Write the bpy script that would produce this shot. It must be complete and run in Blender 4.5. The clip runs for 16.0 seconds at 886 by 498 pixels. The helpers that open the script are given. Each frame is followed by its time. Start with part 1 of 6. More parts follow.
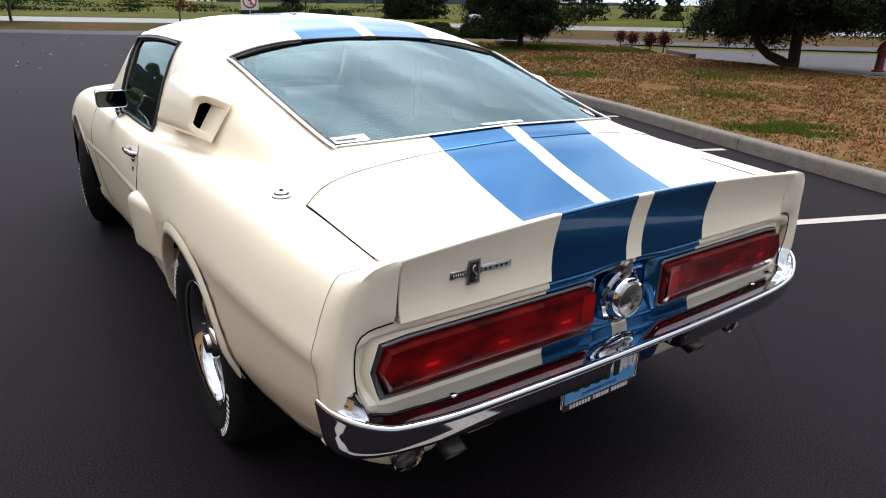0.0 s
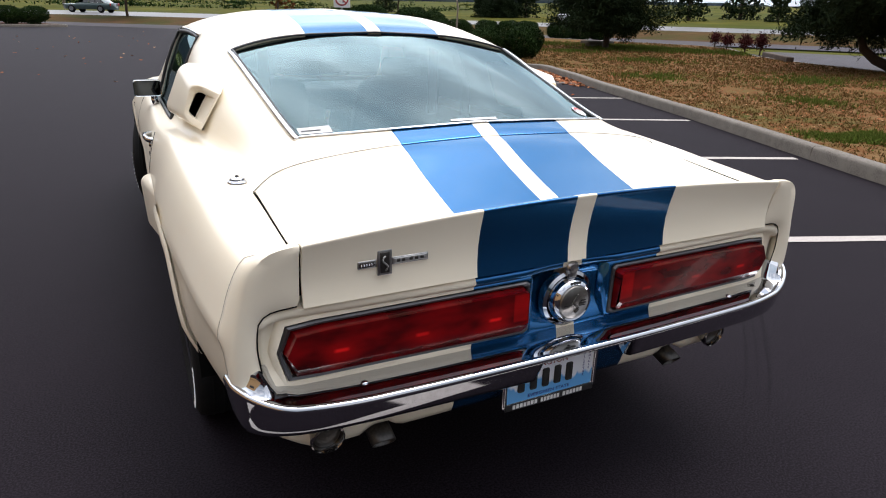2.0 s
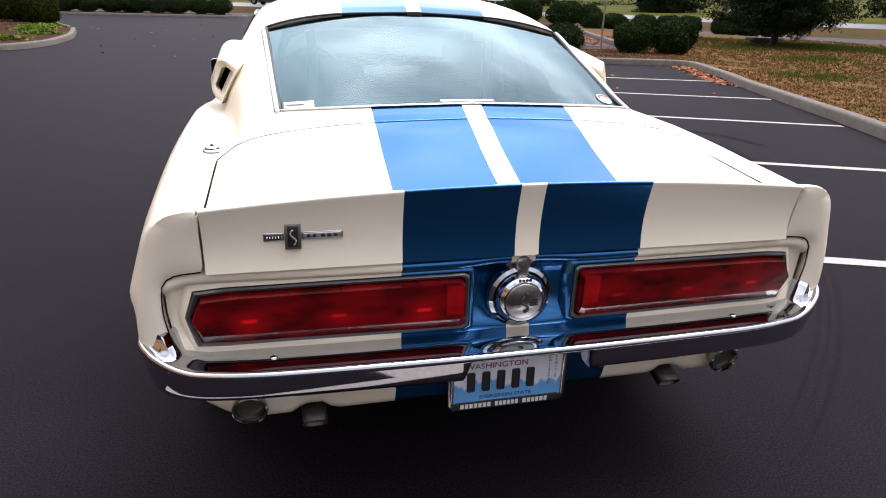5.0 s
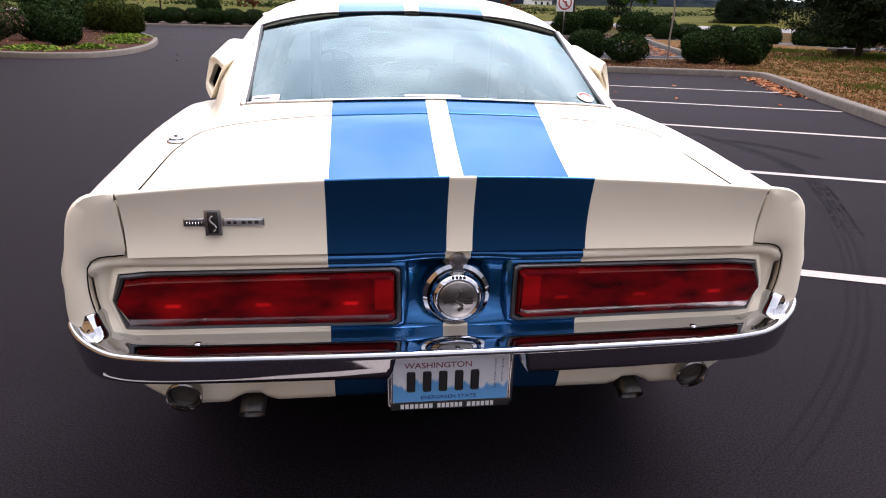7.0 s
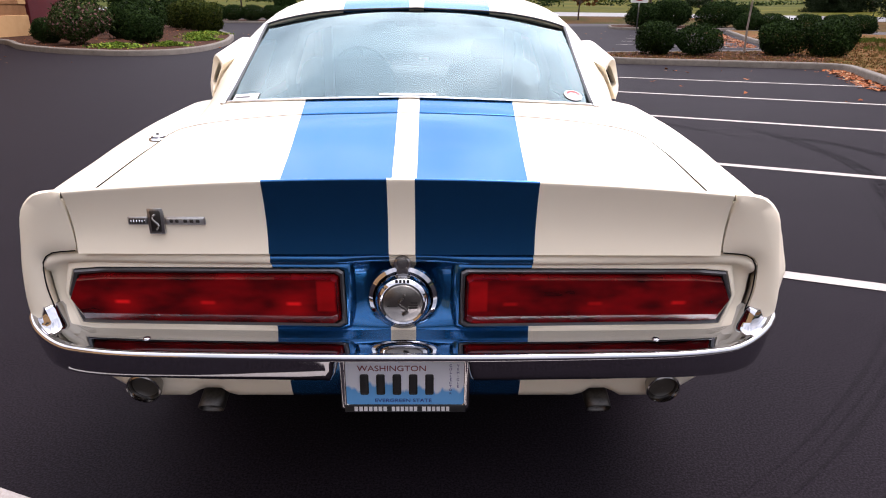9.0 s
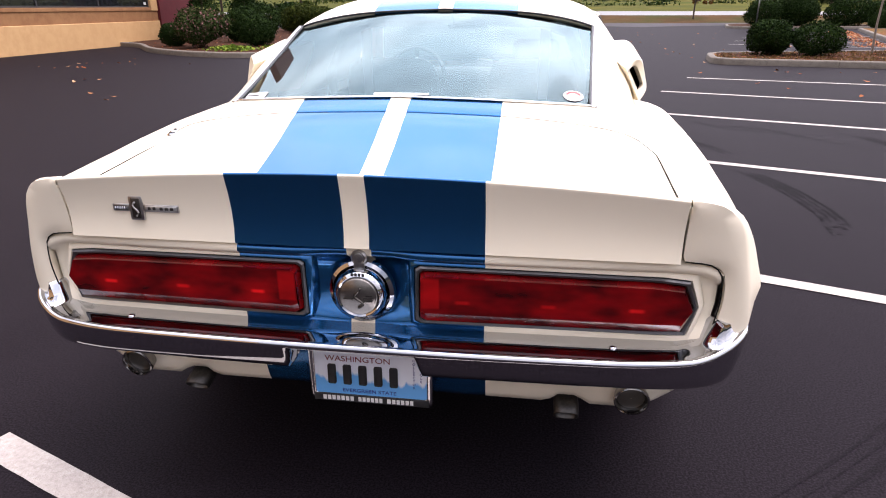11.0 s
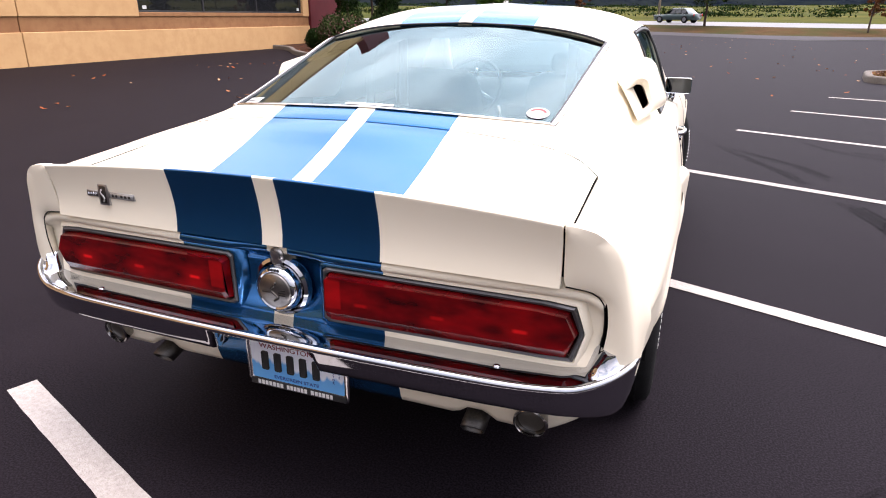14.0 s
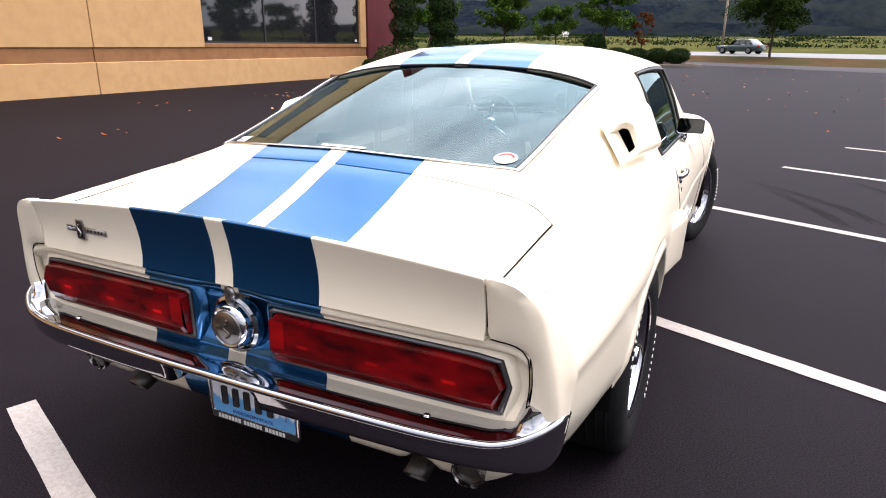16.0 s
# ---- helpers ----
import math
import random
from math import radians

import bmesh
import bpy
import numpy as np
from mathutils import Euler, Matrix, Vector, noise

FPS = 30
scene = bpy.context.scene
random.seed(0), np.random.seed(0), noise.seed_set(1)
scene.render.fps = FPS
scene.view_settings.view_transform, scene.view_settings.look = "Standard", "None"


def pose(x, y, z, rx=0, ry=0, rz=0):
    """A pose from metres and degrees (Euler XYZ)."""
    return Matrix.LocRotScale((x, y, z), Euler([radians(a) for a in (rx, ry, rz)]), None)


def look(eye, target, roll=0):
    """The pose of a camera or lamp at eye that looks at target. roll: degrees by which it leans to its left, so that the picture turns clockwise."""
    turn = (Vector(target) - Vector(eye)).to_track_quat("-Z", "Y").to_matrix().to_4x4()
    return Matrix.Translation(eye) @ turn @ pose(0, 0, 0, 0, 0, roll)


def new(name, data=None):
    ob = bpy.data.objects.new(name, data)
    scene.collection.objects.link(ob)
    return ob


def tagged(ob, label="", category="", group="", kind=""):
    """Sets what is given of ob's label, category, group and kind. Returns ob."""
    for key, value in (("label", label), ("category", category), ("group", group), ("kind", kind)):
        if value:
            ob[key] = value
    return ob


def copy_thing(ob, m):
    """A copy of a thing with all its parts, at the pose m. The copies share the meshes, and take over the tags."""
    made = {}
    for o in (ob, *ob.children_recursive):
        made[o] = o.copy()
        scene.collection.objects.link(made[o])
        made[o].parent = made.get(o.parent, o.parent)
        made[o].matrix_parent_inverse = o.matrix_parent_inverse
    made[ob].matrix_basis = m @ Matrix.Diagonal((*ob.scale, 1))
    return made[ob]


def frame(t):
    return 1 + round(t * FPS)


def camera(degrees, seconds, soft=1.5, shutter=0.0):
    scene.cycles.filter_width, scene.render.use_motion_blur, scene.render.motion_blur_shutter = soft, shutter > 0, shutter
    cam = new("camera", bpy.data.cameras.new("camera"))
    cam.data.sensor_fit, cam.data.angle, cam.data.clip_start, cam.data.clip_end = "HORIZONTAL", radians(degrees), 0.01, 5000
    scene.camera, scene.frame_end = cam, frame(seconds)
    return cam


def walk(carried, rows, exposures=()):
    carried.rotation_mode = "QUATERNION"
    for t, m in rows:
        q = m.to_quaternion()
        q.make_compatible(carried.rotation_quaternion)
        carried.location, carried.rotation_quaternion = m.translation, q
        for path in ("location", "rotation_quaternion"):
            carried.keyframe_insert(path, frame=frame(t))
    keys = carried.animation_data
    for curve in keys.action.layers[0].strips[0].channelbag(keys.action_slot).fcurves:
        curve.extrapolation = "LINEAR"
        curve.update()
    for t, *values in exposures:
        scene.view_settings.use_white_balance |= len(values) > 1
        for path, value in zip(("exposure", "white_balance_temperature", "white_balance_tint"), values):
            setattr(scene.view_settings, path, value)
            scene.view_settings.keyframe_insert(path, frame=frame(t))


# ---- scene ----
cam = camera(69.3, 16.0, soft=1.05)
PATH = [
    (0, (-1.285, -0.998, 1.32), (-0.211, 0.545, 0.638), 0.9),
    (0.5, (-1.22, -1.021, 1.32), (-0.167, 0.535, 0.634), 1.2),
    (1, (-1.133, -1.079, 1.322), (-0.141, 0.514, 0.63), 1.3),
    (1.5, (-1.051, -1.15, 1.334), (-0.127, 0.48, 0.635), 1.2),
    (2, (-0.989, -1.198, 1.319), (-0.132, 0.472, 0.629), 1.4),
    (2.5, (-0.927, -1.21, 1.313), (-0.107, 0.477, 0.621), 1.1),
    (3, (-0.832, -1.205, 1.305), (-0.055, 0.508, 0.626), 1.6),
    (3.5, (-0.748, -1.195, 1.305), (-0.054, 0.551, 0.621), 1.3),
    (6, (-0.37, -1.351, 1.252), (-0.015, 0.479, 0.528), 2.1),
    (6.5, (-0.299, -1.348, 1.243), (0.027, 0.489, 0.524), 1.8),
    (7, (-0.212, -1.326, 1.238), (0.036, 0.534, 0.548), 1.5),
    (7.5, (-0.13, -1.319, 1.242), (0.058, 0.551, 0.558), 1.6),
    (8, (-0.082, -1.314, 1.245), (0.066, 0.551, 0.538), 0.4),
    (8.5, (-0.013, -1.31, 1.251), (0.085, 0.557, 0.541), 0.4),
    (11, (0.391, -1.31, 1.25), (0.113, 0.54, 0.543), -0.3),
    (11.5, (0.473, -1.267, 1.256), (0.112, 0.569, 0.549), -0.2),
    (12, (0.565, -1.234, 1.256), (0.117, 0.583, 0.55), -0.6),
    (12.5, (0.643, -1.222, 1.258), (0.153, 0.581, 0.545), -1.2),
    (13, (0.743, -1.229, 1.26), (0.153, 0.545, 0.548), -0.5),
    (13.5, (0.838, -1.233, 1.269), (0.2, 0.53, 0.572), 0.1),
    (14, (0.902, -1.226, 1.272), (0.236, 0.53, 0.585), 0.4),
    (14.5, (0.954, -1.225, 1.283), (0.262, 0.523, 0.6), 0.7),
    (15, (1.007, -1.209, 1.294), (0.305, 0.542, 0.629), 0.7),
    (15.5, (1.076, -1.167, 1.313), (0.33, 0.577, 0.68), 0.7),
    (16, (1.139, -1.113, 1.319), (0.307, 0.6, 0.71), 0.5),
]
walk(cam, [(t, look(eye, target, roll)) for t, eye, target, roll in PATH],
     [(0, -0.30, 6320, 15), (1, -0.31, 6320, 15), (2, -0.36, 6320, 16), (2.5, -0.24, 6320, 16), (3.5, -0.05, 6320, 17), (6, -0.20, 6400, 25), (7, -0.12, 6430, 26),
      (8, -0.12, 6440, 26), (8.7, -.04, 6460, 26), (11, 0.20, 6540, 27), (13, 0.27, 6540, 26), (15, 0.29, 6540, 24), (16, 0.13, 6540, 22)])

# ---------------------------------------------------------------- light
SUN_EL, SUN_AZ = 70.0, 87.0
SUN_WAY = Vector((math.sin(radians(SUN_AZ)) * math.cos(radians(SUN_EL)), math.cos(radians(SUN_AZ)) * math.cos(radians(SUN_EL)), math.sin(radians(SUN_EL))))
world = bpy.data.worlds.new("sky")
scene.world = world
world.use_nodes = True


def build_sky():
    nt = world.node_tree
    nt.nodes.clear()
    n, l = nt.nodes.new, nt.links.new
    out, bg = n("ShaderNodeOutputWorld"), n("ShaderNodeBackground")
    sky = n("ShaderNodeTexSky")
    sky.sky_type, sky.sun_disc = "NISHITA", False
    sky.sun_elevation, sky.sun_rotation = radians(SUN_EL), radians(SUN_AZ)
    sky.air_density, sky.dust_density = 1.0, 2.0
    co, mp = n("ShaderNodeTexCoord"), n("ShaderNodeMapping")
    mp.inputs["Scale"].default_value = (1.0, 1.0, 2.2)
    no = n("ShaderNodeTexNoise")
    no.inputs["Scale"].default_value, no.inputs["Detail"].default_value = 2.3, 7.0
    no.inputs["Roughness"].default_value = 0.55
    rp = n("ShaderNodeValToRGB")
    rp.color_ramp.elements[0].position, rp.color_ramp.elements[1].position = 0.34, 0.56
    rp.color_ramp.elements[0].color = (.45, .45, .45, 1)
    cloud = n("ShaderNodeTexNoise")
    cloud.inputs["Scale"].default_value, cloud.inputs["Detail"].default_value = 3.5, 5.0
    cr = n("ShaderNodeValToRGB")
    cr.color_ramp.elements[0].position, cr.color_ramp.elements[0].color = 0.34, (9.4, 10.8, 11.6, 1)
    cr.color_ramp.elements[1].position, cr.color_ramp.elements[1].color = 0.64, (16.5, 16.8, 16.8, 1)
    mix = n("ShaderNodeMix")
    mix.data_type = "RGBA"
    # thin cloud is brighter ahead of the car
    dot, pw, ma, glow = n("ShaderNodeVectorMath"), n("ShaderNodeMath"), n("ShaderNodeMath"), n("ShaderNodeVectorMath")
    dot.operation, pw.operation, ma.operation, glow.operation = "DOT_PRODUCT", "POWER", "MULTIPLY_ADD", "SCALE"
    dot.inputs[1].default_value = (0.33, 0.70, 0.63)
    pw.inputs[1].default_value = 1.4
    ma.inputs[1].default_value = 1.3
    l(co.outputs["Generated"], dot.inputs[0])
    cl = n("ShaderNodeClamp")
    l(dot.outputs["Value"], cl.inputs["Value"])
    l(cl.outputs[0], pw.inputs[0])
    l(pw.outputs[0], ma.inputs[0])
    # an overcast sky is brightest overhead
    sep, up = n("ShaderNodeSeparateXYZ"), n("ShaderNodeMath")
    up.operation = "MULTIPLY_ADD"
    up.inputs[1].default_value, up.inputs[2].default_value = 1.40, 0.21
    l(co.outputs["Generated"], sep.inputs[0])
    l(sep.outputs["Z"], up.inputs[0])
    l(up.outputs[0], ma.inputs[2])
    l(co.outputs["Generated"], mp.inputs["Vector"])
    l(mp.outputs["Vector"], no.inputs["Vector"])
    l(mp.outputs["Vector"], cloud.inputs["Vector"])
    l(no.outputs["Fac"], rp.inputs["Fac"])
    l(cloud.outputs["Fac"], cr.inputs["Fac"])
    l(cr.outputs["Color"], glow.inputs[0])
    l(ma.outputs[0], glow.inputs["Scale"])
    l(rp.outputs["Color"], mix.inputs["Factor"])
    l(sky.outputs["Color"], mix.inputs[6])
    l(glow.outputs[0], mix.inputs[7])
    l(mix.outputs[2], bg.inputs["Color"])
    bg.inputs["Strength"].default_value = 0.117
    l(bg.outputs["Background"], out.inputs["Surface"])


build_sky()
sun = new("sun", bpy.data.lights.new("sun", "SUN"))
sun.data.energy, sun.data.angle, sun.data.color = 3.3, radians(36), (1.0, 0.95, 0.88)
sun.matrix_world = look(SUN_WAY * 60, (0, 0, 0))


# ---------------------------------------------------------------- materials
def material(name, colour, rough=0.5, metal=0.0, coat=0.0, vary=0.0, scale=8.0, bump=0.0, bump_scale=60.0, second=None, spec=0.5, rvary=0.0):
    m = bpy.data.materials.new(name)
    m.use_nodes = True
    nt = m.node_tree
    b = nt.nodes["Principled BSDF"]
    b.inputs["Base Color"].default_value = (*colour, 1)
    b.inputs["Roughness"].default_value, b.inputs["Metallic"].default_value = rough, metal
    b.inputs["Coat Weight"].default_value, b.inputs["Coat Roughness"].default_value = coat, 0.03
    b.inputs["Specular IOR Level"].default_value = spec
    n, l = nt.nodes.new, nt.links.new
    co = n("ShaderNodeTexCoord")
    if vary or second:
        a, c = n("ShaderNodeTexNoise"), n("ShaderNodeTexNoise")
        a.inputs["Scale"].default_value, a.inputs["Detail"].default_value = scale, 6.0
        c.inputs["Scale"].default_value, c.inputs["Detail"].default_value = scale * 7.3, 4.0
        add = n("ShaderNodeMath")
        add.operation, add.use_clamp = "MULTIPLY_ADD", True
        add.inputs[1].default_value = 0.45
        mul = n("ShaderNodeMath")
        mul.operation = "MULTIPLY"
        mul.inputs[1].default_value = 0.55
        rp = n("ShaderNodeValToRGB")
        rp.color_ramp.elements[0].position, rp.color_ramp.elements[1].position = 0.34, 0.66
        rp.color_ramp.elements[0].color = (*[v * (1 - vary) for v in colour], 1)
        rp.color_ramp.elements[1].color = (*(second or [min(1, v * (1 + vary)) for v in colour]), 1)
        l(co.outputs["Object"], a.inputs["Vector"])
        l(co.outputs["Object"], c.inputs["Vector"])
        l(a.outputs["Fac"], mul.inputs[0])
        l(c.outputs["Fac"], add.inputs[0])
        l(mul.outputs[0], add.inputs[2])
        l(add.outputs[0], rp.inputs["Fac"])
        l(rp.outputs["Color"], b.inputs["Base Color"])
        if rvary:
            mr = n("ShaderNodeMapRange")
            mr.inputs["To Min"].default_value, mr.inputs["To Max"].default_value = rough - rvary, rough + rvary
            l(add.outputs[0], mr.inputs["Value"])
            l(mr.outputs["Result"], b.inputs["Roughness"])
    if bump:
        t, bp = n("ShaderNodeTexNoise"), n("ShaderNodeBump")
        t.inputs["Scale"].default_value, t.inputs["Detail"].default_value = bump_scale, 5.0
        bp.inputs["Strength"].default_value, bp.inputs["Distance"].default_value = bump, 0.01
        l(co.outputs["Object"], t.inputs["Vector"])
        l(t.outputs["Fac"], bp.inputs["Height"])
        l(bp.outputs["Normal"], b.inputs["Normal"])
    return m


STRIPE_IN, STRIPE_OUT = 0.029, 0.288


def car_paint(name="cream_paint", gap=STRIPE_IN):
    """Cream enamel with two blue stripes along the car, under clear lacquer."""
    m = material(name, (0.80, 0.755, 0.66), 0.32, 0.0, 0.32, spec=0.12)
    nt = m.node_tree
    b = nt.nodes["Principled BSDF"]
    n, l = nt.nodes.new, nt.links.new
    co, sp, ab = n("ShaderNodeTexCoord"), n("ShaderNodeSeparateXYZ"), n("ShaderNodeMath")
    ab.operation = "ABSOLUTE"
    lo, hi, mu = n("ShaderNodeMath"), n("ShaderNodeMath"), n("ShaderNodeMath")
    lo.operation, hi.operation, mu.operation = "GREATER_THAN", "LESS_THAN", "MULTIPLY"
    lo.inputs[1].default_value, hi.inputs[1].default_value = gap, STRIPE_OUT
    l(co.outputs["Object"], sp.inputs[0])
    l(sp.outputs["X"], ab.inputs[0])
    l(ab.outputs[0], lo.inputs[0])
    l(ab.outputs[0], hi.inputs[0])
    l(lo.outputs[0], mu.inputs[0])
    l(hi.outputs[0], mu.inputs[1])
    dirt = n("ShaderNodeTexNoise")
    dirt.inputs["Scale"].default_value, dirt.inputs["Detail"].default_value = 2.2, 8.0
    l(co.outputs["Object"], dirt.inputs["Vector"])
    cream = n("ShaderNodeValToRGB")
    cream.color_ramp.elements[0].color, cream.color_ramp.elements[1].color = (0.80, 0.720, 0.572, 1), (0.84, 0.770, 0.627, 1)
    l(dirt.outputs["Fac"], cream.inputs["Fac"])
    mix, mm = n("ShaderNodeMix"), n("ShaderNodeMath")
    mix.data_type = "RGBA"
    mm.operation = "MULTIPLY"
    mm.inputs[1].default_value = 0.82
    mix.inputs[7].default_value = (0.009, 0.104, 0.272, 1)
    l(mu.outputs[0], mix.inputs["Factor"])
    l(cream.outputs["Color"], mix.inputs[6])
    l(mix.outputs[2], b.inputs["Base Color"])
    l(mu.outputs[0], mm.inputs[0])
    l(mm.outputs[0], b.inputs["Metallic"])
    for socket, plain, blue in (("Coat Weight", .32, .62), ("Roughness", .32, .20)):
        mr = n("ShaderNodeMapRange")
        mr.inputs["To Min"].default_value, mr.inputs["To Max"].default_value = plain, blue
        l(mu.outputs[0], mr.inputs["Value"])
        l(mr.outputs["Result"], b.inputs[socket])
    tint = n("ShaderNodeMix")
    tint.data_type = "RGBA"
    tint.inputs[6].default_value, tint.inputs[7].default_value = (1, 1, 1, 1), (.75, .97, 1, 1)
    l(mu.outputs[0], tint.inputs["Factor"])
    l(tint.outputs[2], b.inputs["Specular Tint"])
    return m


def glass_material(name, tint, see=0.5, rough=0.0):
    """Tinted car glass: mirror-like at its surface, part clear."""
    m = bpy.data.materials.new(name)
    m.use_nodes = True
    nt = m.node_tree
    nt.nodes.clear()
    n, l = nt.nodes.new, nt.links.new
    out, tr, gl, mx, fr = n("ShaderNodeOutputMaterial"), n("ShaderNodeBsdfTransparent"), n("ShaderNodeBsdfGlossy"), n("ShaderNodeMixShader"), n("ShaderNodeFresnel")
    tr.inputs["Color"].default_value = (*tint, 1)
    gl.inputs["Roughness"].default_value = rough
    gl.inputs["Color"].default_value = (.70, .93, .97, 1)
    fr.inputs["IOR"].default_value = see
    l(fr.outputs[0], mx.inputs[0])
    l(tr.outputs[0], mx.inputs[1])
    l(gl.outputs[0], mx.inputs[2])
    l(mx.outputs[0], out.inputs["Surface"])
    return m


PAINT = car_paint()
CHROME = material("chrome", (0.52, 0.53, 0.56), 0.05, 1.0)
CHROME_WORN = material("worn_chrome", (0.72, 0.72, 0.73), 0.12, 1.0, vary=0.12, scale=25, rvary=0.06)
STEEL = material("brushed_steel", (0.42, 0.41, 0.40), 0.32, 1.0, vary=0.2, scale=30)
ALLOY = material("grey_alloy", (0.28, 0.28, 0.29), 0.35, 1.0, vary=0.15, scale=30)
RUBBER = material("tyre_rubber", (0.0065, 0.0065, 0.007), 0.8, spec=.2, vary=0.3, scale=20, bump=0.15, bump_scale=150)
TRIM = material("black_trim", (0.016, 0.016, 0.017), 0.45, vary=0.2, scale=30)
BEZEL = material("grey_bezel", (0.085, 0.085, 0.09), 0.3, 0.6, vary=0.15, scale=30)
DARK = material("underbody_black", (0.004, 0.004, 0.004), 0.95, spec=0.05)
VINYL = material("black_vinyl", (0.022, 0.022, 0.024), 0.5, vary=0.25, scale=12, bump=0.2, bump_scale=200)
SEAM_GREY = material("seam_shadow", (.34, .31, .27), .7, vary=.2, scale=30)
WHITE = material("white_lettering", (0.78, 0.78, 0.76), 0.6, vary=0.1, scale=60)
REAR_GLASS = glass_material("tinted_rear_glass", (0.80, 0.89, 0.89), 1.88)
SIDE_GLASS = glass_material("side_glass", (0.45, 0.55, 0.54), 1.5)


# ---------------------------------------------------------------- mesh helpers
def pchip(keys, q):
    """Smooth monotone curve through (position, value) keys."""
    k = np.array(keys, float)
    x, y = k[:, 0], k[:, 1]
    h, d = np.diff(x), np.diff(y) / np.diff(x)
    m = np.zeros(len(x))
    m[0], m[-1] = d[0], d[-1]
    for i in range(1, len(x) - 1):
        if d[i - 1] * d[i] > 0:
            w1, w2 = 2 * h[i] + h[i - 1], h[i] + 2 * h[i - 1]
            m[i] = (w1 + w2) / (w1 / d[i - 1] + w2 / d[i])
    q = np.clip(np.asarray(q, float), x[0], x[-1])
    i = np.clip(np.searchsorted(x, q, side="right") - 1, 0, len(x) - 2)
    t = (q - x[i]) / h[i]
    return (1 + 2 * t) * (1 - t) ** 2 * y[i] + t * (1 - t) ** 2 * h[i] * m[i] + t * t * (3 - 2 * t) * y[i + 1] + t * t * (t - 1) * h[i] * m[i + 1]


def part(name, bm, mat, parent=None, label="", smooth=True):
    bmesh.ops.recalc_face_normals(bm, faces=bm.faces)
    me = bpy.data.meshes.new(name)
    bm.to_mesh(me)
    bm.free()
    if smooth:
        me.polygons.foreach_set("use_smooth", [True] * len(me.polygons))
    for x in mat if isinstance(mat, (list, tuple)) else [mat]:
        me.materials.append(x)
    ob = new(name, me)
    ob.parent = parent
    if label:
        tagged(ob, label)
    return ob


def empty(name, label, category, m=None, group="", kind=""):
    ob = new(name)
    if m is not None:
        ob.matrix_world = m
    return tagged(ob, label, category, group, kind)


def grid(bm, rows, closed=False):
    """Faces between rows of points."""
    vs = [[bm.verts.new(p) for p in r] for r in rows]
    for a, b in zip(vs, vs[1:]):
        for i in range(len(a) - (0 if closed else 1)):
            j = (i + 1) % len(a)
            try:
                bm.faces.new((a[i], a[j], b[j], b[i]))
            except ValueError:
                pass
    return vs


def sharpen(ob, degrees=35):
    """Keeps creases crisp where faces meet at a steep angle."""
    ob.data.set_sharp_from_angle(angle=radians(degrees))
    return ob


def thicken(ob, t, offset=-1.0):
    mod = ob.modifiers.new("thickness", "SOLIDIFY")
    mod.thickness, mod.offset = t, offset
    return ob


def box(bm, cx, cy, cz, sx, sy, sz, bevel=0.0, m=None, seg=2):
    """A box with rounded edges."""
    r = bmesh.ops.create_cube(bm, size=1.0)
    vs = r["verts"]
    for v in vs:
        v.co = Vector((cx + v.co.x * sx, cy + v.co.y * sy, cz + v.co.z * sz))
    if bevel:
        es = list({e for v in vs for e in v.link_edges})
        r = bmesh.ops.bevel(bm, geom=es, offset=bevel, segments=seg, profile=0.5, affect="EDGES")
        vs = list({v for f in r["faces"] for v in f.verts} | {v for v in vs if v.is_valid})
    if m is not None:
        for v in vs:
            v.co = m @ v.co
    return vs


def revolve(bm, profile, n, m, a0=0.0, a1=360.0):
    """Turns a (radius, along) profile round the local z axis."""
    full = abs(a1 - a0) >= 360
    rows = []
    for r, z in profile:
        rows.append([m @ Vector((r * math.cos(a), r * math.sin(a), z)) for a in [radians(a0 + (a1 - a0) * i / (n if full else n - 1)) for i in range(n)]])
    return grid(bm, rows, full)


def tube(bm, pts, r, n=8, closed=False, flat=1.0):
    """A round rod along points."""
    pts = [Vector(p) for p in pts]
    rows = []
    for i, p in enumerate(pts):
        d = (pts[min(i + 1, len(pts) - 1)] - pts[max(i - 1, 0)]) if not closed else (pts[(i + 1) % len(pts)] - pts[i - 1])
        d.normalize()
        u = d.orthogonal() if abs(d.z) > 0.95 else d.cross(Vector((0, 0, 1)))
        u.normalize()
        w = u.cross(d)
        rows.append([p + (u * math.cos(a) + w * math.sin(a) * flat) * r for a in [2 * math.pi * k / n for k in range(n)]])
    if closed:
        rows.append(rows[0])
    vs = grid(bm, rows, True)
    if not closed:
        for ring in (vs[0], vs[-1]):
            bm.faces.new(ring)
    return vs


def rounded(w, h, r, n=5):
    """Outline of a rounded rectangle."""
    pts = []
    for cx, cz, a in ((w / 2 - r, h / 2 - r, 0), (-w / 2 + r, h / 2 - r, 90), (-w / 2 + r, -h / 2 + r, 180), (w / 2 - r, -h / 2 + r, 270)):
        pts += [(cx + r * math.cos(radians(a + 90 * i / n)), cz + r * math.sin(radians(a + 90 * i / n))) for i in range(n + 1)]
    return pts


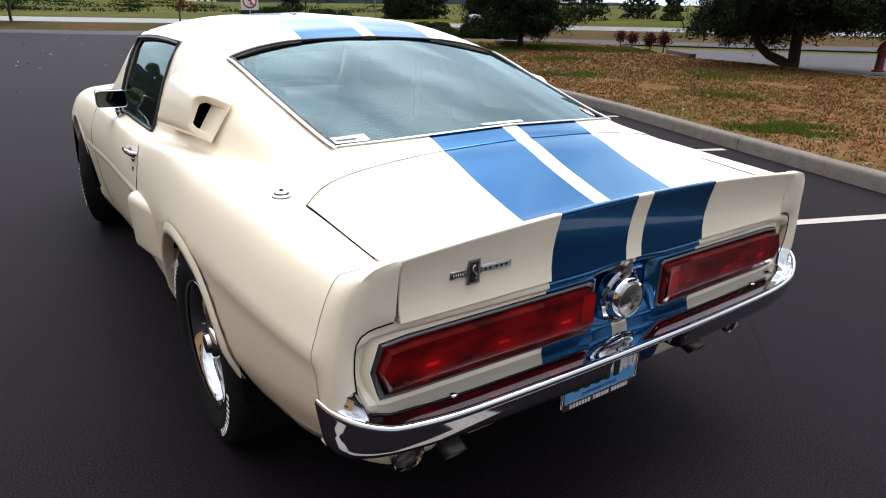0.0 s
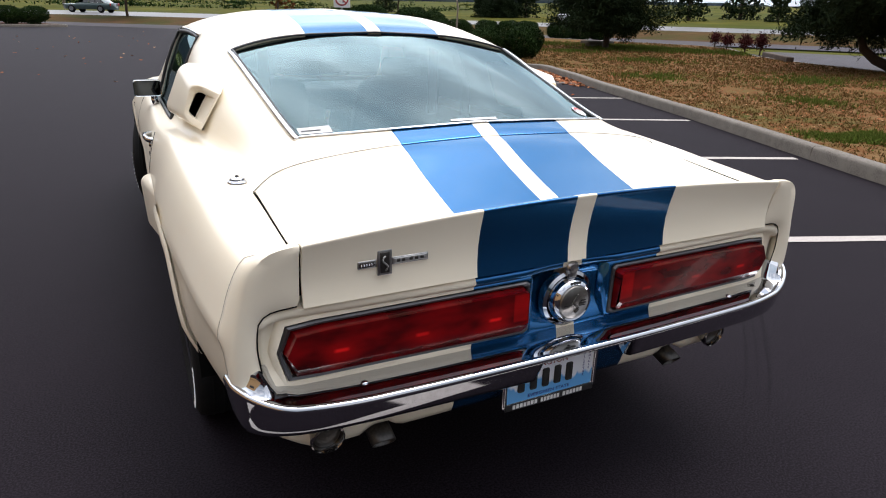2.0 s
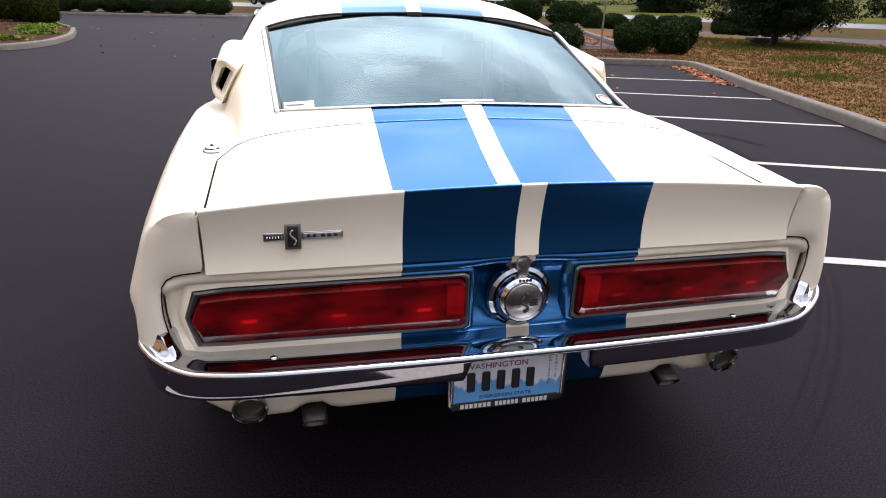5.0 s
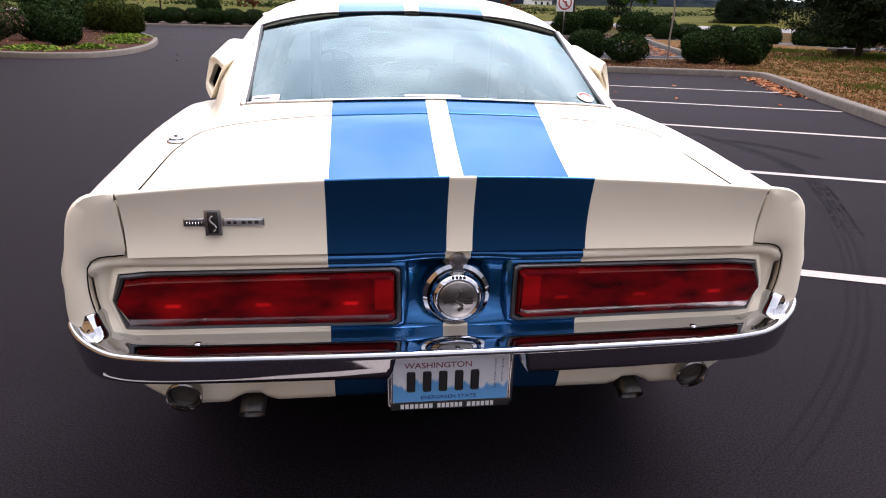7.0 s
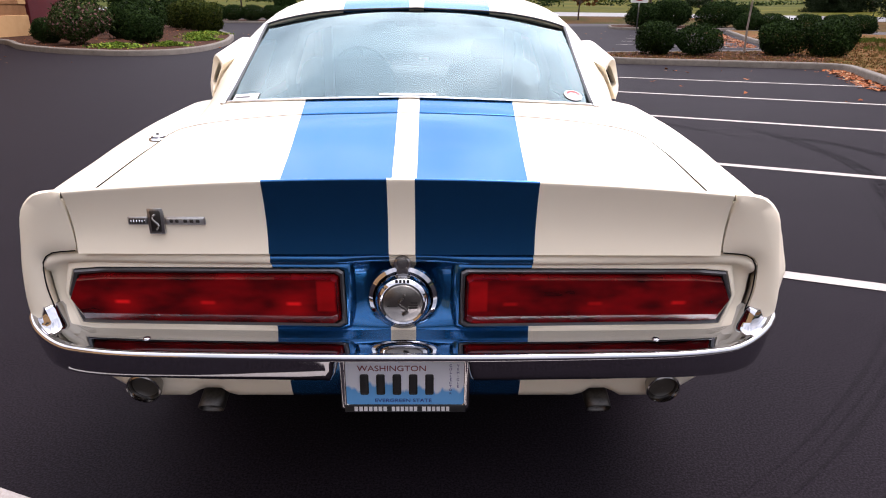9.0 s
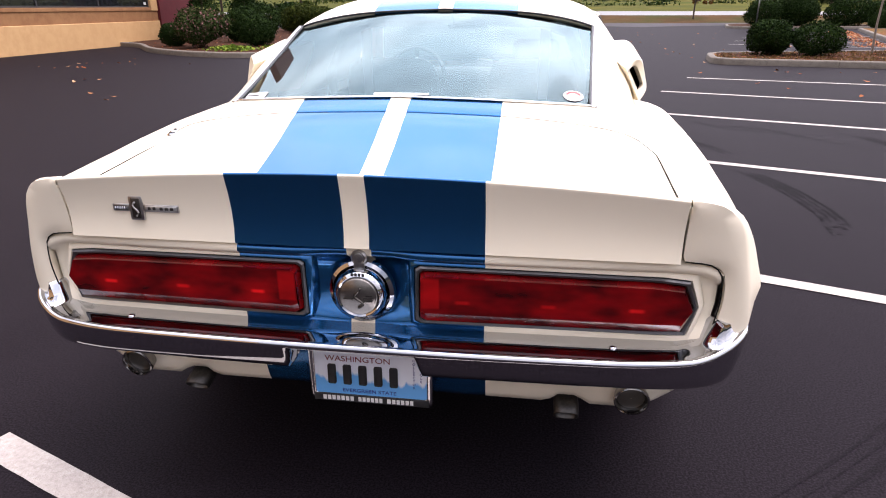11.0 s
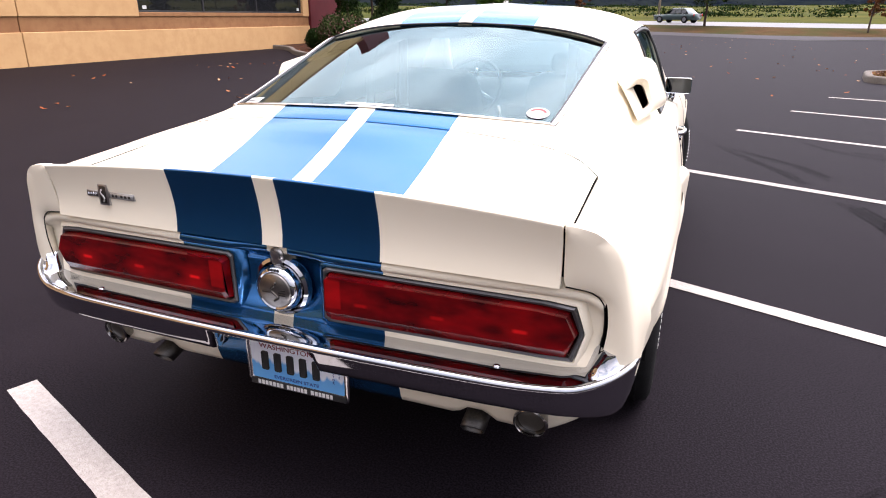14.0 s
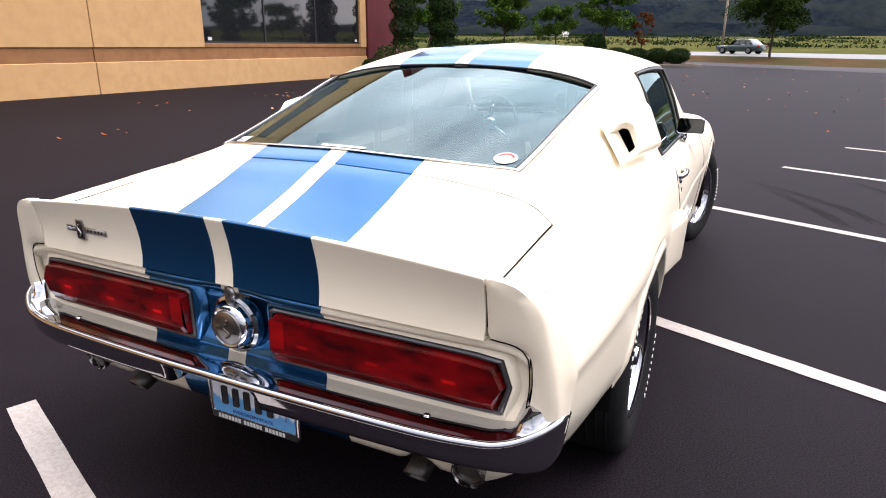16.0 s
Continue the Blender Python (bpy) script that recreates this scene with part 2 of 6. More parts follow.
# ---------------------------------------------------------------- the body's curves, along the car from its tail
X2 = [(0, .48), (.44, .535), (.62, .543), (1.0, .565), (1.33, .585), (1.9, .605), (2.62, .600), (3.15, .70), (4.6, .60)]
X4 = [(0, .703), (.44, .703), (.75, .703), (1.15, .752), (1.75, .775), (2.6, .770), (3.15, .765), (4.6, .70)]
X5 = [(0, .785), (.25, .803), (.8, .812), (1.2, .825), (1.6, .835), (2.6, .822), (3.3, .81), (4.0, .80), (4.6, .74)]
X6 = [(0, .848), (.1, .861), (.3, .879), (.9, .902), (1.5, .897), (2.6, .872), (3.66, .868), (4.3, .84), (4.6, .78)]
X7 = [(0, .838), (.1, .850), (.4, .875), (.92, .900), (1.5, .868), (2.6, .845), (3.66, .855), (4.6, .76)]
X8 = [(0, .795), (.4, .82), (.92, .875), (1.4, .81), (2.6, .79), (3.66, .835), (4.6, .72)]
Z0 = [(0, .838), (.115, .867), (.28, .921), (.44, .981), (.62, 1.011), (.63, 1.0130), (1.0, 1.135), (1.33, 1.242), (1.37, 1.258), (1.46, 1.281), (1.75, 1.318), (2.15, 1.328), (2.62, 1.30), (3.15, .93), (3.9, .90), (4.6, .80)]
Z1 = [(0, .836), (.115, .865), (.28, .916), (.44, .973), (.62, 1.003), (.63, 1.0050), (1.0, 1.127), (1.33, 1.230), (1.37, 1.246), (1.46, 1.268), (1.75, 1.303), (2.15, 1.312), (2.62, 1.285), (3.15, .915), (3.9, .885), (4.6, .78)]
Z2 = [(0, .835), (.12, .858), (.30, .907), (.44, .949), (.62, .979), (1.0, 1.083), (1.33, 1.174), (1.46, 1.198), (1.75, 1.226), (2.15, 1.238), (2.62, 1.222), (3.15, .895), (3.9, .855), (4.6, .76)]
Z4 = [(0, .845), (.13, .856), (.44, .880), (.65, .884), (1.1, .890), (1.4, .880), (1.75, .866), (2.6, .868), (3.15, .865), (3.9, .84), (4.6, .75)]
Z5 = [(0, .846), (.12, .852), (.3, .864), (.5, .881), (.8, .898), (1.1, .902), (1.4, .882), (1.8, .848), (2.6, .838), (3.3, .83), (4.0, .79), (4.6, .68)]
Z6 = [(0, .685), (.9, .70), (1.5, .665), (2.6, .66), (3.66, .66), (4.6, .56)]
Z7 = [(0, .56), (.5, .50), (.92, .45), (1.5, .40), (2.6, .40), (3.66, .45), (4.6, .45)]
Z8 = [(0, .47), (.12, .425), (.28, .378), (.45, .364), (.7, .36), (1.15, .30), (1.35, .25), (2.6, .23), (3.2, .24), (4.1, .30), (4.6, .34)]
BOW = [(-.05, .0), (.435, .0), (.44, -.0031), (.62, -.112), (.63, -.118), (1.33, .055), (1.8, .0), (4.6, .0)]


PILLAR_X = [(.0, .5), (.44, .57), (.62, .54), (1.05, .64), (1.45, .62), (1.85, .54), (4.6, .54)]
PILLAR_Z = [(.0, .42), (.44, .32), (.62, .42), (1.05, .40), (1.45, .42), (1.85, .5), (4.6, .5)]


FULLER = .011      # the wing on the passenger side stands out a little more


def section(y):
    """Control points of half a cross-section, from the crown to the sill."""
    x2, x4, x5 = pchip(X2, y), pchip(X4, y), pchip(X5, y)
    z2, z4 = pchip(Z2, y), pchip(Z4, y)
    k, q = float(pchip(PILLAR_X, y)), float(pchip(PILLAR_Z, y))
    bulge = 0.012 * float(np.clip((y - 1.2) / .6, 0, 1))
    return np.array([
        (0, pchip(Z0, y)), (x2 * .52, pchip(Z1, y)), (x2, z2),
        (x2 + (x4 - x2) * k + bulge, z2 + (z4 - z2) * q), (x4, z4), (x5, pchip(Z5, y)),
        (pchip(X6, y), pchip(Z6, y)), (pchip(X7, y), pchip(Z7, y)), (pchip(X8, y), pchip(Z8, y))], float)


def surf(u, y, side=1, out=0.0):
    """A point of the body's skin: u from 0 (crown) to 8 (sill)."""
    s = section(y)
    i = np.arange(9.0)
    x = float(pchip(np.c_[i, s[:, 0]], u))
    z = float(pchip(np.c_[i, s[:, 1]], u))
    bow = float(pchip(BOW, y)) * max(0.0, 1 - (x / .575) ** 4)
    # raised line along the rear wing
    x += .008 * max(0.0, 1 - abs(u - 6) / .26) * min(1.0, max(0.0, (1.35 - y) / .3))
    if side > 0:
        x += FULLER * min(1.0, max(0.0, u - 4)) * min(1.0, max(0.0, (1.3 - y) / .8))
    if out:
        e = .02
        dx = float(pchip(np.c_[i, s[:, 0]], min(8, u + e)) - pchip(np.c_[i, s[:, 0]], max(0, u - e)))
        dz = float(pchip(np.c_[i, s[:, 1]], min(8, u + e)) - pchip(np.c_[i, s[:, 1]], max(0, u - e)))
        h = math.hypot(dx, dz) or 1.0
        x, z = x - dz / h * out, z + dx / h * out
    return Vector((x * side, y + bow, z))


def sheet(bm, us, ys, side=1, out=0.0, keep=None):
    rows = [[surf(u, y, side, out) for u in us] for y in ys]
    vs = [[bm.verts.new(p) for p in r] for r in rows]
    for j in range(len(ys) - 1):
        for i in range(len(us) - 1):
            if keep is None or keep((us[i] + us[i + 1]) / 2, (ys[j] + ys[j + 1]) / 2):
                bm.faces.new((vs[j][i], vs[j][i + 1], vs[j + 1][i + 1], vs[j + 1][i]))
    loose = [v for v in bm.verts if not v.link_faces]
    bmesh.ops.delete(bm, geom=loose, context="VERTS")


def steps(*stops):
    """Even steps between stops: (value, count to the next) ... last value."""
    out = []
    for (a, n), (b, _) in zip(stops, stops[1:]):
        out += [a + (b - a) * i / n for i in range(n)]
    return out + [stops[-1][0]]


# ---------------------------------------------------------------- the car
AXLE_R, AXLE_F, HUB_Z = 0.925, 3.665, 0.325
LID_Y, GLASS_0, GLASS_1 = 0.438, 0.62, 1.33
car = empty("sports_coupe", "cream fastback coupe with twin blue stripes, parked on asphalt", "car")


def build_body():
    bm = bmesh.new()
    us = steps((0, 6), (1, 6), (2, 5), (3, 4), (4, 5), (5, 8), (6, 8), (7, 6), (8, 0))
    ys = steps((.059, 1), (.0605, 10), (LID_Y, 1), (LID_Y + .0015, 2), (.46, 6), (GLASS_0 - .0015, 1), (GLASS_0, 22), (GLASS_1, 1), (GLASS_1 + .0015, 14), (1.80, 24), (2.62, 16), (3.15, 44), (4.6, 0))

    def keep(u, y):
        if u < 4 and y < LID_Y:
            return False
        if u < 2 and GLASS_0 < y < GLASS_1:
            return False
        if u < 2 and 2.62 < y < 3.15:
            return False
        if 2.2 < u < 4 and 1.80 < y < 2.62:
            return False
        return True
    for side in (1, -1):
        sheet(bm, us, ys, side, keep=keep)
    # wheel arches: cut round the hubs, edge pulled onto the circle
    for ya in (AXLE_R, AXLE_F):
        r = .372
        gone = []
        for f in bm.faces:
            c = f.calc_center_median()
            if abs(c.x) > .6 and c.z < .75 and math.hypot(c.y - ya, c.z - HUB_Z) < r:
                gone.append(f)
        bmesh.ops.delete(bm, geom=gone, context="FACES")
        for v in bm.verts:
            if abs(v.co.x) > .6 and any(e.is_boundary for e in v.link_edges):
                d = math.hypot(v.co.y - ya, v.co.z - HUB_Z)
                if d < r + .05 and v.co.z > HUB_Z - .10:
                    v.co.y, v.co.z = ya + (v.co.y - ya) * r / d, HUB_Z + (v.co.z - HUB_Z) * r / d
    bmesh.ops.remove_doubles(bm, verts=bm.verts, dist=0.0008)
    ob = part("body_shell", bm, PAINT, car)
    thicken(ob, .012, -1.0)
    return ob


body = build_body()


def build_lid():
    """Boot lid with a kicked-up lip and a hollow rear face."""
    bm = bmesh.new()
    cols = [-1, -.9975] + [i / 16 for i in range(-15, 16)] + [.9975, 1]
    rows = []
    for y in steps((LID_Y - .003, 1), (LID_Y - .0045, 6), (.2, 4), (.105, 8), (-.024, 0)):
        r = []
        for c in cols:
            x = c * .698
            z = deck_z(abs(x), max(y, 0))
            k = max(0.0, min(1.0, (.105 - y) / .13))
            lip = .918 - .031 * (abs(x) / .698) ** 2
            z = z * (1 - k * k * (3 - 2 * k)) + (lip) * k * k * (3 - 2 * k)
            r.append((x, y, z))
        rows.append(r)
    # rolled edge of the lip
    for y, dz in ((-.0258, .0008), (-.0270, .0024), (-.0274, .0044)):
        rows.append([(c * .698, y, .918 - .031 * abs(c) ** 2 - dz) for c in cols])
    for t in (.04, .3, .55, .8, 1.0):
        r = []
        for c in cols:
            x = c * .698
            lip = .918 - .031 * (abs(x) / .698) ** 2
            r.append((x, -.027 + .030 * math.sin(t * math.pi * .62) - .012 * t, lip - .004 + (.748 - lip) * t))
        rows.append(r)
    rows.append([(x, y + .02, z) for x, y, z in rows[-1]])
    grid(bm, rows)
    ob = sharpen(part("boot_lid", bm, PAINT, car), 40)
    thicken(ob, .008, -1)
    return ob


def deck_z(x, y):
    s = section(y)
    return float(pchip(s[:5], x))


lid = build_lid()
bm = bmesh.new()
tube(bm, [(x, LID_Y + .001 - .012 * max(0.0, (abs(x) - .66) / .04) ** 2, deck_z(abs(x), LID_Y) + .0005) for x in [i / 28 * .7005 for i in range(-28, 29)]], .0010, 6)
part("lid_gap", bm, DARK, car)
for side in (1, -1):
    bm = bmesh.new()
    tube(bm, [(side * .7006, y, deck_z(.7006, y) + .0008) for y in steps((.427, 12), (.085, 0))], .0014, 6)
    part("lid_gap", bm, DARK, car)


def mix_curve(keys, n):
    """n points evenly along a smooth path through keys."""
    k = np.array(keys, float)
    t = np.arange(len(k), dtype=float)
    q = np.linspace(0, len(k) - 1, n)
    return [tuple(float(pchip(np.c_[t, k[:, c]], v)) for c in range(k.shape[1])) for v in q]


def even(pts, n):
    """The same path in n even steps."""
    k = np.array(pts, float)
    d = np.r_[0, np.cumsum(np.linalg.norm(np.diff(k, axis=0), axis=1))]
    q = np.linspace(0, d[-1], n)
    return [tuple(float(np.interp(v, d, k[:, i])) for i in range(3)) for v in q]


SEAM_Y = .056


def build_cap(side):
    """Moulded quarter end that carries the spoiler's line down to the bumper."""
    n = 26
    inner = even(mix_curve([(.703, -.0205, .868), (.703, -.0065, .80), (.704, .000, .748), (.758, .004, .741), (.788, .008, .716), (.793, .010, .66), (.787, .014, .60), (.776, .02, .53), (.765, .03, .485)], 40), n)
    edge = even(mix_curve([(.703, -.024, .887), (.755, -.022, .878), (.797, -.012, .838), (.818, -.002, .76), (.834, .004, .68), (.843, .010, .60), (.832, .02, .52), (.815, .034, .48)], 40), n)
    outer = even(mix_curve([(.704, .0, .885), (.763, .004, .878), (.808, .010, .840), (.830, .016, .76), (.845, .020, .68), (.851, .024, .60), (.842, .030, .51), (.828, .042, .475)], 40), n)
    skin = [(abs(x), y, z) for x, y, z in even([tuple(surf(4.0 + 3.5 * i / 40, SEAM_Y, side)) for i in range(41)], n)]
    bm = bmesh.new()
    rows = [[(x, y + .03, z) for x, y, z in inner], inner]
    for k in (.25, .5, .75):
        rows.append([tuple(a[c] + (b[c] - a[c]) * k + (-.005 * math.sin(k * math.pi) if c == 1 else 0) for c in range(3)) for a, b in zip(inner, edge)])
    rows.append(edge)
    rows.append([tuple(a[c] + (b[c] - a[c]) * (.68, .38, .6)[c] for c in range(3)) for a, b in zip(edge, outer)])
    rows.append(outer)
    for k in (.35, .7, 1.0):
        e = math.sin(k * math.pi / 2)
        rows.append([tuple(a[c] + (b[c] - a[c]) * (e, k, e)[c] for c in range(3)) for a, b in zip(outer, skin)])
    wide = FULLER if side > 0 else 0.0
    rows = [[(x + wide * min(1.0, max(0.0, (x - .72) / .12)), y, z) for x, y, z in r] for r in rows[:-1]] + [rows[-1]]
    grid(bm, [[(x * side, y, z) for x, y, z in r] for r in rows])
    ob = part("quarter_end_cap", bm, PAINT, car)
    sharpen(ob, 50)
    thicken(ob, .004, -1)
    bm = bmesh.new()
    tube(bm, [(x * side, y - .0015, z) for x, y, z in inner if .562 < z < .752], .0015, 6)
    part("panel_gap", bm, DARK, car)
    bm = bmesh.new()
    tube(bm, [(x * side, SEAM_Y + .0012, z) for x, y, z in skin], .0009, 5)
    part("seam", bm, SEAM_GREY, car)


for s in (1, -1):
    build_cap(s)


def plate_ring(bm, outline_a, outline_b):
    n = len(outline_a)
    a = [bm.verts.new(p) for p in outline_a]
    b = [bm.verts.new(p) for p in outline_b]
    for i in range(n):
        bm.faces.new((a[i], a[(i + 1) % n], b[(i + 1) % n], b[i]))


def build_tail_panel():
    """Pressed panel between the lamps: ledge at its top, raised rim, hollow in the middle."""
    bm = bmesh.new()
    cols = steps((-.790, 5), (-.72, 12), (-.15, 12), (.15, 12), (.72, 5), (.790, 0))
    prof = [(.742, .034), (.738, .012), (.733, -.001), (.726, -.004), (.718, .006), (.708, .022), (.68, .026), (.64, .028), (.60, .025), (.575, .014), (.562, .008), (.548, .010), (.50, .02)]
    rows = []
    for z, y in prof:
        r = []
        for x in cols:
            hollow = .028 * math.exp(-((abs(x) / .115) ** 4)) * math.exp(-(((z - .645) / .09) ** 4))
            rim = -.011 * (max(0, abs(x) - .745) / .045) ** 2
            zz = z - (.018 * max(0, (abs(x) - .71) / .08) ** 3 if z > .7 else 0)
            xx = x * (1 - .03 * max(0, (.64 - z) / .14))
            yy = y + hollow + rim + .018 * (abs(x) / .78) ** 2
            k = min(1.0, max(0.0, (abs(x) - .66) / .07))
            r.append((xx, yy + (max(yy, .012) - yy) * k, zz))
        rows.append(r)
    grid(bm, rows)
    ob = part("tail_panel", bm, PAINT, car)
    thicken(ob, .006, 1)


build_tail_panel()


def red_lens():
    m = material("red_lens", (0.12, 0.002, 0.004), 0.16, 0.0, 0.36, spec=0.3)
    nt = m.node_tree
    b = nt.nodes["Principled BSDF"]
    n, l = nt.nodes.new, nt.links.new
    co, mp, w, rp = n("ShaderNodeTexCoord"), n("ShaderNodeMapping"), n("ShaderNodeTexNoise"), n("ShaderNodeValToRGB")
    mp.inputs["Scale"].default_value = (9, 1, 22)
    w.inputs["Scale"].default_value, w.inputs["Detail"].default_value = 1.0, 2.0
    rp.color_ramp.elements[0].position, rp.color_ramp.elements[1].position = .35, .75
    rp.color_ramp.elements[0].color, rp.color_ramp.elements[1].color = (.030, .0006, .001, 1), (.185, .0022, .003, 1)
    l(co.outputs["Object"], mp.inputs[0])
    l(mp.outputs[0], w.inputs["Vector"])
    l(w.outputs["Fac"], rp.inputs["Fac"])
    # bulb reflectors behind the plastic, their glints painted in the colour; brighter inner end
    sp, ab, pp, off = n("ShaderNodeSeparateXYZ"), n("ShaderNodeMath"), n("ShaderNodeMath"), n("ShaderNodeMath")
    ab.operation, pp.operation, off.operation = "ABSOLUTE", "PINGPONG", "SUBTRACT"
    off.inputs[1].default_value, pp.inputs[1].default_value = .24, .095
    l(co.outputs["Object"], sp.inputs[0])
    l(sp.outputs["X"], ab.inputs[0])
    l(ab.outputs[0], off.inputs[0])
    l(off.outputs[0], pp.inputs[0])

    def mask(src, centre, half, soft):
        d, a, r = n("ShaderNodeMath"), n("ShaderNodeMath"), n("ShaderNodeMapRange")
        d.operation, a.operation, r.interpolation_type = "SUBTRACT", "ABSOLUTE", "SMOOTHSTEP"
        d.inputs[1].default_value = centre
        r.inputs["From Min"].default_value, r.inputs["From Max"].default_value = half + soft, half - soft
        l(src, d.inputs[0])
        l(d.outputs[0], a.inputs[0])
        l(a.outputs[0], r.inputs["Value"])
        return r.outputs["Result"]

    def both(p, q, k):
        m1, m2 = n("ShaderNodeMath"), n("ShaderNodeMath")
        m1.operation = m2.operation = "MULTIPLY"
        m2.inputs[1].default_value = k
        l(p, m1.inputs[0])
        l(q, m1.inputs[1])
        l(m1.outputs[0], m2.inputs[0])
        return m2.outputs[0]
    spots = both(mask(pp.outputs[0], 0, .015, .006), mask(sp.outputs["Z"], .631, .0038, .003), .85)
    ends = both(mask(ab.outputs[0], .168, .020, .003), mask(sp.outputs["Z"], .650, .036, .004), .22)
    # some bulbs show more than others, each in a wide dull painted glow
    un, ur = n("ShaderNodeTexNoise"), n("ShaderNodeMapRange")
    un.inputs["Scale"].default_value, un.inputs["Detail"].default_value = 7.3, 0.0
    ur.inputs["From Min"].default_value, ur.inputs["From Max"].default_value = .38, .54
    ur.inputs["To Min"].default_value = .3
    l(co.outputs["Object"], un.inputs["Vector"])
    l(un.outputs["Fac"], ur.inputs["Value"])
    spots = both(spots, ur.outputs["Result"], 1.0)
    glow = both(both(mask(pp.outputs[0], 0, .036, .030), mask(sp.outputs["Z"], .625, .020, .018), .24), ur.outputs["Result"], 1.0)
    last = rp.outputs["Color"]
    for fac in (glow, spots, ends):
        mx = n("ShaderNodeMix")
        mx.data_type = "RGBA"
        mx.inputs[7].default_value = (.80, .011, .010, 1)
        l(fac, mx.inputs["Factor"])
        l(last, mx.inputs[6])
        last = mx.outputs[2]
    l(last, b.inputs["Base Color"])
    bp, wv = n("ShaderNodeBump"), n("ShaderNodeTexWave")
    wv.wave_type, wv.bands_direction = "BANDS", "X"
    wv.inputs["Scale"].default_value = 60
    bp.inputs["Strength"].default_value, bp.inputs["Distance"].default_value = .02, .004
    l(co.outputs["Object"], wv.inputs["Vector"])
    l(wv.outputs["Fac"], bp.inputs["Height"])
    l(bp.outputs["Normal"], b.inputs["Normal"])
    return m


LENS = red_lens()
LENS_END = material("red_lens_end", (0.36, 0.006, 0.006), 0.15, 0.0, 0.4)


def lamp_outline(grow, side, y):
    """Long lamp: square inner end, pointed outer end."""
    pts = [(.137, .580), (.139, .690), (.150, .697), (.66, .692), (.722, .686), (.743, .636), (.724, .575), (.66, .573), (.150, .572)]
    c = (.44, .634)
    out = []
    for x, z in pts:
        gx, gz = (1 if x > c[0] else -1), (1 if z > c[1] else -1)
        if abs(z - .636) < .01:
            gz = 0
        out.append((side * (x + gx * grow), y + .018 * ((x) / .75) ** 2, z + gz * grow))
    return out


def build_lamps(side):
    # pressed rim of the panel round the lamp
    bm = bmesh.new()
    for (ga, ya), (gb, yb) in zip(((.030, .030), (.024, .012), (.017, .001), (.011, .0)), ((.024, .012), (.017, .001), (.011, .0), (.008, .012))):
        plate_ring(bm, lamp_outline(ga, side, ya), lamp_outline(gb, side, yb))
    bmesh.ops.remove_doubles(bm, verts=bm.verts, dist=1e-5)
    sharpen(part("lamp_surround", bm, PAINT, car), 60)
    bm = bmesh.new()
    prof = ((.009, .012), (.0085, -.002), (.005, -.006), (.000, -.004), (-.002, .02))
    for (ga, ya), (gb, yb) in zip(prof, prof[1:]):
        plate_ring(bm, lamp_outline(ga, side, ya), lamp_outline(gb, side, yb))
    bmesh.ops.remove_doubles(bm, verts=bm.verts, dist=1e-5)
    bezel = sharpen(part("tail_lamp", bm, BEZEL, car, "long red tail lamp in a dark grey bezel"), 25)
    bm = bmesh.new()
    # lens: flat front down to a crease, then a facet that turns under
    back, front = lamp_outline(-.002, side, .004), lamp_outline(-.007, side, -.026)
    low = [(x, y + .010, z) if z < .60 else (x, y, z) for x, y, z in front]
    plate_ring(bm, back, low)
    top = [low[i] for i in (1, 2, 3, 4)]
    bot = [low[i] for i in (0, 8, 7, 6)]
    tip = low[5]
    crease = [(p[0] + (q[0] - p[0]) * .20, p[1] + (q[1] - p[1]) * .20 - .008, p[2] + (q[2] - p[2]) * .20) for p, q in zip(bot, top)]
    grid(bm, [top, crease, bot])
    for tri in ((top[3], tip, crease[3]), (crease[3], tip, bot[3])):
        bm.faces.new([bm.verts.new(p) for p in tri])
    bmesh.ops.remove_doubles(bm, verts=bm.verts, dist=1e-5)
    sharpen(part("lens", bm, LENS, bezel, "faceted red plastic lens, bulb glints in its colour"), 8)


for s in (1, -1):
    build_lamps(s)


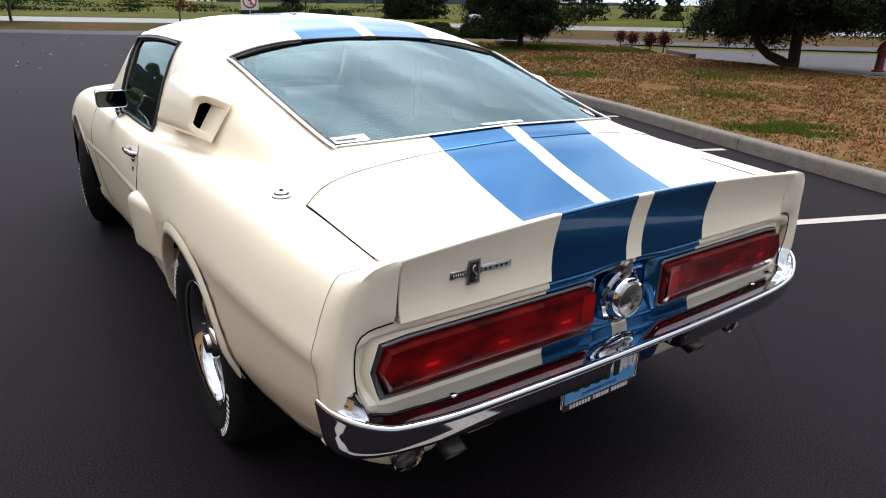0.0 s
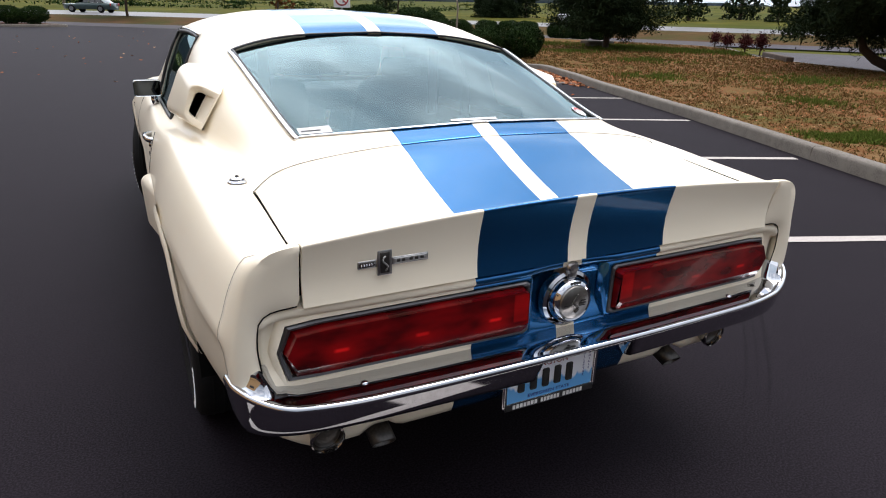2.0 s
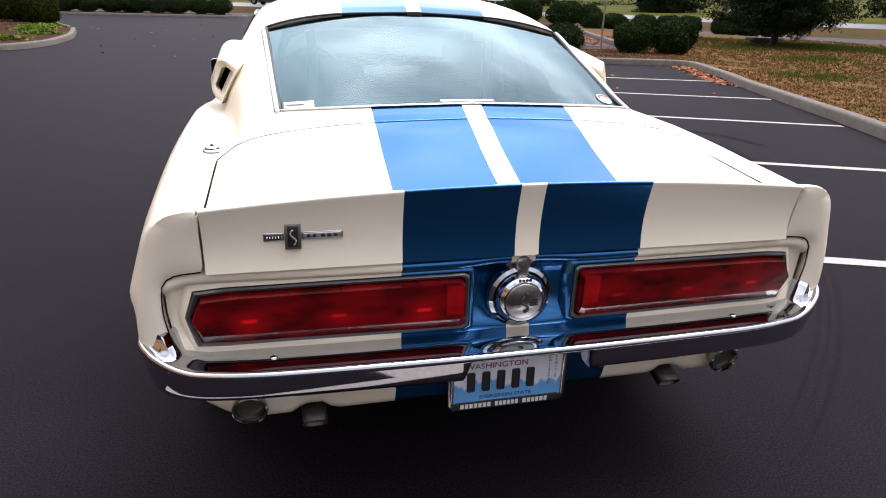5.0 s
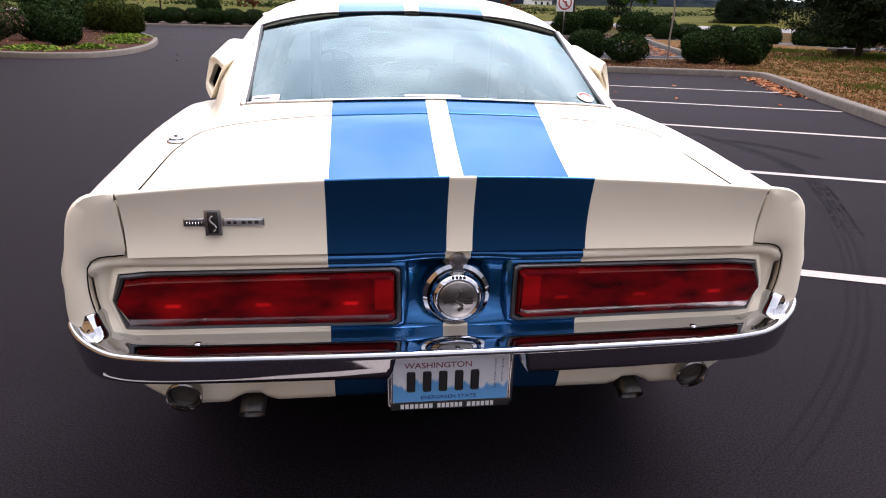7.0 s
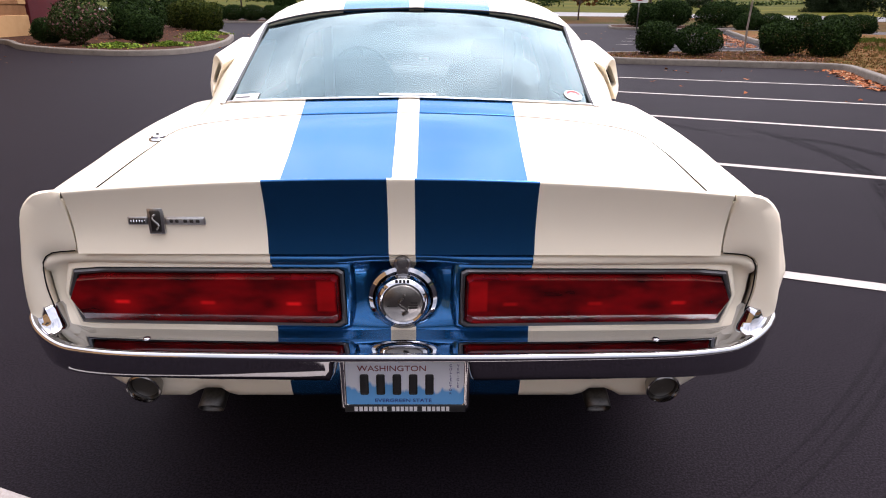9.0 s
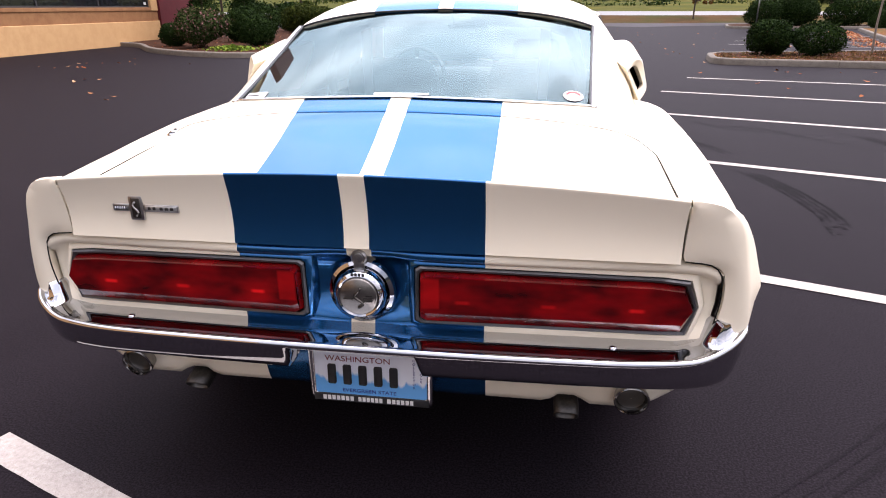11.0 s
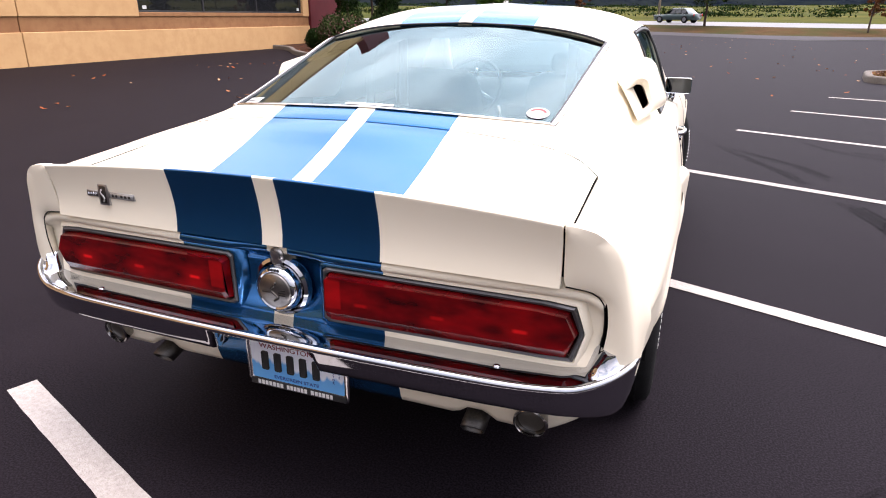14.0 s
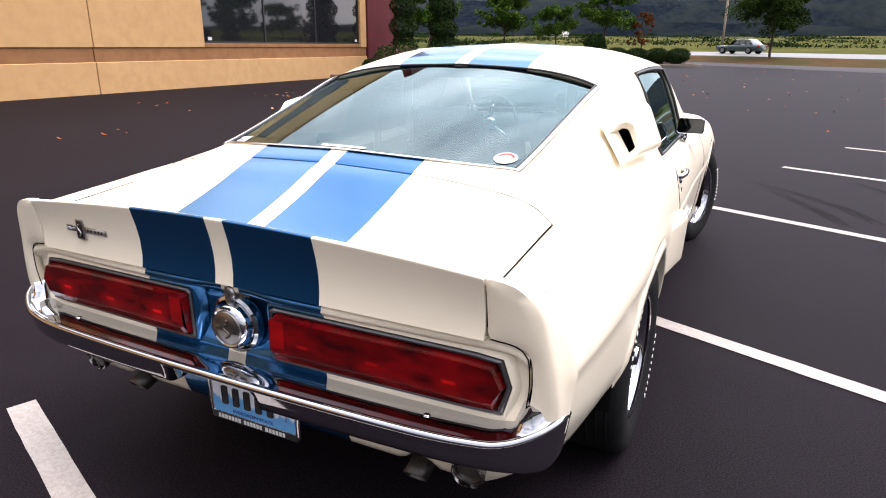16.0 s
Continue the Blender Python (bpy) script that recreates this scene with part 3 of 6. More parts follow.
def build_bumper():
    """Chrome blade: flat shelf on top, rounded lip, face falling under; ends wrap round the wings."""
    path = mix_curve([(0, -.105), (.10, -.105), (.20, -.104), (.30, -.102), (.58, -.092), (.70, -.074), (.785, -.044), (.832, -.010), (.852, .022), (.858, .056)], 120)
    pts = [(-x, y) for x, y in reversed(path)] + [(x + FULLER * max(0.0, (x - .6) / .25), y) for x, y in path[1:]]
    bm = bmesh.new()
    rows = []
    for i, (x, y) in enumerate(pts):
        a, b = pts[max(0, i - 1)], pts[min(len(pts) - 1, i + 1)]
        t = Vector((b[0] - a[0], b[1] - a[1], 0)).normalized()
        nrm = Vector((t.y, -t.x, 0))
        f = min(1.0, abs(x) / .88)
        up = .044 * max(0.0, (f - .83) / .145) ** 1.7
        wide = .132 - .075 * max(0, (f - .76) / .24)
        e = min(1.0, max(0.0, (f - .62) / .36))
        g = min(1.0, max(0.0, (abs(x) - .146) / .008))
        low = .528 - .060 * g * g * (3 - 2 * g) - .010 * e * e * (3 - 2 * e)
        e2 = min(1.0, max(0.0, (f - .898) / .034))
        rise = .040 * e2 - .024 * max(0.0, (f - .934) / .04)
        fall = .533 + up - low
        prof = [(-wide, .549 + up + rise), (-.045, .546 + up + rise), (-.027, .5445 + up + rise * .97), (-.020, .543 + up + rise * .16), (-.013, .5425 + up + rise * .02), (-.007, .548 + up), (-.002, .548 + up), (.0012, .545 + up), (.003, .541 + up), (.0035, .537 + up), (.0018, .533 + up), (-.0050, .533 + up - .38 * fall), (-.0120, .533 + up - .70 * fall), (-.0180, .533 + up - .87 * fall), (-.027, low + .001), (-.040, low - .004), (-.056, low - .006), (-.08, low - .006)]
        rows.append([Vector((x, y, 0)) + nrm * d + Vector((0, 0, z)) for d, z in prof])
    grid(bm, rows)
    ob = part("rear_bumper", bm, CHROME, car, "chrome rear bumper blade with wrapped ends")
    sharpen(ob, 50)
    thicken(ob, .003, -1)
    for x in (-.575, .575):
        bm = bmesh.new()
        revolve(bm, [(.009, 0), (.009, .0012), (.006, .0028), (.003, .0034), (0.0005, .0035)], 16, pose(x, -.025, .5465))
        part("bolt", bm, CHROME, ob)
        bm = bmesh.new()
        revolve(bm, [(.012, 0), (.0125, .003), (.009, .008), (.004, .010), (0.0005, .0105)], 16, pose(x * .97, .075, .437, 90, 0, 0))
        part("bolt", bm, CHROME, ob)
    return ob


bumper = build_bumper()


def build_valance():
    """Lower rear panel under the bumper with cut-outs for the tips."""
    bm = bmesh.new()
    rows = []
    for z, y in ((.53, .060), (.46, .066), (.42, .072), (.375, .082), (.335, .094), (.321, .100), (.318, .125)):
        r = []
        for i in range(-40, 41):
            x = i / 40 * .815
            f = abs(x) / .815
            lift = .115 * max(0, (f - .80) / .2) ** 1.3
            cut = .022 * math.exp(-(((abs(x) - .492) / .042) ** 6))
            r.append((x, y + .012 * max(0, (f - .7) / .3) ** 2, z + (lift + cut) * (.53 - z) / .212))
        rows.append(r)
    grid(bm, rows)
    ob = part("rear_valance", bm, PAINT, car)
    thicken(ob, .006, -1)


build_valance()


def arc(keys, y):
    """One even curve through three (position, value) keys."""
    (a, p), (b, q), (c, r) = keys
    return p * (y - b) * (y - c) / ((a - b) * (a - c)) + q * (y - a) * (y - c) / ((b - a) * (b - c)) + r * (y - a) * (y - b) / ((c - a) * (c - b))


def pane_point(f, y, out=0.0):
    """A point of the rear window: f across it from -1 to 1."""
    zc = arc(((.62, 1.012), (.97, 1.132), (1.33, 1.240)), y)
    ze = arc(((.62, .979), (.97, 1.080), (1.33, 1.174)), y)
    x = f * (.543 + (.585 - .543) * (y - .62) / .71)
    bow = -.112 + .167 * (y - .62) / .71
    return Vector((x, y + bow * (1 - f ** 4), zc + (ze - zc) * abs(f) ** 2.4 + out))


def build_glass():
    bm = bmesh.new()
    ys = steps((GLASS_0 + .004, 30), (GLASS_1 - .004, 0))
    grid(bm, [[pane_point(-.985 + 1.97 * i / 48, y, -.005) for i in range(49)] for y in ys])
    g = part("rear_window", bm, REAR_GLASS, car, "tinted rear window reflecting the cloudy sky")
    g.visible_shadow = False
    # bright moulding down the sides and along the base, rubber at the head
    for side in (1, -1):
        bm = bmesh.new()
        tube(bm, [surf(2.0, y, side, .002) for y in steps((GLASS_0 - .012, 20), (GLASS_1, 0))], .0095, 6, flat=.5)
        part("moulding", bm, CHROME_WORN, g, "bright window moulding")
        bm = bmesh.new()
        tube(bm, [surf(1.95, y, side, -.002) for y in steps((GLASS_0, 20), (GLASS_1, 0))], .006, 6)
        part("gasket", bm, TRIM, g, "black rubber gasket")
    line = [(u, -1) for u in steps((2, 8), (1, 6), (0.05, 0))] + [(u, 1) for u in steps((0, 6), (1, 8), (2, 0))]
    bm = bmesh.new()
    tube(bm, [surf(u, GLASS_0 + .004, s, .001) for u, s in line], .0085, 8, flat=.4)
    part("moulding", bm, CHROME_WORN, g, "bright window moulding")
    bm = bmesh.new()
    tube(bm, [surf(u, GLASS_1 - .003, s, .000) for u, s in line], .0075, 6, flat=.6)
    part("gasket", bm, TRIM, g, "black rubber gasket")
    # windscreen
    bm = bmesh.new()
    for side in (1, -1):
        sheet(bm, steps((0, 6), (1, 6), (2, 0)), steps((2.62, 10), (3.15, 0)), side, -.006)
    bmesh.ops.remove_doubles(bm, verts=bm.verts, dist=.0005)
    w = part("windscreen", bm, SIDE_GLASS, car)
    w.visible_shadow = False
    for side in (1, -1):
        bm = bmesh.new()
        sheet(bm, steps((2.2, 6), (3, 4), (4, 0)), steps((1.80, 8), (2.62, 0)), side, -.012)
        w = part("side_window", bm, SIDE_GLASS, car)
        w.visible_shadow = False
        bm = bmesh.new()
        loop = [surf(2.2, y, side, .001) for y in steps((1.80, 10), (2.62, 0))] + [surf(u, 2.62, side, .001) for u in (2.6, 3, 3.5, 4)] + [surf(4, y, side, .001) for y in steps((2.6, 10), (1.82, 0))] + [surf(u, 1.80, side, .001) for u in (4, 3.5, 3, 2.6)]
        tube(bm, loop, .008, 6, closed=True)
        part("window_trim", bm, TRIM, w, "black window surround")
        bm = bmesh.new()
        tube(bm, [surf(2.15, y, side, .006) for y in steps((1.78, 10), (2.62, 0))], .006, 6)
        part("drip_rail", bm, CHROME_WORN, w, "bright drip rail")


build_glass()


def build_wheel():
    """Tyre with raised white marks, chrome rim, ten-spoke alloy centre; outer face along +x."""
    wheel = empty("wheel", "", "")
    R, r, w = .325, .205, .115
    M = pose(0, 0, 0, 0, 90, 0)
    bm = bmesh.new()
    prof = [(r - .004, -.09), (r + .012, -.100), (r + .05, -.112), (R - .03, -.108), (R - .008, -.098), (R, -.08), (R + .001, -.05), (R + .001, 0), (R + .001, .05), (R, .08), (R - .008, .098), (R - .03, .108), (r + .05, .112), (r + .012, .100), (r - .004, .09)]
    revolve(bm, prof, 64, M)
    tyre = part("tyre", bm, RUBBER, wheel, "black radial tyre with raised white marks")
    for z in (-.06, -.03, 0, .03, .06):
        bm = bmesh.new()
        revolve(bm, [(R - .004, z - .004), (R + .003, z - .0035), (R + .003, z + .0035), (R - .004, z + .004)], 64, M)
        part("tread_rib", bm, RUBBER, tyre)
    bar = bmesh.new()
    box(bar, 0, 0, 0, .021, .013, .002, .001)
    me = bpy.data.meshes.new("letter_bar")
    bar.to_mesh(me)
    bar.free()
    me.materials.append(WHITE)
    for start, count in ((35, 10), (215, 8)):
        for i in range(count):
            a = radians(start + i * 5.2)
            ob = new("letter_bar", me)
            ob.parent = tyre
            rr = R - .043
            ob.matrix_basis = M @ pose(rr * math.cos(a), rr * math.sin(a), .1125, 0, 0, math.degrees(a))
            ob.scale = (1.0, .75 if i % 3 else 1.0, 1.0)
    bm = bmesh.new()
    prof = [(r - .004, .094), (r + .004, .099), (r + .006, .095), (r - .002, .088), (r - .012, .078), (r - .022, .05), (r - .026, 0), (r - .02, -.07), (r, -.095)]
    revolve(bm, prof, 56, M)
    rim = part("rim", bm, CHROME, wheel, "polished chrome rim")
    bm = bmesh.new()
    for k in range(10):
        a = 2 * math.pi * k / 10 + .1
        rot = pose(0, 0, 0, 0, 0, math.degrees(a))
        vs = []
        for rad, half, z, dep in ((.048, .015, .062, .03), (.11, .018, .052, .03), (.182, .024, .040, .03)):
            vs.append([M @ rot @ Vector(p) for p in ((rad, -half, z - dep), (rad, -half, z - .006), (rad, -half * .5, z), (rad, half * .5, z), (rad, half, z - .006), (rad, half, z - dep))])
        grid(bm, vs)
    revolve(bm, [(.18, .03), (.188, .036), (.188, .01)], 40, M)
    sharpen(part("spokes", bm, ALLOY, wheel, "ten grey alloy spokes"), 40)
    bm = bmesh.new()
    revolve(bm, [(.052, .03), (.052, .07), (.046, .078), (.034, .082), (.030, .094), (.0005, .098)], 28, M)
    sharpen(part("hub_cap", bm, CHROME, wheel, "chrome hub cap"), 40)
    bm = bmesh.new()
    revolve(bm, [(.19, -.04), (.10, -.05), (.0005, -.05)], 32, M)
    part("brake_drum", bm, DARK, wheel)
    return wheel


wheel = build_wheel()
wheel.parent = car
for k in ("label", "category"):
    if k in wheel:
        del wheel[k]
X_R, X_F = .772, .738
wheel.matrix_basis = pose(X_R + .016, AXLE_R, HUB_Z)
copy_thing(wheel, pose(X_F, AXLE_F, HUB_Z, 40, 0, -16))
copy_thing(wheel, pose(-X_R, AXLE_R, HUB_Z, 0, 0, 180))
copy_thing(wheel, pose(-X_F, AXLE_F, HUB_Z, 25, 0, 164))


def build_under():
    """Dark floor pan and wheel wells that close the car from below."""
    bm = bmesh.new()
    box(bm, 0, 2.4, .36, 1.25, 4.1, .14, .03)
    part("floor_pan", bm, DARK, car)
    for side in (1, -1):
        for ya in (AXLE_R, AXLE_F):
            bm = bmesh.new()
            rows = []
            for x in (.60, .70, .80, .87):
                rows.append([(side * x, ya + .40 * math.cos(a), HUB_Z + .385 * math.sin(a)) for a in [math.pi * i / 16 for i in range(17)]])
            grid(bm, rows)
            bm.faces.new([bm.verts.new((side * .60, ya + .40 * math.cos(a), HUB_Z + .385 * math.sin(a))) for a in [math.pi * i / 16 for i in range(17)]])
            part("wheel_well", bm, DARK, car)
    bm = bmesh.new()
    rows = [[(x, y, deck_z(abs(x), y) - .035) for x in [i / 10 * .690 for i in range(-10, 11)]] for y in steps((.03, 6), (.445, 0))]
    grid(bm, rows)
    part("boot_gutter", bm, DARK, car)
    bm = bmesh.new()
    grid(bm, [[(x, .15, z) for x in (-.66, 0, .66)] for z in (.40, .55, .83)])
    part("rear_bulkhead", bm, DARK, car)
    bm = bmesh.new()
    grid(bm, [[(x, 4.58, z) for x in (-.74, 0, .74)] for z in (.34, .55, .74)])
    part("grille", bm, TRIM, car)


build_under()


# ---------------------------------------------------------------- fittings
def pod(name, corners, big, small, hole, parent, label, depth=.06):
    """A moulded scoop: first four corners are the mouth's face (inboard top, inboard foot, outboard foot, outboard top)."""
    bm = bmesh.new()
    v = [bm.verts.new(c) for c in corners]
    for f in ((0, 1, 2, 3), (4, 5, 6, 7), (0, 1, 5, 4), (1, 2, 6, 5), (2, 3, 7, 6), (3, 0, 4, 7)):
        bm.faces.new([v[i] for i in f])
    bmesh.ops.recalc_face_normals(bm, faces=bm.faces)
    o, ea, eb = Vector(corners[1]), Vector(corners[2]) - Vector(corners[1]), Vector(corners[0]) - Vector(corners[1])
    n = ea.cross(eb).normalized()
    mid = sum((Vector(c) for c in corners), Vector()) / 8
    centre = sum((Vector(c) for c in corners[:4]), Vector()) / 4
    if n.dot(mid - o) > 0:
        n = -n
    pick = lambda *pairs: [e for a, b in pairs for e in [bm.edges.get((v[a], v[b]))] if e]
    bmesh.ops.bevel(bm, geom=pick((3, 7), (2, 6), (6, 7), (4, 7), (5, 6)), offset=big, segments=6, profile=.5, affect="EDGES")
    bm.normal_update()

    def front():
        return min((f for f in bm.faces if f.normal.dot(n) > .9 and f.calc_area() > .002), key=lambda f: (f.calc_center_median() - centre).length)
    rim = front()
    edges = [e for e in rim.edges if not all((w.co - Vector(corners[0])).dot(ea) < .2 * ea.length_squared for w in e.verts)]
    bmesh.ops.bevel(bm, geom=edges, offset=small, segments=3, profile=.5, affect="EDGES")
    bm.normal_update()
    mouth = front()
    loop = [w.co.copy() for w in mouth.verts]
    ring0 = list(mouth.verts)
    bm.faces.remove(mouth)
    g = np.array([[ea.dot(ea), ea.dot(eb)], [ea.dot(eb), eb.dot(eb)]])
    ab = [np.linalg.solve(g, [ea.dot(p - o), eb.dot(p - o)]) for p in loop]
    lo, hi = np.min(ab, axis=0), np.max(ab, axis=0)
    ab = [(q - lo) / (hi - lo) for q in ab]
    a0, a1, b0, b1 = hole
    inward = ((mid - centre).normalized() * 1.2 - n * .25).normalized()

    def ring(pull, sink, shrink):
        out = []
        for (a, b), p in zip(ab, loop):
            aa = a0 + (a1 - a0) * a
            aa = a1 - (a1 - aa) * (1 - pull)
            bb = b0 + (b1 - b0) * (.5 + (b - .5) * shrink)
            out.append(bm.verts.new(o + ea * (lo[0] + (hi[0] - lo[0]) * aa) + eb * (lo[1] + (hi[1] - lo[1]) * bb) + inward * sink))
        return out
    rings = [ring0, ring(0, 0, 1), ring(.03, .004, .97), ring(.52, depth * .45, .90), ring(.60, depth, .86)]
    for k, (p, q) in enumerate(zip(rings, rings[1:])):
        for i in range(len(p)):
            f = bm.faces.new((p[i], p[(i + 1) % len(p)], q[(i + 1) % len(p)], q[i]))
            f.material_index = 1 if k == 3 else 0
    bm.faces.new(rings[-1]).material_index = 1
    return sharpen(part(name, bm, [PAINT, DARK], parent, label), 40)


for s in (1, -1):
    # upper scoop over the quarter window, its mouth facing back
    pod("roof_side_scoop", [(s * .672, 1.042, 1.054), (s * .738, 1.080, .934), (s * .786, 1.204, .943), (s * .745, 1.182, 1.090),
                            (s * .57, 1.46, 1.12), (s * .66, 1.48, .91), (s * .826, 1.52, .942), (s * .742, 1.52, 1.128)], .038, .006, (.07, .94, .14, .88), car, "cream moulded air scoop on the rear pillar", .09)
    # lower scoop before the rear wheel, its mouth facing forward
    pod("side_scoop", [(s * .86, 1.615, .690), (s * .86, 1.615, .445), (s * .925, 1.60, .46), (s * .935, 1.60, .675),
                       (s * .84, 1.26, .70), (s * .84, 1.24, .46), (s * .885, 1.25, .47), (s * .890, 1.25, .68)], .028, .006, (.25, .85, .15, .85), car, "cream air scoop ahead of the rear wheel", .06)


def arch_lip(side, ya):
    """Rolled lip round a wheel arch."""
    bm = bmesh.new()
    rows = []
    for k in range(33):
        a = radians(-8 + 196 * k / 32)
        y, z = ya + .372 * math.cos(a), HUB_Z + .372 * math.sin(a)
        if z < float(pchip(Z8, y)) + .004:
            continue
        x = max(p.x for p in [skin_at(y, z)])
        n = Vector((0, math.cos(a), math.sin(a)))
        o = Vector((0, y, z))
        rows.append([o + n * .030 + Vector((x - .001, 0, 0)), o + n * .012 + Vector((x + .007, 0, 0)), o + n * -.002 + Vector((x + .008, 0, 0)), o + n * -.006 + Vector((x + .002, 0, 0)), o + n * -.004 + Vector((x - .03, 0, 0))])
    grid(bm, [[Vector((p.x * side, p.y, p.z)) for p in r] for r in rows])
    part("arch_lip", bm, PAINT, car)


def skin_at(y, z):
    """The body side's point at a height."""
    best = min((abs(surf(5 + 3 * i / 60, y).z - z), 5 + 3 * i / 60) for i in range(61))
    return surf(best[1], y)


for s in (1, -1):
    for ya in (AXLE_R, AXLE_F):
        arch_lip(s, ya)


def line_on(pts_yz, name="door_seam", r=.0016, mat=TRIM):
    for s in (1, -1):
        bm = bmesh.new()
        pts = []
        for y, z in pts_yz:
            p = skin_at(y, z)
            pts.append((s * (p.x + .0006), y, z))
        tube(bm, pts, r, 5)
        part(name, bm, mat, car)


line_on(mix_curve([(1.68, .835), (1.63, .79), (1.60, .70), (1.62, .55), (1.66, .40), (1.70, .30)], 24))
line_on(mix_curve([(2.98, .83), (3.0, .70), (2.99, .50), (2.95, .30)], 20))
# crease along the flank
for z0, z1, name in ((.668, .60, "flank_crease"),):
    for s in (1, -1):
        bm = bmesh.new()
        rows = []
        for i in range(25):
            y = 1.62 + (3.28 - 1.62) * i / 24
            z = z0 + (z1 - z0) * i / 24
            p, q = skin_at(y, z), skin_at(y, z - .05)
            rows.append([(s * (p.x - .001), y, z + .014), (s * (p.x + .008), y, z), (s * (p.x + .002), y, z - .007), (s * (q.x - .002), y, z - .05)])
        grid(bm, rows)
        part(name, bm, PAINT, car)


def build_mirror(s):
    bm = bmesh.new()
    prof = rounded(.128, .078, .014)
    rows = []
    for k, (g, y) in enumerate(((.80, .10), (.93, .085), (.99, .05), (1.0, .006), (.985, .0), (.93, .002))):
        rows.append([Vector((s * .828 + x * g, 2.36 + y, .937 + z * g)) for x, z in prof])
    vs = grid(bm, rows, True)
    bm.faces.new(vs[0])
    m = sharpen(part("door_mirror", bm, CHROME, car, "chrome rectangular door mirror"), 50)
    bm = bmesh.new()
    bm.faces.new([bm.verts.new((s * .828 + x * .93, 2.3625, .937 + z * .93)) for x, z in prof])
    part("mirror_glass", bm, MIRROR_DARK, m, "dark mirror glass")
    bm = bmesh.new()
    tube(bm, [(s * .80, 2.40, .90), (s * .80, 2.40, .875), (s * .795, 2.39, .855)], .016, 8)
    part("stalk", bm, CHROME, m)


MIRROR_DARK = material("mirror_glass", (.05, .055, .06), .03, 1.0)
for s in (1, -1):
    build_mirror(s)


def build_handle(s):
    p = skin_at(1.78, .80)
    bm = bmesh.new()
    tube(bm, [(s * (p.x - .004), 1.66, .803), (s * (p.x + .020), 1.675, .807), (s * (p.x + .028), 1.74, .808), (s * (p.x + .026), 1.80, .806), (s * (p.x - .004), 1.83, .803)], .0095, 8, flat=1.2)
    h = part("door_handle", bm, CHROME, car, "chrome door handle with push button")
    bm = bmesh.new()
    revolve(bm, [(.012, 0), (.012, .018), (.009, .022), (.0005, .022)], 14, pose(s * (p.x - .004), 1.70, .783, 0, 90 * s, 0))
    part("button", bm, CHROME, h)
    bm = bmesh.new()
    q = skin_at(1.70, .745)
    revolve(bm, [(.010, 0), (.009, .004), (.0005, .004)], 14, pose(s * (q.x - .001), 1.70, .745, 0, 90 * s, 0))
    part("door_lock", bm, TRIM, h)


for s in (1, -1):
    build_handle(s)

# aerial base on the rear wing
bm = bmesh.new()
zb = .8845
revolve(bm, [(.026, 0), (.024, .004), (.017, .006), (.0165, .010), (.012, .0105), (.009, .013), (.005, .0135), (.0045, .014), (.0005, .0145)], 22, pose(-.722, .534, zb))
aerial = part("aerial_base", bm, CHROME, car, "chrome aerial base with black rings")
bm = bmesh.new()
revolve(bm, [(.0195, .0062), (.0195, .0085), (.0168, .009)], 22, pose(-.722, .534, zb))
part("rubber_ring", bm, TRIM, aerial)
bm = bmesh.new()
revolve(bm, [(.0055, .010), (.005, .017), (.0005, .019)], 12, pose(-.722, .534, zb))
part("tip", bm, TRIM, aerial)


def build_fuel_cap():
    M = pose(0, .046, .629, 90, 0, 0) @ Matrix.Scale(1.07, 4)
    bm = bmesh.new()
    revolve(bm, [(.050, 0), (.072, .010), (.075, .020), (.072, .032), (.064, .036), (.060, .026), (.050, .022)], 48, M)
    cap = sharpen(part("fuel_cap", bm, CHROME, car, "round chrome fuel filler cap with snake emblem"), 40)
    bm = bmesh.new()
    revolve(bm, [(.060, .022), (.058, .046), (.053, .056), (.047, .060), (.043, .058)], 48, M)
    sharpen(part("collar", bm, CHROME, cap), 40)
    bm = bmesh.new()
    revolve(bm, [(.0435, .055), (.042, .060), (.040, .0615), (.0005, .0625)], 40, M)
    disc = part("disc", bm, CAP_DISC, cap, "brushed steel disc")
    # plain curled relief and small bars
    bm = bmesh.new()
    pts = [Vector((.012 * math.sin(k * .62) * (1 - .045 * k), -.024 + .0036 * k, .0635)) for k in range(14)]
    tube(bm, [M @ p for p in pts], .0032, 6)
    part("emblem", bm, STEEL_DARK, disc)
    for x, y, w in ((-.021, -.004, .022), (.022, -.002, .020), (.022, -.008, .018), (.024, .004, .014)):
        bm = bmesh.new()
        box(bm, x, y, .0632, w, .0028, .0012, 0, M)
        part("emblem_bar", bm, STEEL_DARK, disc, smooth=False)
    bm = bmesh.new()
    for i in range(4):
        box(bm, -.012 + i * .008, .0505, .0585, .005, .006, .003, 0, M)
    part("emblem_bar", bm, TRIM, cap, smooth=False)
    # lock button above the cap
    bm = bmesh.new()
    revolve(bm, [(.019, 0), (.019, .006), (.015, .010), (.012, .009), (.011, .012), (.0005, .013)], 24, pose(0, .008, .7175, 90, 0, 0))
    box(bm, 0, .004, .702, .026, .012, .022, .004)
    sharpen(part("boot_lock", bm, STEEL, car, "round boot lock in a metal plate"), 40)


CAP_DISC = material("emblem_disc", (.26, .245, .225), .30, 1.0, vary=.18, scale=60)
STEEL_DARK = material("dark_emblem", (.07, .065, .06), .35, .8)
build_fuel_cap()


def lid_face(x, z):
    lip = .918 - .031 * (abs(x) / .698) ** 2
    t = (lip - .004 - z) / (lip - .004 - .748)
    return -.027 + .030 * math.sin(t * math.pi * .62) - .012 * t


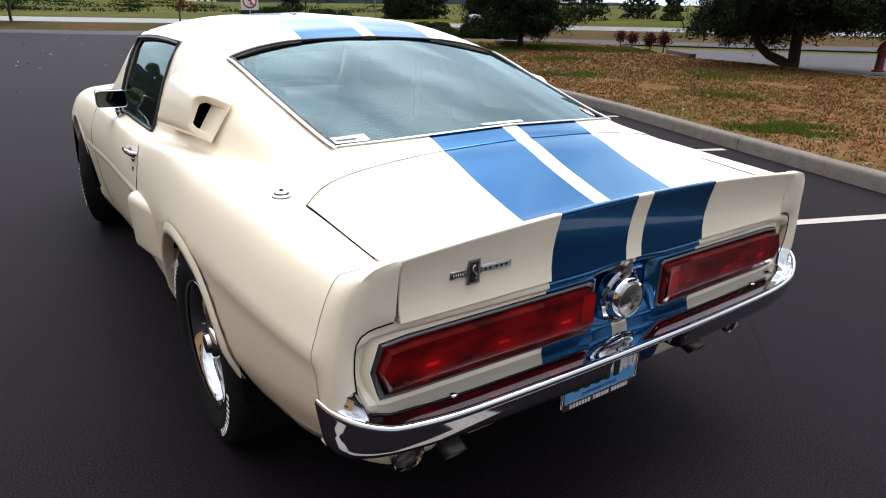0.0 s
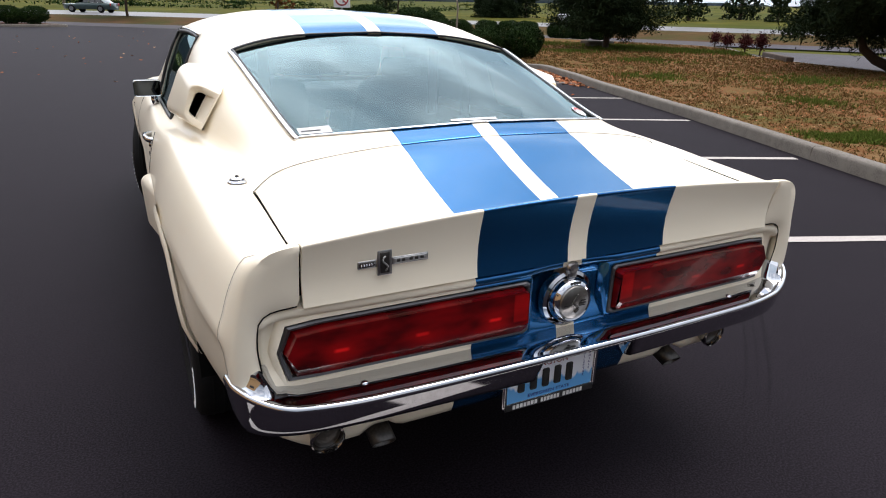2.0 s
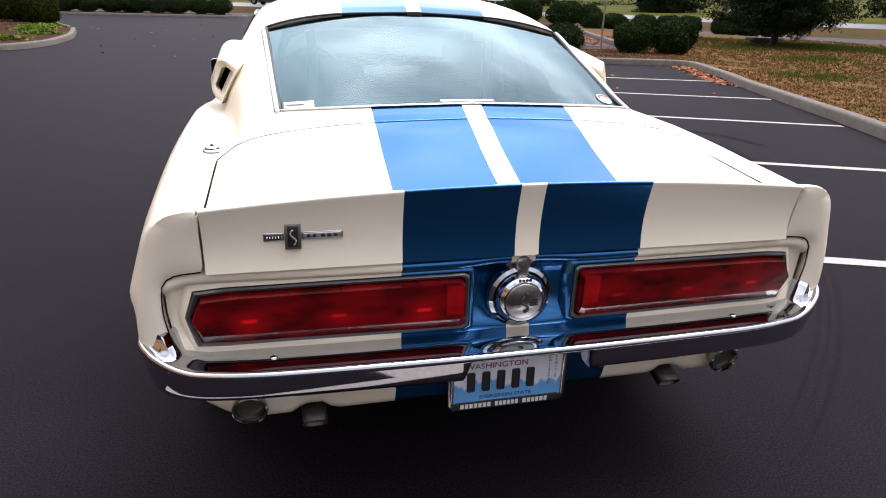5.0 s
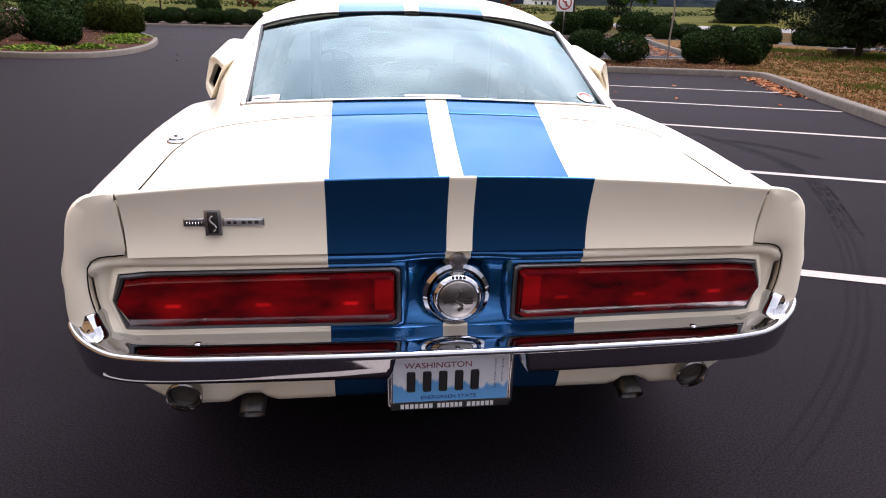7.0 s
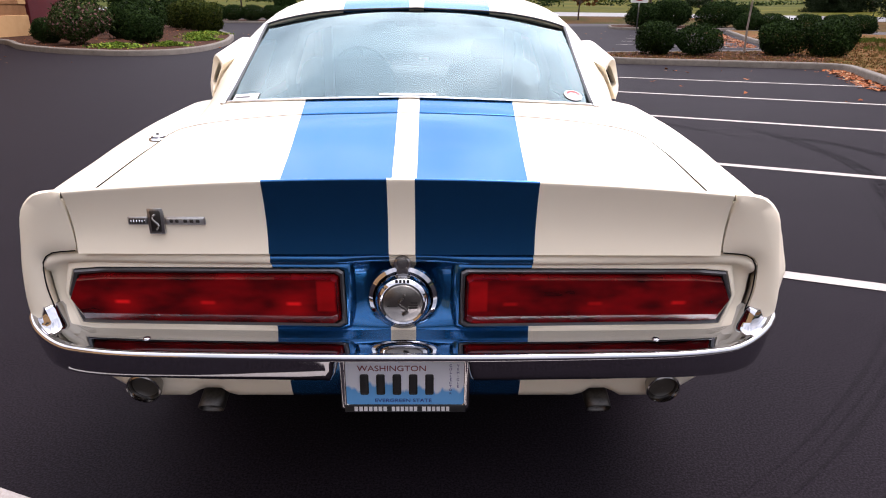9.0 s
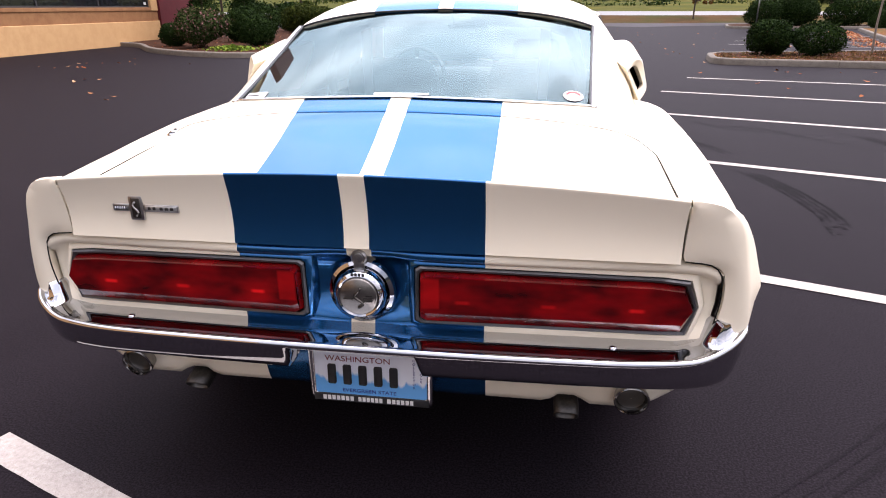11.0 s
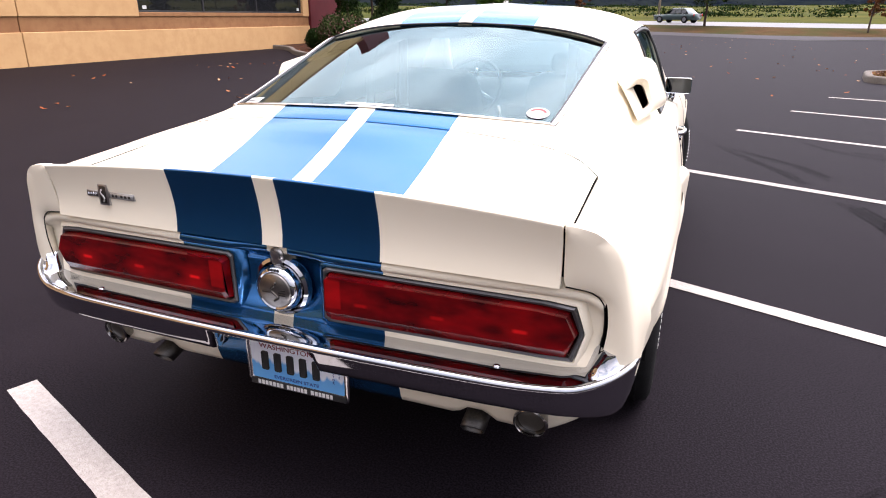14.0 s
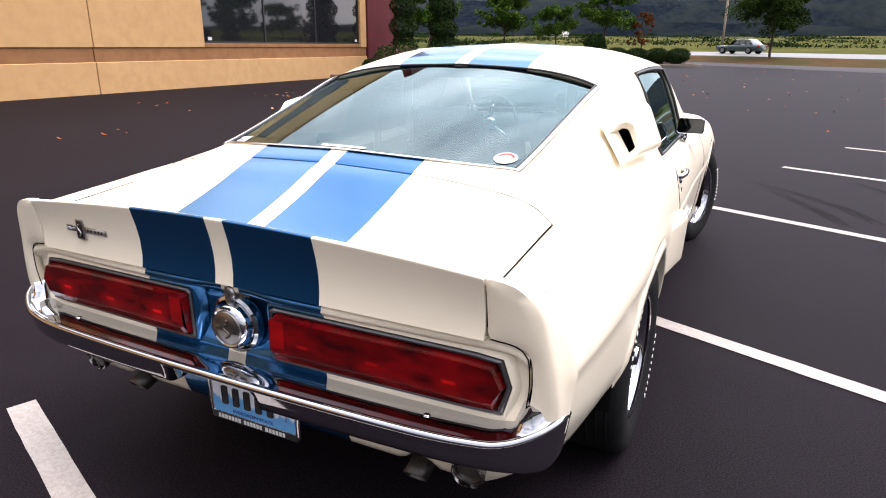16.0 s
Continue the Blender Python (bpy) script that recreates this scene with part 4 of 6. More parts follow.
def badge_piece(name, x0, x1, z0, z1, deep, mat, parent, label=""):
    bm = bmesh.new()
    zc = (z0 + z1) / 2
    box(bm, (x0 + x1) / 2, lid_face((x0 + x1) / 2, zc) - deep / 2 + .003, zc, x1 - x0, deep + .006, z1 - z0, min(.002, (z1 - z0) / 4))
    return part(name, bm, mat, parent, label)


BADGE_PALE = material('badge_pale', (.45, .45, .44), .35, .7)


def build_badges():
    b = badge_piece("badge", -.536, -.502, .790, .848, .006, STEEL, car, "silver winged emblem with dark inlay")
    badge_piece("inlay", -.530, -.508, .795, .843, .0075, STEEL_DARK, b)
    bm = bmesh.new()
    tube(bm, [(-.519 + .006 * math.sin(k * .8), lid_face(-.519, .82) - .0085, .801 + .0042 * k) for k in range(9)], .0022, 6)
    part("emblem", bm, STEEL, b)
    for x0, x1 in ((-.579, -.537), (-.501, -.416)):
        w = badge_piece("wing", x0, x1, .810, .828, .004, STEEL, b)
        badge_piece("inlay", x0 + .003, x1 - .003, .8125, .8255, .0050, BADGE_PALE if x1 > -.45 else STEEL_DARK, w)
    for i in range(6):
        badge_piece("letter_bar", -.573 + i * .0058, -.5695 + i * .0058, .8155, .8225, .0062, CHROME, b)
    for x0, w in ((-.491, .008), (-.479, .008), (-.462, .009), (-.449, .009), (-.436, .009)):
        badge_piece("letter_bar", x0, x0 + w, .8150, .8230, .0062, STEEL_DARK, b)


build_badges()


def text(name, body_, size, m, mat, parent, width=None, depth=.0004):
    cu = bpy.data.curves.new(name, "FONT")
    cu.body, cu.size, cu.extrude, cu.align_x, cu.align_y = body_, size, depth, "CENTER", "CENTER"
    cu.materials.append(mat)
    ob = new(name, cu)
    ob.parent = parent
    ob.matrix_basis = m
    if width:
        bpy.context.view_layer.update()
        ob.scale.x = width / max(ob.dimensions.x, .001)
    return ob


def plate_face():
    """Pale sky above a blue mountain line."""
    m = material("plate_print", (.6, .65, .75), .35)
    nt = m.node_tree
    b = nt.nodes["Principled BSDF"]
    n, l = nt.nodes.new, nt.links.new
    co, sp, no, mp, ad, gt, mix = n("ShaderNodeTexCoord"), n("ShaderNodeSeparateXYZ"), n("ShaderNodeTexNoise"), n("ShaderNodeMapping"), n("ShaderNodeMath"), n("ShaderNodeMapRange"), n("ShaderNodeMix")
    mp.inputs["Scale"].default_value = (14, 1, 3)
    no.inputs["Detail"].default_value, no.inputs["Scale"].default_value = 5, 1.4
    ad.operation = "MULTIPLY_ADD"
    ad.inputs[1].default_value = -.13
    mix.data_type = "RGBA"
    mix.inputs[6].default_value, mix.inputs[7].default_value = (.12, .40, .78, 1), (.80, .83, .90, 1)
    gt.inputs["From Min"].default_value, gt.inputs["From Max"].default_value = .306, .316
    l(co.outputs["Object"], sp.inputs[0])
    l(co.outputs["Object"], mp.inputs[0])
    l(mp.outputs[0], no.inputs["Vector"])
    l(no.outputs["Fac"], ad.inputs[0])
    l(sp.outputs["Z"], ad.inputs[2])
    l(ad.outputs[0], gt.inputs["Value"])
    l(gt.outputs[0], mix.inputs["Factor"])
    l(mix.outputs[2], b.inputs["Base Color"])
    return m


def build_plate():
    Y = .050
    bm = bmesh.new()
    plate = part("number_plate", bmesh_box(0, Y, .384, .304, .0025, .150, .001), plate_face(), car, "white and blue number plate in a chrome frame", smooth=False)
    bm = bmesh.new()
    a = [(x, Y - .004, .382 + z) for x, z in rounded(.316, .164, .012)]
    b_ = [(x, Y - .004, .386 + z * .98) for x, z in rounded(.290, .134, .006)]
    plate_ring(bm, a, b_)
    fr = sharpen(part("plate_frame", bm, CHROME_WORN, plate, "chrome plate surround"), 30)
    thicken(fr, .007, 1)
    bm = bmesh.new()
    box(bm, 0, Y - .0052, .3105, .300, .003, .021, .002)
    part("frame_band", bm, TRIM, plate, "black band with pale marks")
    ink, red, blue = TRIM, material("plate_red", (.20, .015, .03), .5), material("plate_blue", (.02, .03, .22), .5)
    R = lambda x, z, y=0: pose(x, Y - .0022 + y, z, 90, 0, 0)
    text("plate_state", "WASHINGTON", .022, R(-.032, .4225), red, plate, .168)
    text("plate_motto", "EVERGREEN STATE", .014, R(-.005, .3315), blue, plate, .140)
    for x, w in ((.112, "COLLECTOR"), (.130, "VEHICLE")):
        for i, ch in enumerate(w):
            text("plate_letter", ch, .0095, R(x, .431 - i * .0098), blue, plate)
    for x in (-.100, -.060, -.020, .020, .060):
        part("plate_bar", bmesh_box(x, Y - .0026, .3785, .021, .002, .056, .004), ink, plate)
    x = -.128
    for w in (.012, .012, .012, .012, .012, .012, .012, 0, .011, .011, .011, .011, .011, .011, 0, .013, .012, .011, .012, .012, .011):
        if w:
            part("band_bar", bmesh_box(x + w / 2, Y - .0072, .3105, w * .72, .001, .0125, 0), WHITE, plate, smooth=False)
            x += w
        else:
            x += .009


def bmesh_box(*a):
    bm = bmesh.new()
    box(bm, *a)
    return bm


build_plate()

TIP_LENS = material("frosted_lens", (.045, .04, .034), .3, 0.0, .3, vary=.2, scale=40, spec=.4)
TIP_RIM = material("aged_rim", (.30, .29, .28), .16, 1.0, vary=.3, scale=30)
EXHAUST = material('dull_exhaust', (.10, .095, .09), .5, 1.0, vary=.3, scale=20)
for s in (1, -1):
    M = pose(s * .642, .075, .366, 97, 0, 0)
    bm = bmesh.new()
    revolve(bm, [(.030, -.06), (.034, -.02), (.039, .006), (.0425, .020), (.0415, .027), (.038, .029), (.034, .022), (.032, .010)], 36, M)
    tip = sharpen(part("back_lamp", bm, TIP_RIM, car, "round chrome-rimmed lamp under the bumper"), 50)
    bm = bmesh.new()
    revolve(bm, [(.0335, .012), (.028, .014), (.014, .0155), (.0005, .016)], 30, M)
    part("lens", bm, TIP_LENS, tip, "clouded clear lens")
    # squared exhaust outlet, turned down
    bm = bmesh.new()
    rows = []
    for t in np.linspace(0, 1, 8):
        c = Vector((s * .492, .32 - .25 * t, .335 - .042 * t * t))
        ax = pose(0, 0, 0, 10 + 28 * t, 0, 0).to_3x3()
        rows.append([c + ax @ Vector((x, 0, z)) for x, z in rounded(.062, .05, .02, 4)])
    grid(bm, rows, True)
    ob = part("exhaust_pipe", bm, EXHAUST, car, "dull steel exhaust outlet")
    thicken(ob, .003, -1)

# stickers inside the rear window
STICKER, STICKER_RED = material("sticker_white", (.52, .52, .51), .6), material("sticker_red", (.42, .05, .05), .6)


def on_glass(x, k, out=.004):
    """A point on the rear window at a half-width and a share of its length."""
    y = GLASS_0 + (GLASS_1 - GLASS_0) * k
    s = section(y)
    us = np.linspace(0, 2, 60)
    xs = pchip(np.c_[np.arange(9.0), s[:, 0]], us)
    u = float(np.interp(abs(x), xs, us))
    w = .543 + (.585 - .543) * (y - .62) / .71
    return pane_point(x / w, y, out + .0005)


bm = bmesh.new()
ring = [on_glass(.487 + .030 * math.cos(a), .085 + .047 * math.sin(a), -.003) for a in [2 * math.pi * i / 28 for i in range(28)]]
bm.faces.new([bm.verts.new(p) for p in ring])
st = part("window_sticker", bm, STICKER, car, "round white sticker with a red arc", smooth=False)
bm = bmesh.new()
grid(bm, [[on_glass(.487 + r * math.cos(a), .085 + r * 1.55 * math.sin(a), -.0015) for r in (.016, .023)] for a in [math.pi * (.05 + .9 * i / 14) for i in range(15)]])
part("arc", bm, STICKER_RED, st)
bm = bmesh.new()
grid(bm, [[on_glass(x, k, -.003) for x in np.linspace(-.525, -.44, 6)] for k in (.022, .075)])
st = part("window_sticker", bm, STICKER, car, "small pale label with a dark printed line", smooth=False)
bm = bmesh.new()
grid(bm, [[on_glass(x, k, -.0015) for x in np.linspace(-.518, -.468, 6)] for k in (.040, .047)])
part("mark", bm, TRIM, st, "dark printed line")
bm = bmesh.new()
grid(bm, [[on_glass(x, k, -.002) for x in np.linspace(-.085, .075, 10)] for k in (.018, .034)])
part("window_label", bm, STICKER, car, "thin white strip at the window's base", smooth=False)


# ---------------------------------------------------------------- cabin
def build_cabin():
    for s in (1, -1):
        bm = bmesh.new()
        rows = []
        for z, y, w, d in ((.52, 2.12, .20, .05), (.60, 2.10, .235, .06), (.75, 2.05, .245, .065), (.90, 2.0, .235, .06), (.98, 1.97, .21, .05), (1.01, 1.965, .16, .03)):
            rows.append([(s * .36 + x * w * 2, y + q * d * 2, z) for x, q in [(p[0], p[1]) for p in rounded(1.0, 1.0, .3, 4)]])
        vs = grid(bm, rows, True)
        bm.faces.new(vs[-1])
        part("seat_back", bm, VINYL, car, "black vinyl bucket seat back")
        bm = bmesh.new()
        box(bm, s * .36, 2.30, .52, .46, .48, .16, .05)
        part("seat_cushion", bm, VINYL, car)
    bm = bmesh.new()
    box(bm, .36, 1.95, 1.055, .22, .07, .10, .03)
    part("headrest", bm, VINYL, car)
    bm = bmesh.new()
    box(bm, 0, 2.95, .80, 1.42, .34, .16, .05)
    part("dashboard", bm, VINYL, car, "black padded dashboard")
    bm = bmesh.new()
    M = pose(-.36, 2.60, .86, 65, 0, 0)
    revolve(bm, [(.175, -.012), (.187, 0), (.175, .012), (.163, 0), (.175, -.012)], 40, M)
    wh = part("steering_wheel", bm, VINYL, car, "thin-rimmed steering wheel with three bright spokes")
    for a in (90, 210, 330):
        bm = bmesh.new()
        box(bm, .085, 0, -.01, .16, .022, .004, 0, M @ pose(0, 0, 0, 0, 0, a))
        part("spoke", bm, CHROME, wh)
    bm = bmesh.new()
    revolve(bm, [(.045, -.02), (.045, .01), (.0005, .016)], 20, M)
    part("hub", bm, CHROME, wh)
    bm = bmesh.new()
    box(bm, -.03, 2.50, 1.165, .23, .03, .055, .012)
    part("cabin_mirror", bm, TRIM, car, "dark interior mirror")
    # load floor under the sloping glass, cabin sides
    bm = bmesh.new()
    grid(bm, [[(x, y, z) for x in np.linspace(-.66, .66, 5)] for y, z in ((.50, .90), (.75, .84), (1.2, .76), (1.7, .66), (1.72, .45), (3.0, .42))])
    part("load_floor", bm, VINYL, car, "black carpeted load floor")
    for s in (1, -1):
        bm = bmesh.new()
        sheet(bm, [4, 5, 6.5, 8], steps((.5, 8), (3.1, 0)), s, -.07)
        part("cabin_side", bm, VINYL, car)
        bm = bmesh.new()
        tube(bm, [(s * .56, 1.62, .70), (s * .565, 1.63, .98), (s * .50, 1.64, 1.14), (s * .38, 1.645, 1.185), (0, 1.645, 1.20)], .022, 10)
        part("roll_bar", bm, VINYL, car, "black roll bar")
        bm = bmesh.new()
        box(bm, s * .40, 1.66, 1.02, .045, .012, .32, .004, pose(0, 0, 0, 0, 0, 0))
        part("harness_strap", bm, STRAP, car, "pale shoulder harness strap")
        bm = bmesh.new()
        tube(bm, [surf(u, y, s, -.02) for u, y in ((2.0, 2.62), (2.0, 2.75), (2.0, 2.95), (2.0, 3.14))], .025, 8)
        part("pillar", bm, PAINT, car)
    bm = bmesh.new()
    for s in (1, -1):
        sheet(bm, steps((0, 4), (2, 4), (3.9, 0)), steps((1.36, 6), (2.6, 0)), s, -.03)
    part("headlining", bm, VINYL, car)


STRAP = material("harness_webbing", (.35, .36, .38), .8)
build_cabin()


# ---------------------------------------------------------------- the place
def blotched(name, colours, rough, scales, bump=0.4, bump_scale=40, spec=.25, tint=(1, 1, 1)):
    """Ground of several tones mixed at three scales."""
    m = bpy.data.materials.new(name)
    m.use_nodes = True
    nt = m.node_tree
    b = nt.nodes["Principled BSDF"]
    b.inputs["Roughness"].default_value, b.inputs["Specular IOR Level"].default_value = rough, spec
    b.inputs["Specular Tint"].default_value = (*tint, 1)
    n, l = nt.nodes.new, nt.links.new
    co = n("ShaderNodeTexCoord")
    last = None
    for c, s in zip(colours[1:], scales):
        t, r, mx = n("ShaderNodeTexNoise"), n("ShaderNodeValToRGB"), n("ShaderNodeMix")
        t.inputs["Scale"].default_value, t.inputs["Detail"].default_value, t.inputs["Roughness"].default_value = s, 8.0, .62
        r.color_ramp.elements[0].position, r.color_ramp.elements[1].position = .42, .62
        mx.data_type = "RGBA"
        l(co.outputs["Object"], t.inputs["Vector"])
        l(t.outputs["Fac"], r.inputs["Fac"])
        l(r.outputs["Color"], mx.inputs["Factor"])
        if last is None:
            mx.inputs[6].default_value = (*colours[0], 1)
        else:
            l(last, mx.inputs[6])
        mx.inputs[7].default_value = (*c, 1)
        last = mx.outputs[2]
    l(last, b.inputs["Base Color"])
    t, bp = n("ShaderNodeTexNoise"), n("ShaderNodeBump")
    t.inputs["Scale"].default_value, t.inputs["Detail"].default_value = bump_scale, 6.0
    bp.inputs["Strength"].default_value, bp.inputs["Distance"].default_value = bump, .01
    l(co.outputs["Object"], t.inputs["Vector"])
    l(t.outputs["Fac"], bp.inputs["Height"])
    l(bp.outputs["Normal"], b.inputs["Normal"])
    return m


ASPHALT = blotched("asphalt", [(.0038, .0029, .0039), (.0055, .0043, .0056), (.0028, .0021, .0029), (.0155, .0122, .0158)], .72, (.30, 1.9, 150), .11, 420, .06, (1, .86, 1))
LOT_OLD = blotched("worn_asphalt", [(.042, .037, .044), (.056, .050, .056), (.034, .031, .035)], .8, (.3, 2.5), .4, 120)
ROAD = blotched("road_asphalt", [(.085, .082, .086), (.105, .10, .103), (.07, .067, .07)], .46, (.2, 2.0), .2, 60, .4)
STREET = blotched("street_surface", [(.046, .041, .046), (.058, .053, .057), (.038, .034, .038)], .8, (.15, 1.5), .2, 60, .12)
LINE = blotched("line_paint", [(.40, .365, .34), (.44, .41, .38), (.30, .27, .245), (.36, .325, .30)], .8, (9, 70, 210), .4, 200)
CONCRETE = blotched("kerb_concrete", [(.135, .118, .10), (.165, .147, .125), (.100, .086, .071), (.165, .147, .128)], .9, (1.6, 7, 90), .5, 120)
DRYGRASS = blotched("dry_grass", [(.118, .062, .024), (.150, .094, .042), (.060, .058, .014), (.112, .043, .016)], .95, (1.6, .33, 5.0), 1.0, 34, .04)
MULCH = blotched("bark_mulch", [(.048, .022, .014), (.080, .038, .022), (.028, .014, .010)], .95, (14, 60), 1.0, 60, .04)
FIELD = blotched("field_grass", [(.062, .062, .007), (.094, .083, .012), (.026, .041, .005), (.042, .044, .007)], .95, (.09, .025, .4), .6, 5, .04)
BROWNVERGE = blotched("brown_verge", [(.058, .030, .012), (.074, .043, .017), (.036, .036, .009)], .95, (.8, .25), .8, 20, .04)
STUCCO = blotched("cream_stucco", [(.52, .315, .145), (.545, .335, .157), (.49, .29, .132)], .9, (.4, 3.0), .25, 170)
BAND = blotched("tan_stucco", [(.27, .130, .056), (.29, .145, .063), (.24, .113, .049)], .9, (.4, 3.0), .25, 170)
MAROON = blotched("maroon_panel", [(.085, .010, .014), (.10, .013, .017)], .6, (1.5,), .1, 90)
TYREMARK = blotched("tyre_mark", [(.0022, .0017, .0024), (.0031, .0024, .0033), (.0018, .0014, .0020), (.0072, .0057, .0076)], .7, (.30, 1.9, 150), .4, 380, .05)

bm = bmesh.new()
grid(bm, [[(x, y, -.06) for x in np.linspace(-2600, 2600, 13)] for y in np.linspace(-2600, 2600, 13)])
tagged(part("ground", bm, FIELD), "open grass field reaching the wooded hills", "ground", kind="structure")


def flat(name, outline, z, mat, label, category="ground"):
    bm = bmesh.new()
    bm.faces.new([bm.verts.new((x, y, z)) for x, y in outline])
    bmesh.ops.triangulate(bm, faces=bm.faces)
    return tagged(part(name, bm, mat, smooth=False), label, category, kind="structure")


flat("pavement", [(-45, -40), (30, -40), (14.5, -5), (17, 5), (21.5, 15.0), (25.5, 21.5), (23.5, 33), (19.8, 41.6), (14, 46.2), (9.5, 44.7), (6.5, 42.2), (-4, 51.2), (-45, 54)], 0, ASPHALT, "dark sealed asphalt of the parking lot", "asphalt")
flat("driveway", [(14.0, -5), (15.9, 5.2), (17.8, 9.5), (20.1, 15.3), (26, 19.5), (44, -8), (32, -20)], .008, LOT_OLD, "worn purple-grey asphalt of the next driveway", "asphalt")
# lines that run past the end of the lot: street, grassy bank, raised road, field
STREET_NEAR = [(-60, 56), (-4, 51), (6.5, 42), (9.5, 44.5), (14, 46), (19.5, 41.5), (23, 33), (45, -3)]
STREET_FAR = [(-62, 63), (-4, 60), (5, 52.5), (9.5, 51.5), (15, 52.5), (23, 45.5), (28.5, 36), (51, 2)]
ROAD_NEAR = [(-64, 69), (-3, 66), (7, 58.5), (11, 57.5), (17, 58), (27, 50), (33, 41), (57, 5)]
ROAD_FAR = [(-66, 81), (-2, 78), (10, 69), (14.5, 66), (20.5, 64), (30.5, 53.8), (36.2, 44.4), (60.5, 7.4)]
FIELD_EDGE = [(x * 5.2, y * 5.2) for x, y in ROAD_FAR]


def ribbon(name, a, za, b, zb_, mat, label, category, across=3):
    """A strip of ground between two lines, each at its own height."""
    bm = bmesh.new()
    rows = []
    for k in range(across + 1):
        t = k / across
        e = t * t * (3 - 2 * t) if across == 6 else t
        r = []
        for (p, q), (p2, q2) in zip(zip(a, a[1:]), zip(b, b[1:])):
            for m in range(8):
                f = m / 8
                x0, y0, x1, y1 = p[0] + (q[0] - p[0]) * f, p[1] + (q[1] - p[1]) * f, p2[0] + (q2[0] - p2[0]) * f, p2[1] + (q2[1] - p2[1]) * f
                r.append((x0 + (x1 - x0) * t, y0 + (y1 - y0) * t, za + (zb_ - za) * e))
        rows.append(r)
    grid(bm, rows)
    return tagged(part(name, bm, mat), label, category, kind="structure")


ribbon("near_street", STREET_NEAR, .012, STREET_FAR, .012, STREET, "grey street along the end of the parking lot", "road")
ribbon("roadside_verge", STREET_FAR, .012, ROAD_NEAR, .50, BROWNVERGE, "dry brown grass bank below the road", "ground", 6)
ribbon("road", ROAD_NEAR, .50, ROAD_FAR, .74, ROAD, "pale worn asphalt road on a bank", "road")
ribbon("field_slope", ROAD_FAR, .74, FIELD_EDGE, 6.5, FIELD, "yellow-green field rising towards the hills", "ground", 10)



def stripe(a, b, w=.10, wear=0.0):
    a, b = Vector((*a, .004)), Vector((*b, .004))
    d = (b - a).normalized()
    n = Vector((-d.y, d.x, 0)) * w / 2
    bm = bmesh.new()
    rnd = random.Random(round(a.x * 100))
    rows = []
    for t in np.linspace(0, 1, 60):
        rows.append([a - n * (1 + rnd.uniform(-.04, .04)) + (b - a) * t, a + n * (1 + rnd.uniform(-.04, .04)) + (b - a) * t])
    grid(bm, rows)
    tagged(part("parking_line", bm, LINE), "white painted parking line on asphalt", "parking line", "parking lines", "structure")


for a, b in (((-1.23, .11), (3.35, -1.65)), ((-.33, 2.46), (4.32, .68)), ((.57, 4.84), (5.2, 2.97)), ((1.45, 7.19), (6.12, 5.27)), ((2.25, 9.29), (6.94, 7.56)), ((3.05, 11.41), (7.83, 9.93)),
             ((6.67, 22.86), (11.1, 20.9)), ((7.5, 25.2), (12.0, 23.6)), ((8.4, 27.7), (12.9, 26.2)), ((9.3, 30.4), (13.8, 29.0))):
    stripe(a, b)


def tread_print(pts, w, seed, dense=.8):
    """A faint print of a tyre's tread: rows of small dark cleats along a curve, broken where it fades."""
    rnd = random.Random(seed)
    length = sum(math.dist(a, b) for a, b in zip(pts, pts[1:]))
    n = int(length / .018)
    q = mix_curve(pts, n + 1)
    bm = bmesh.new()
    for i in range(n):
        (x0, y0), (x1, y1) = q[i], q[i + 1]
        d = Vector((x1 - x0, y1 - y0, 0)).normalized()
        side = Vector((-d.y, d.x, 0))
        fade = min(1.0, 5 * i / n, 5 * (n - i) / n)
        for k in (-1.5, -.5, .5, 1.5):
            if rnd.random() > dense * fade:
                continue
            c = Vector((x0, y0, .0016)) + side * (k * w / 4 + rnd.gauss(0, .003)) + d * (.008 * abs(k))
            a, b = d * rnd.uniform(.0025, .0065), side * w * rnd.uniform(.06, .115) + d * (.006 if k > 0 else -.006)
            bm.faces.new([bm.verts.new(c + e) for e in (-a - b, a - b, a + b, b - a)])
    tagged(part("tyre_mark", bm, TYREMARK, smooth=False), "broken dark tread print on the asphalt", "tyre mark", "tyre marks", "structure")


def track(pts, shift):
    """The same curve, moved aside."""
    out = []
    for i, (x, y) in enumerate(pts):
        a, b = pts[max(i - 1, 0)], pts[min(i + 1, len(pts) - 1)]
        d = Vector((b[0] - a[0], b[1] - a[1])).normalized()
        out.append((x - d.y * shift, y + d.x * shift))
    return out


SCRUB = [(3.49, 3.55), (3.254, 3.046), (2.846, 2.185), (2.338, 1.398), (1.88, .827), (1.45, .403), (1.152, .153), (.951, .006)]
SCRUB_FAINT = blotched("scrubbed_asphalt", [(.0030, .0023, .0031), (.0043, .0034, .0044), (.0022, .0017, .0023), (.011, .0088, .0113)], .72, (.30, 1.9, 150), .18, 420, .06, (1, .86, 1))
for shift, w in ((-.085, .020), (-.045, .010), (.0, .028)):
    q = mix_curve(track(SCRUB, shift), 60)
    left, right = track(q, -.5), track(q, .5)
    bm = bmesh.new()
    rows = []
    for i, (p, a, b) in enumerate(zip(q, left, right)):
        k = w * (.75 + .25 * math.sin(i * .9 + shift * 90)) * min(1.0, i / 14, (59 - i) / 20) + .001
        rows.append([(p[0] + (e[0] - p[0]) * k, p[1] + (e[1] - p[1]) * k, .0012) for e in (a, b)])
    grid(bm, rows)
    tagged(part("tyre_mark", bm, SCRUB_FAINT), "faint curved tyre mark on the asphalt", "tyre mark", "tyre marks", "structure")

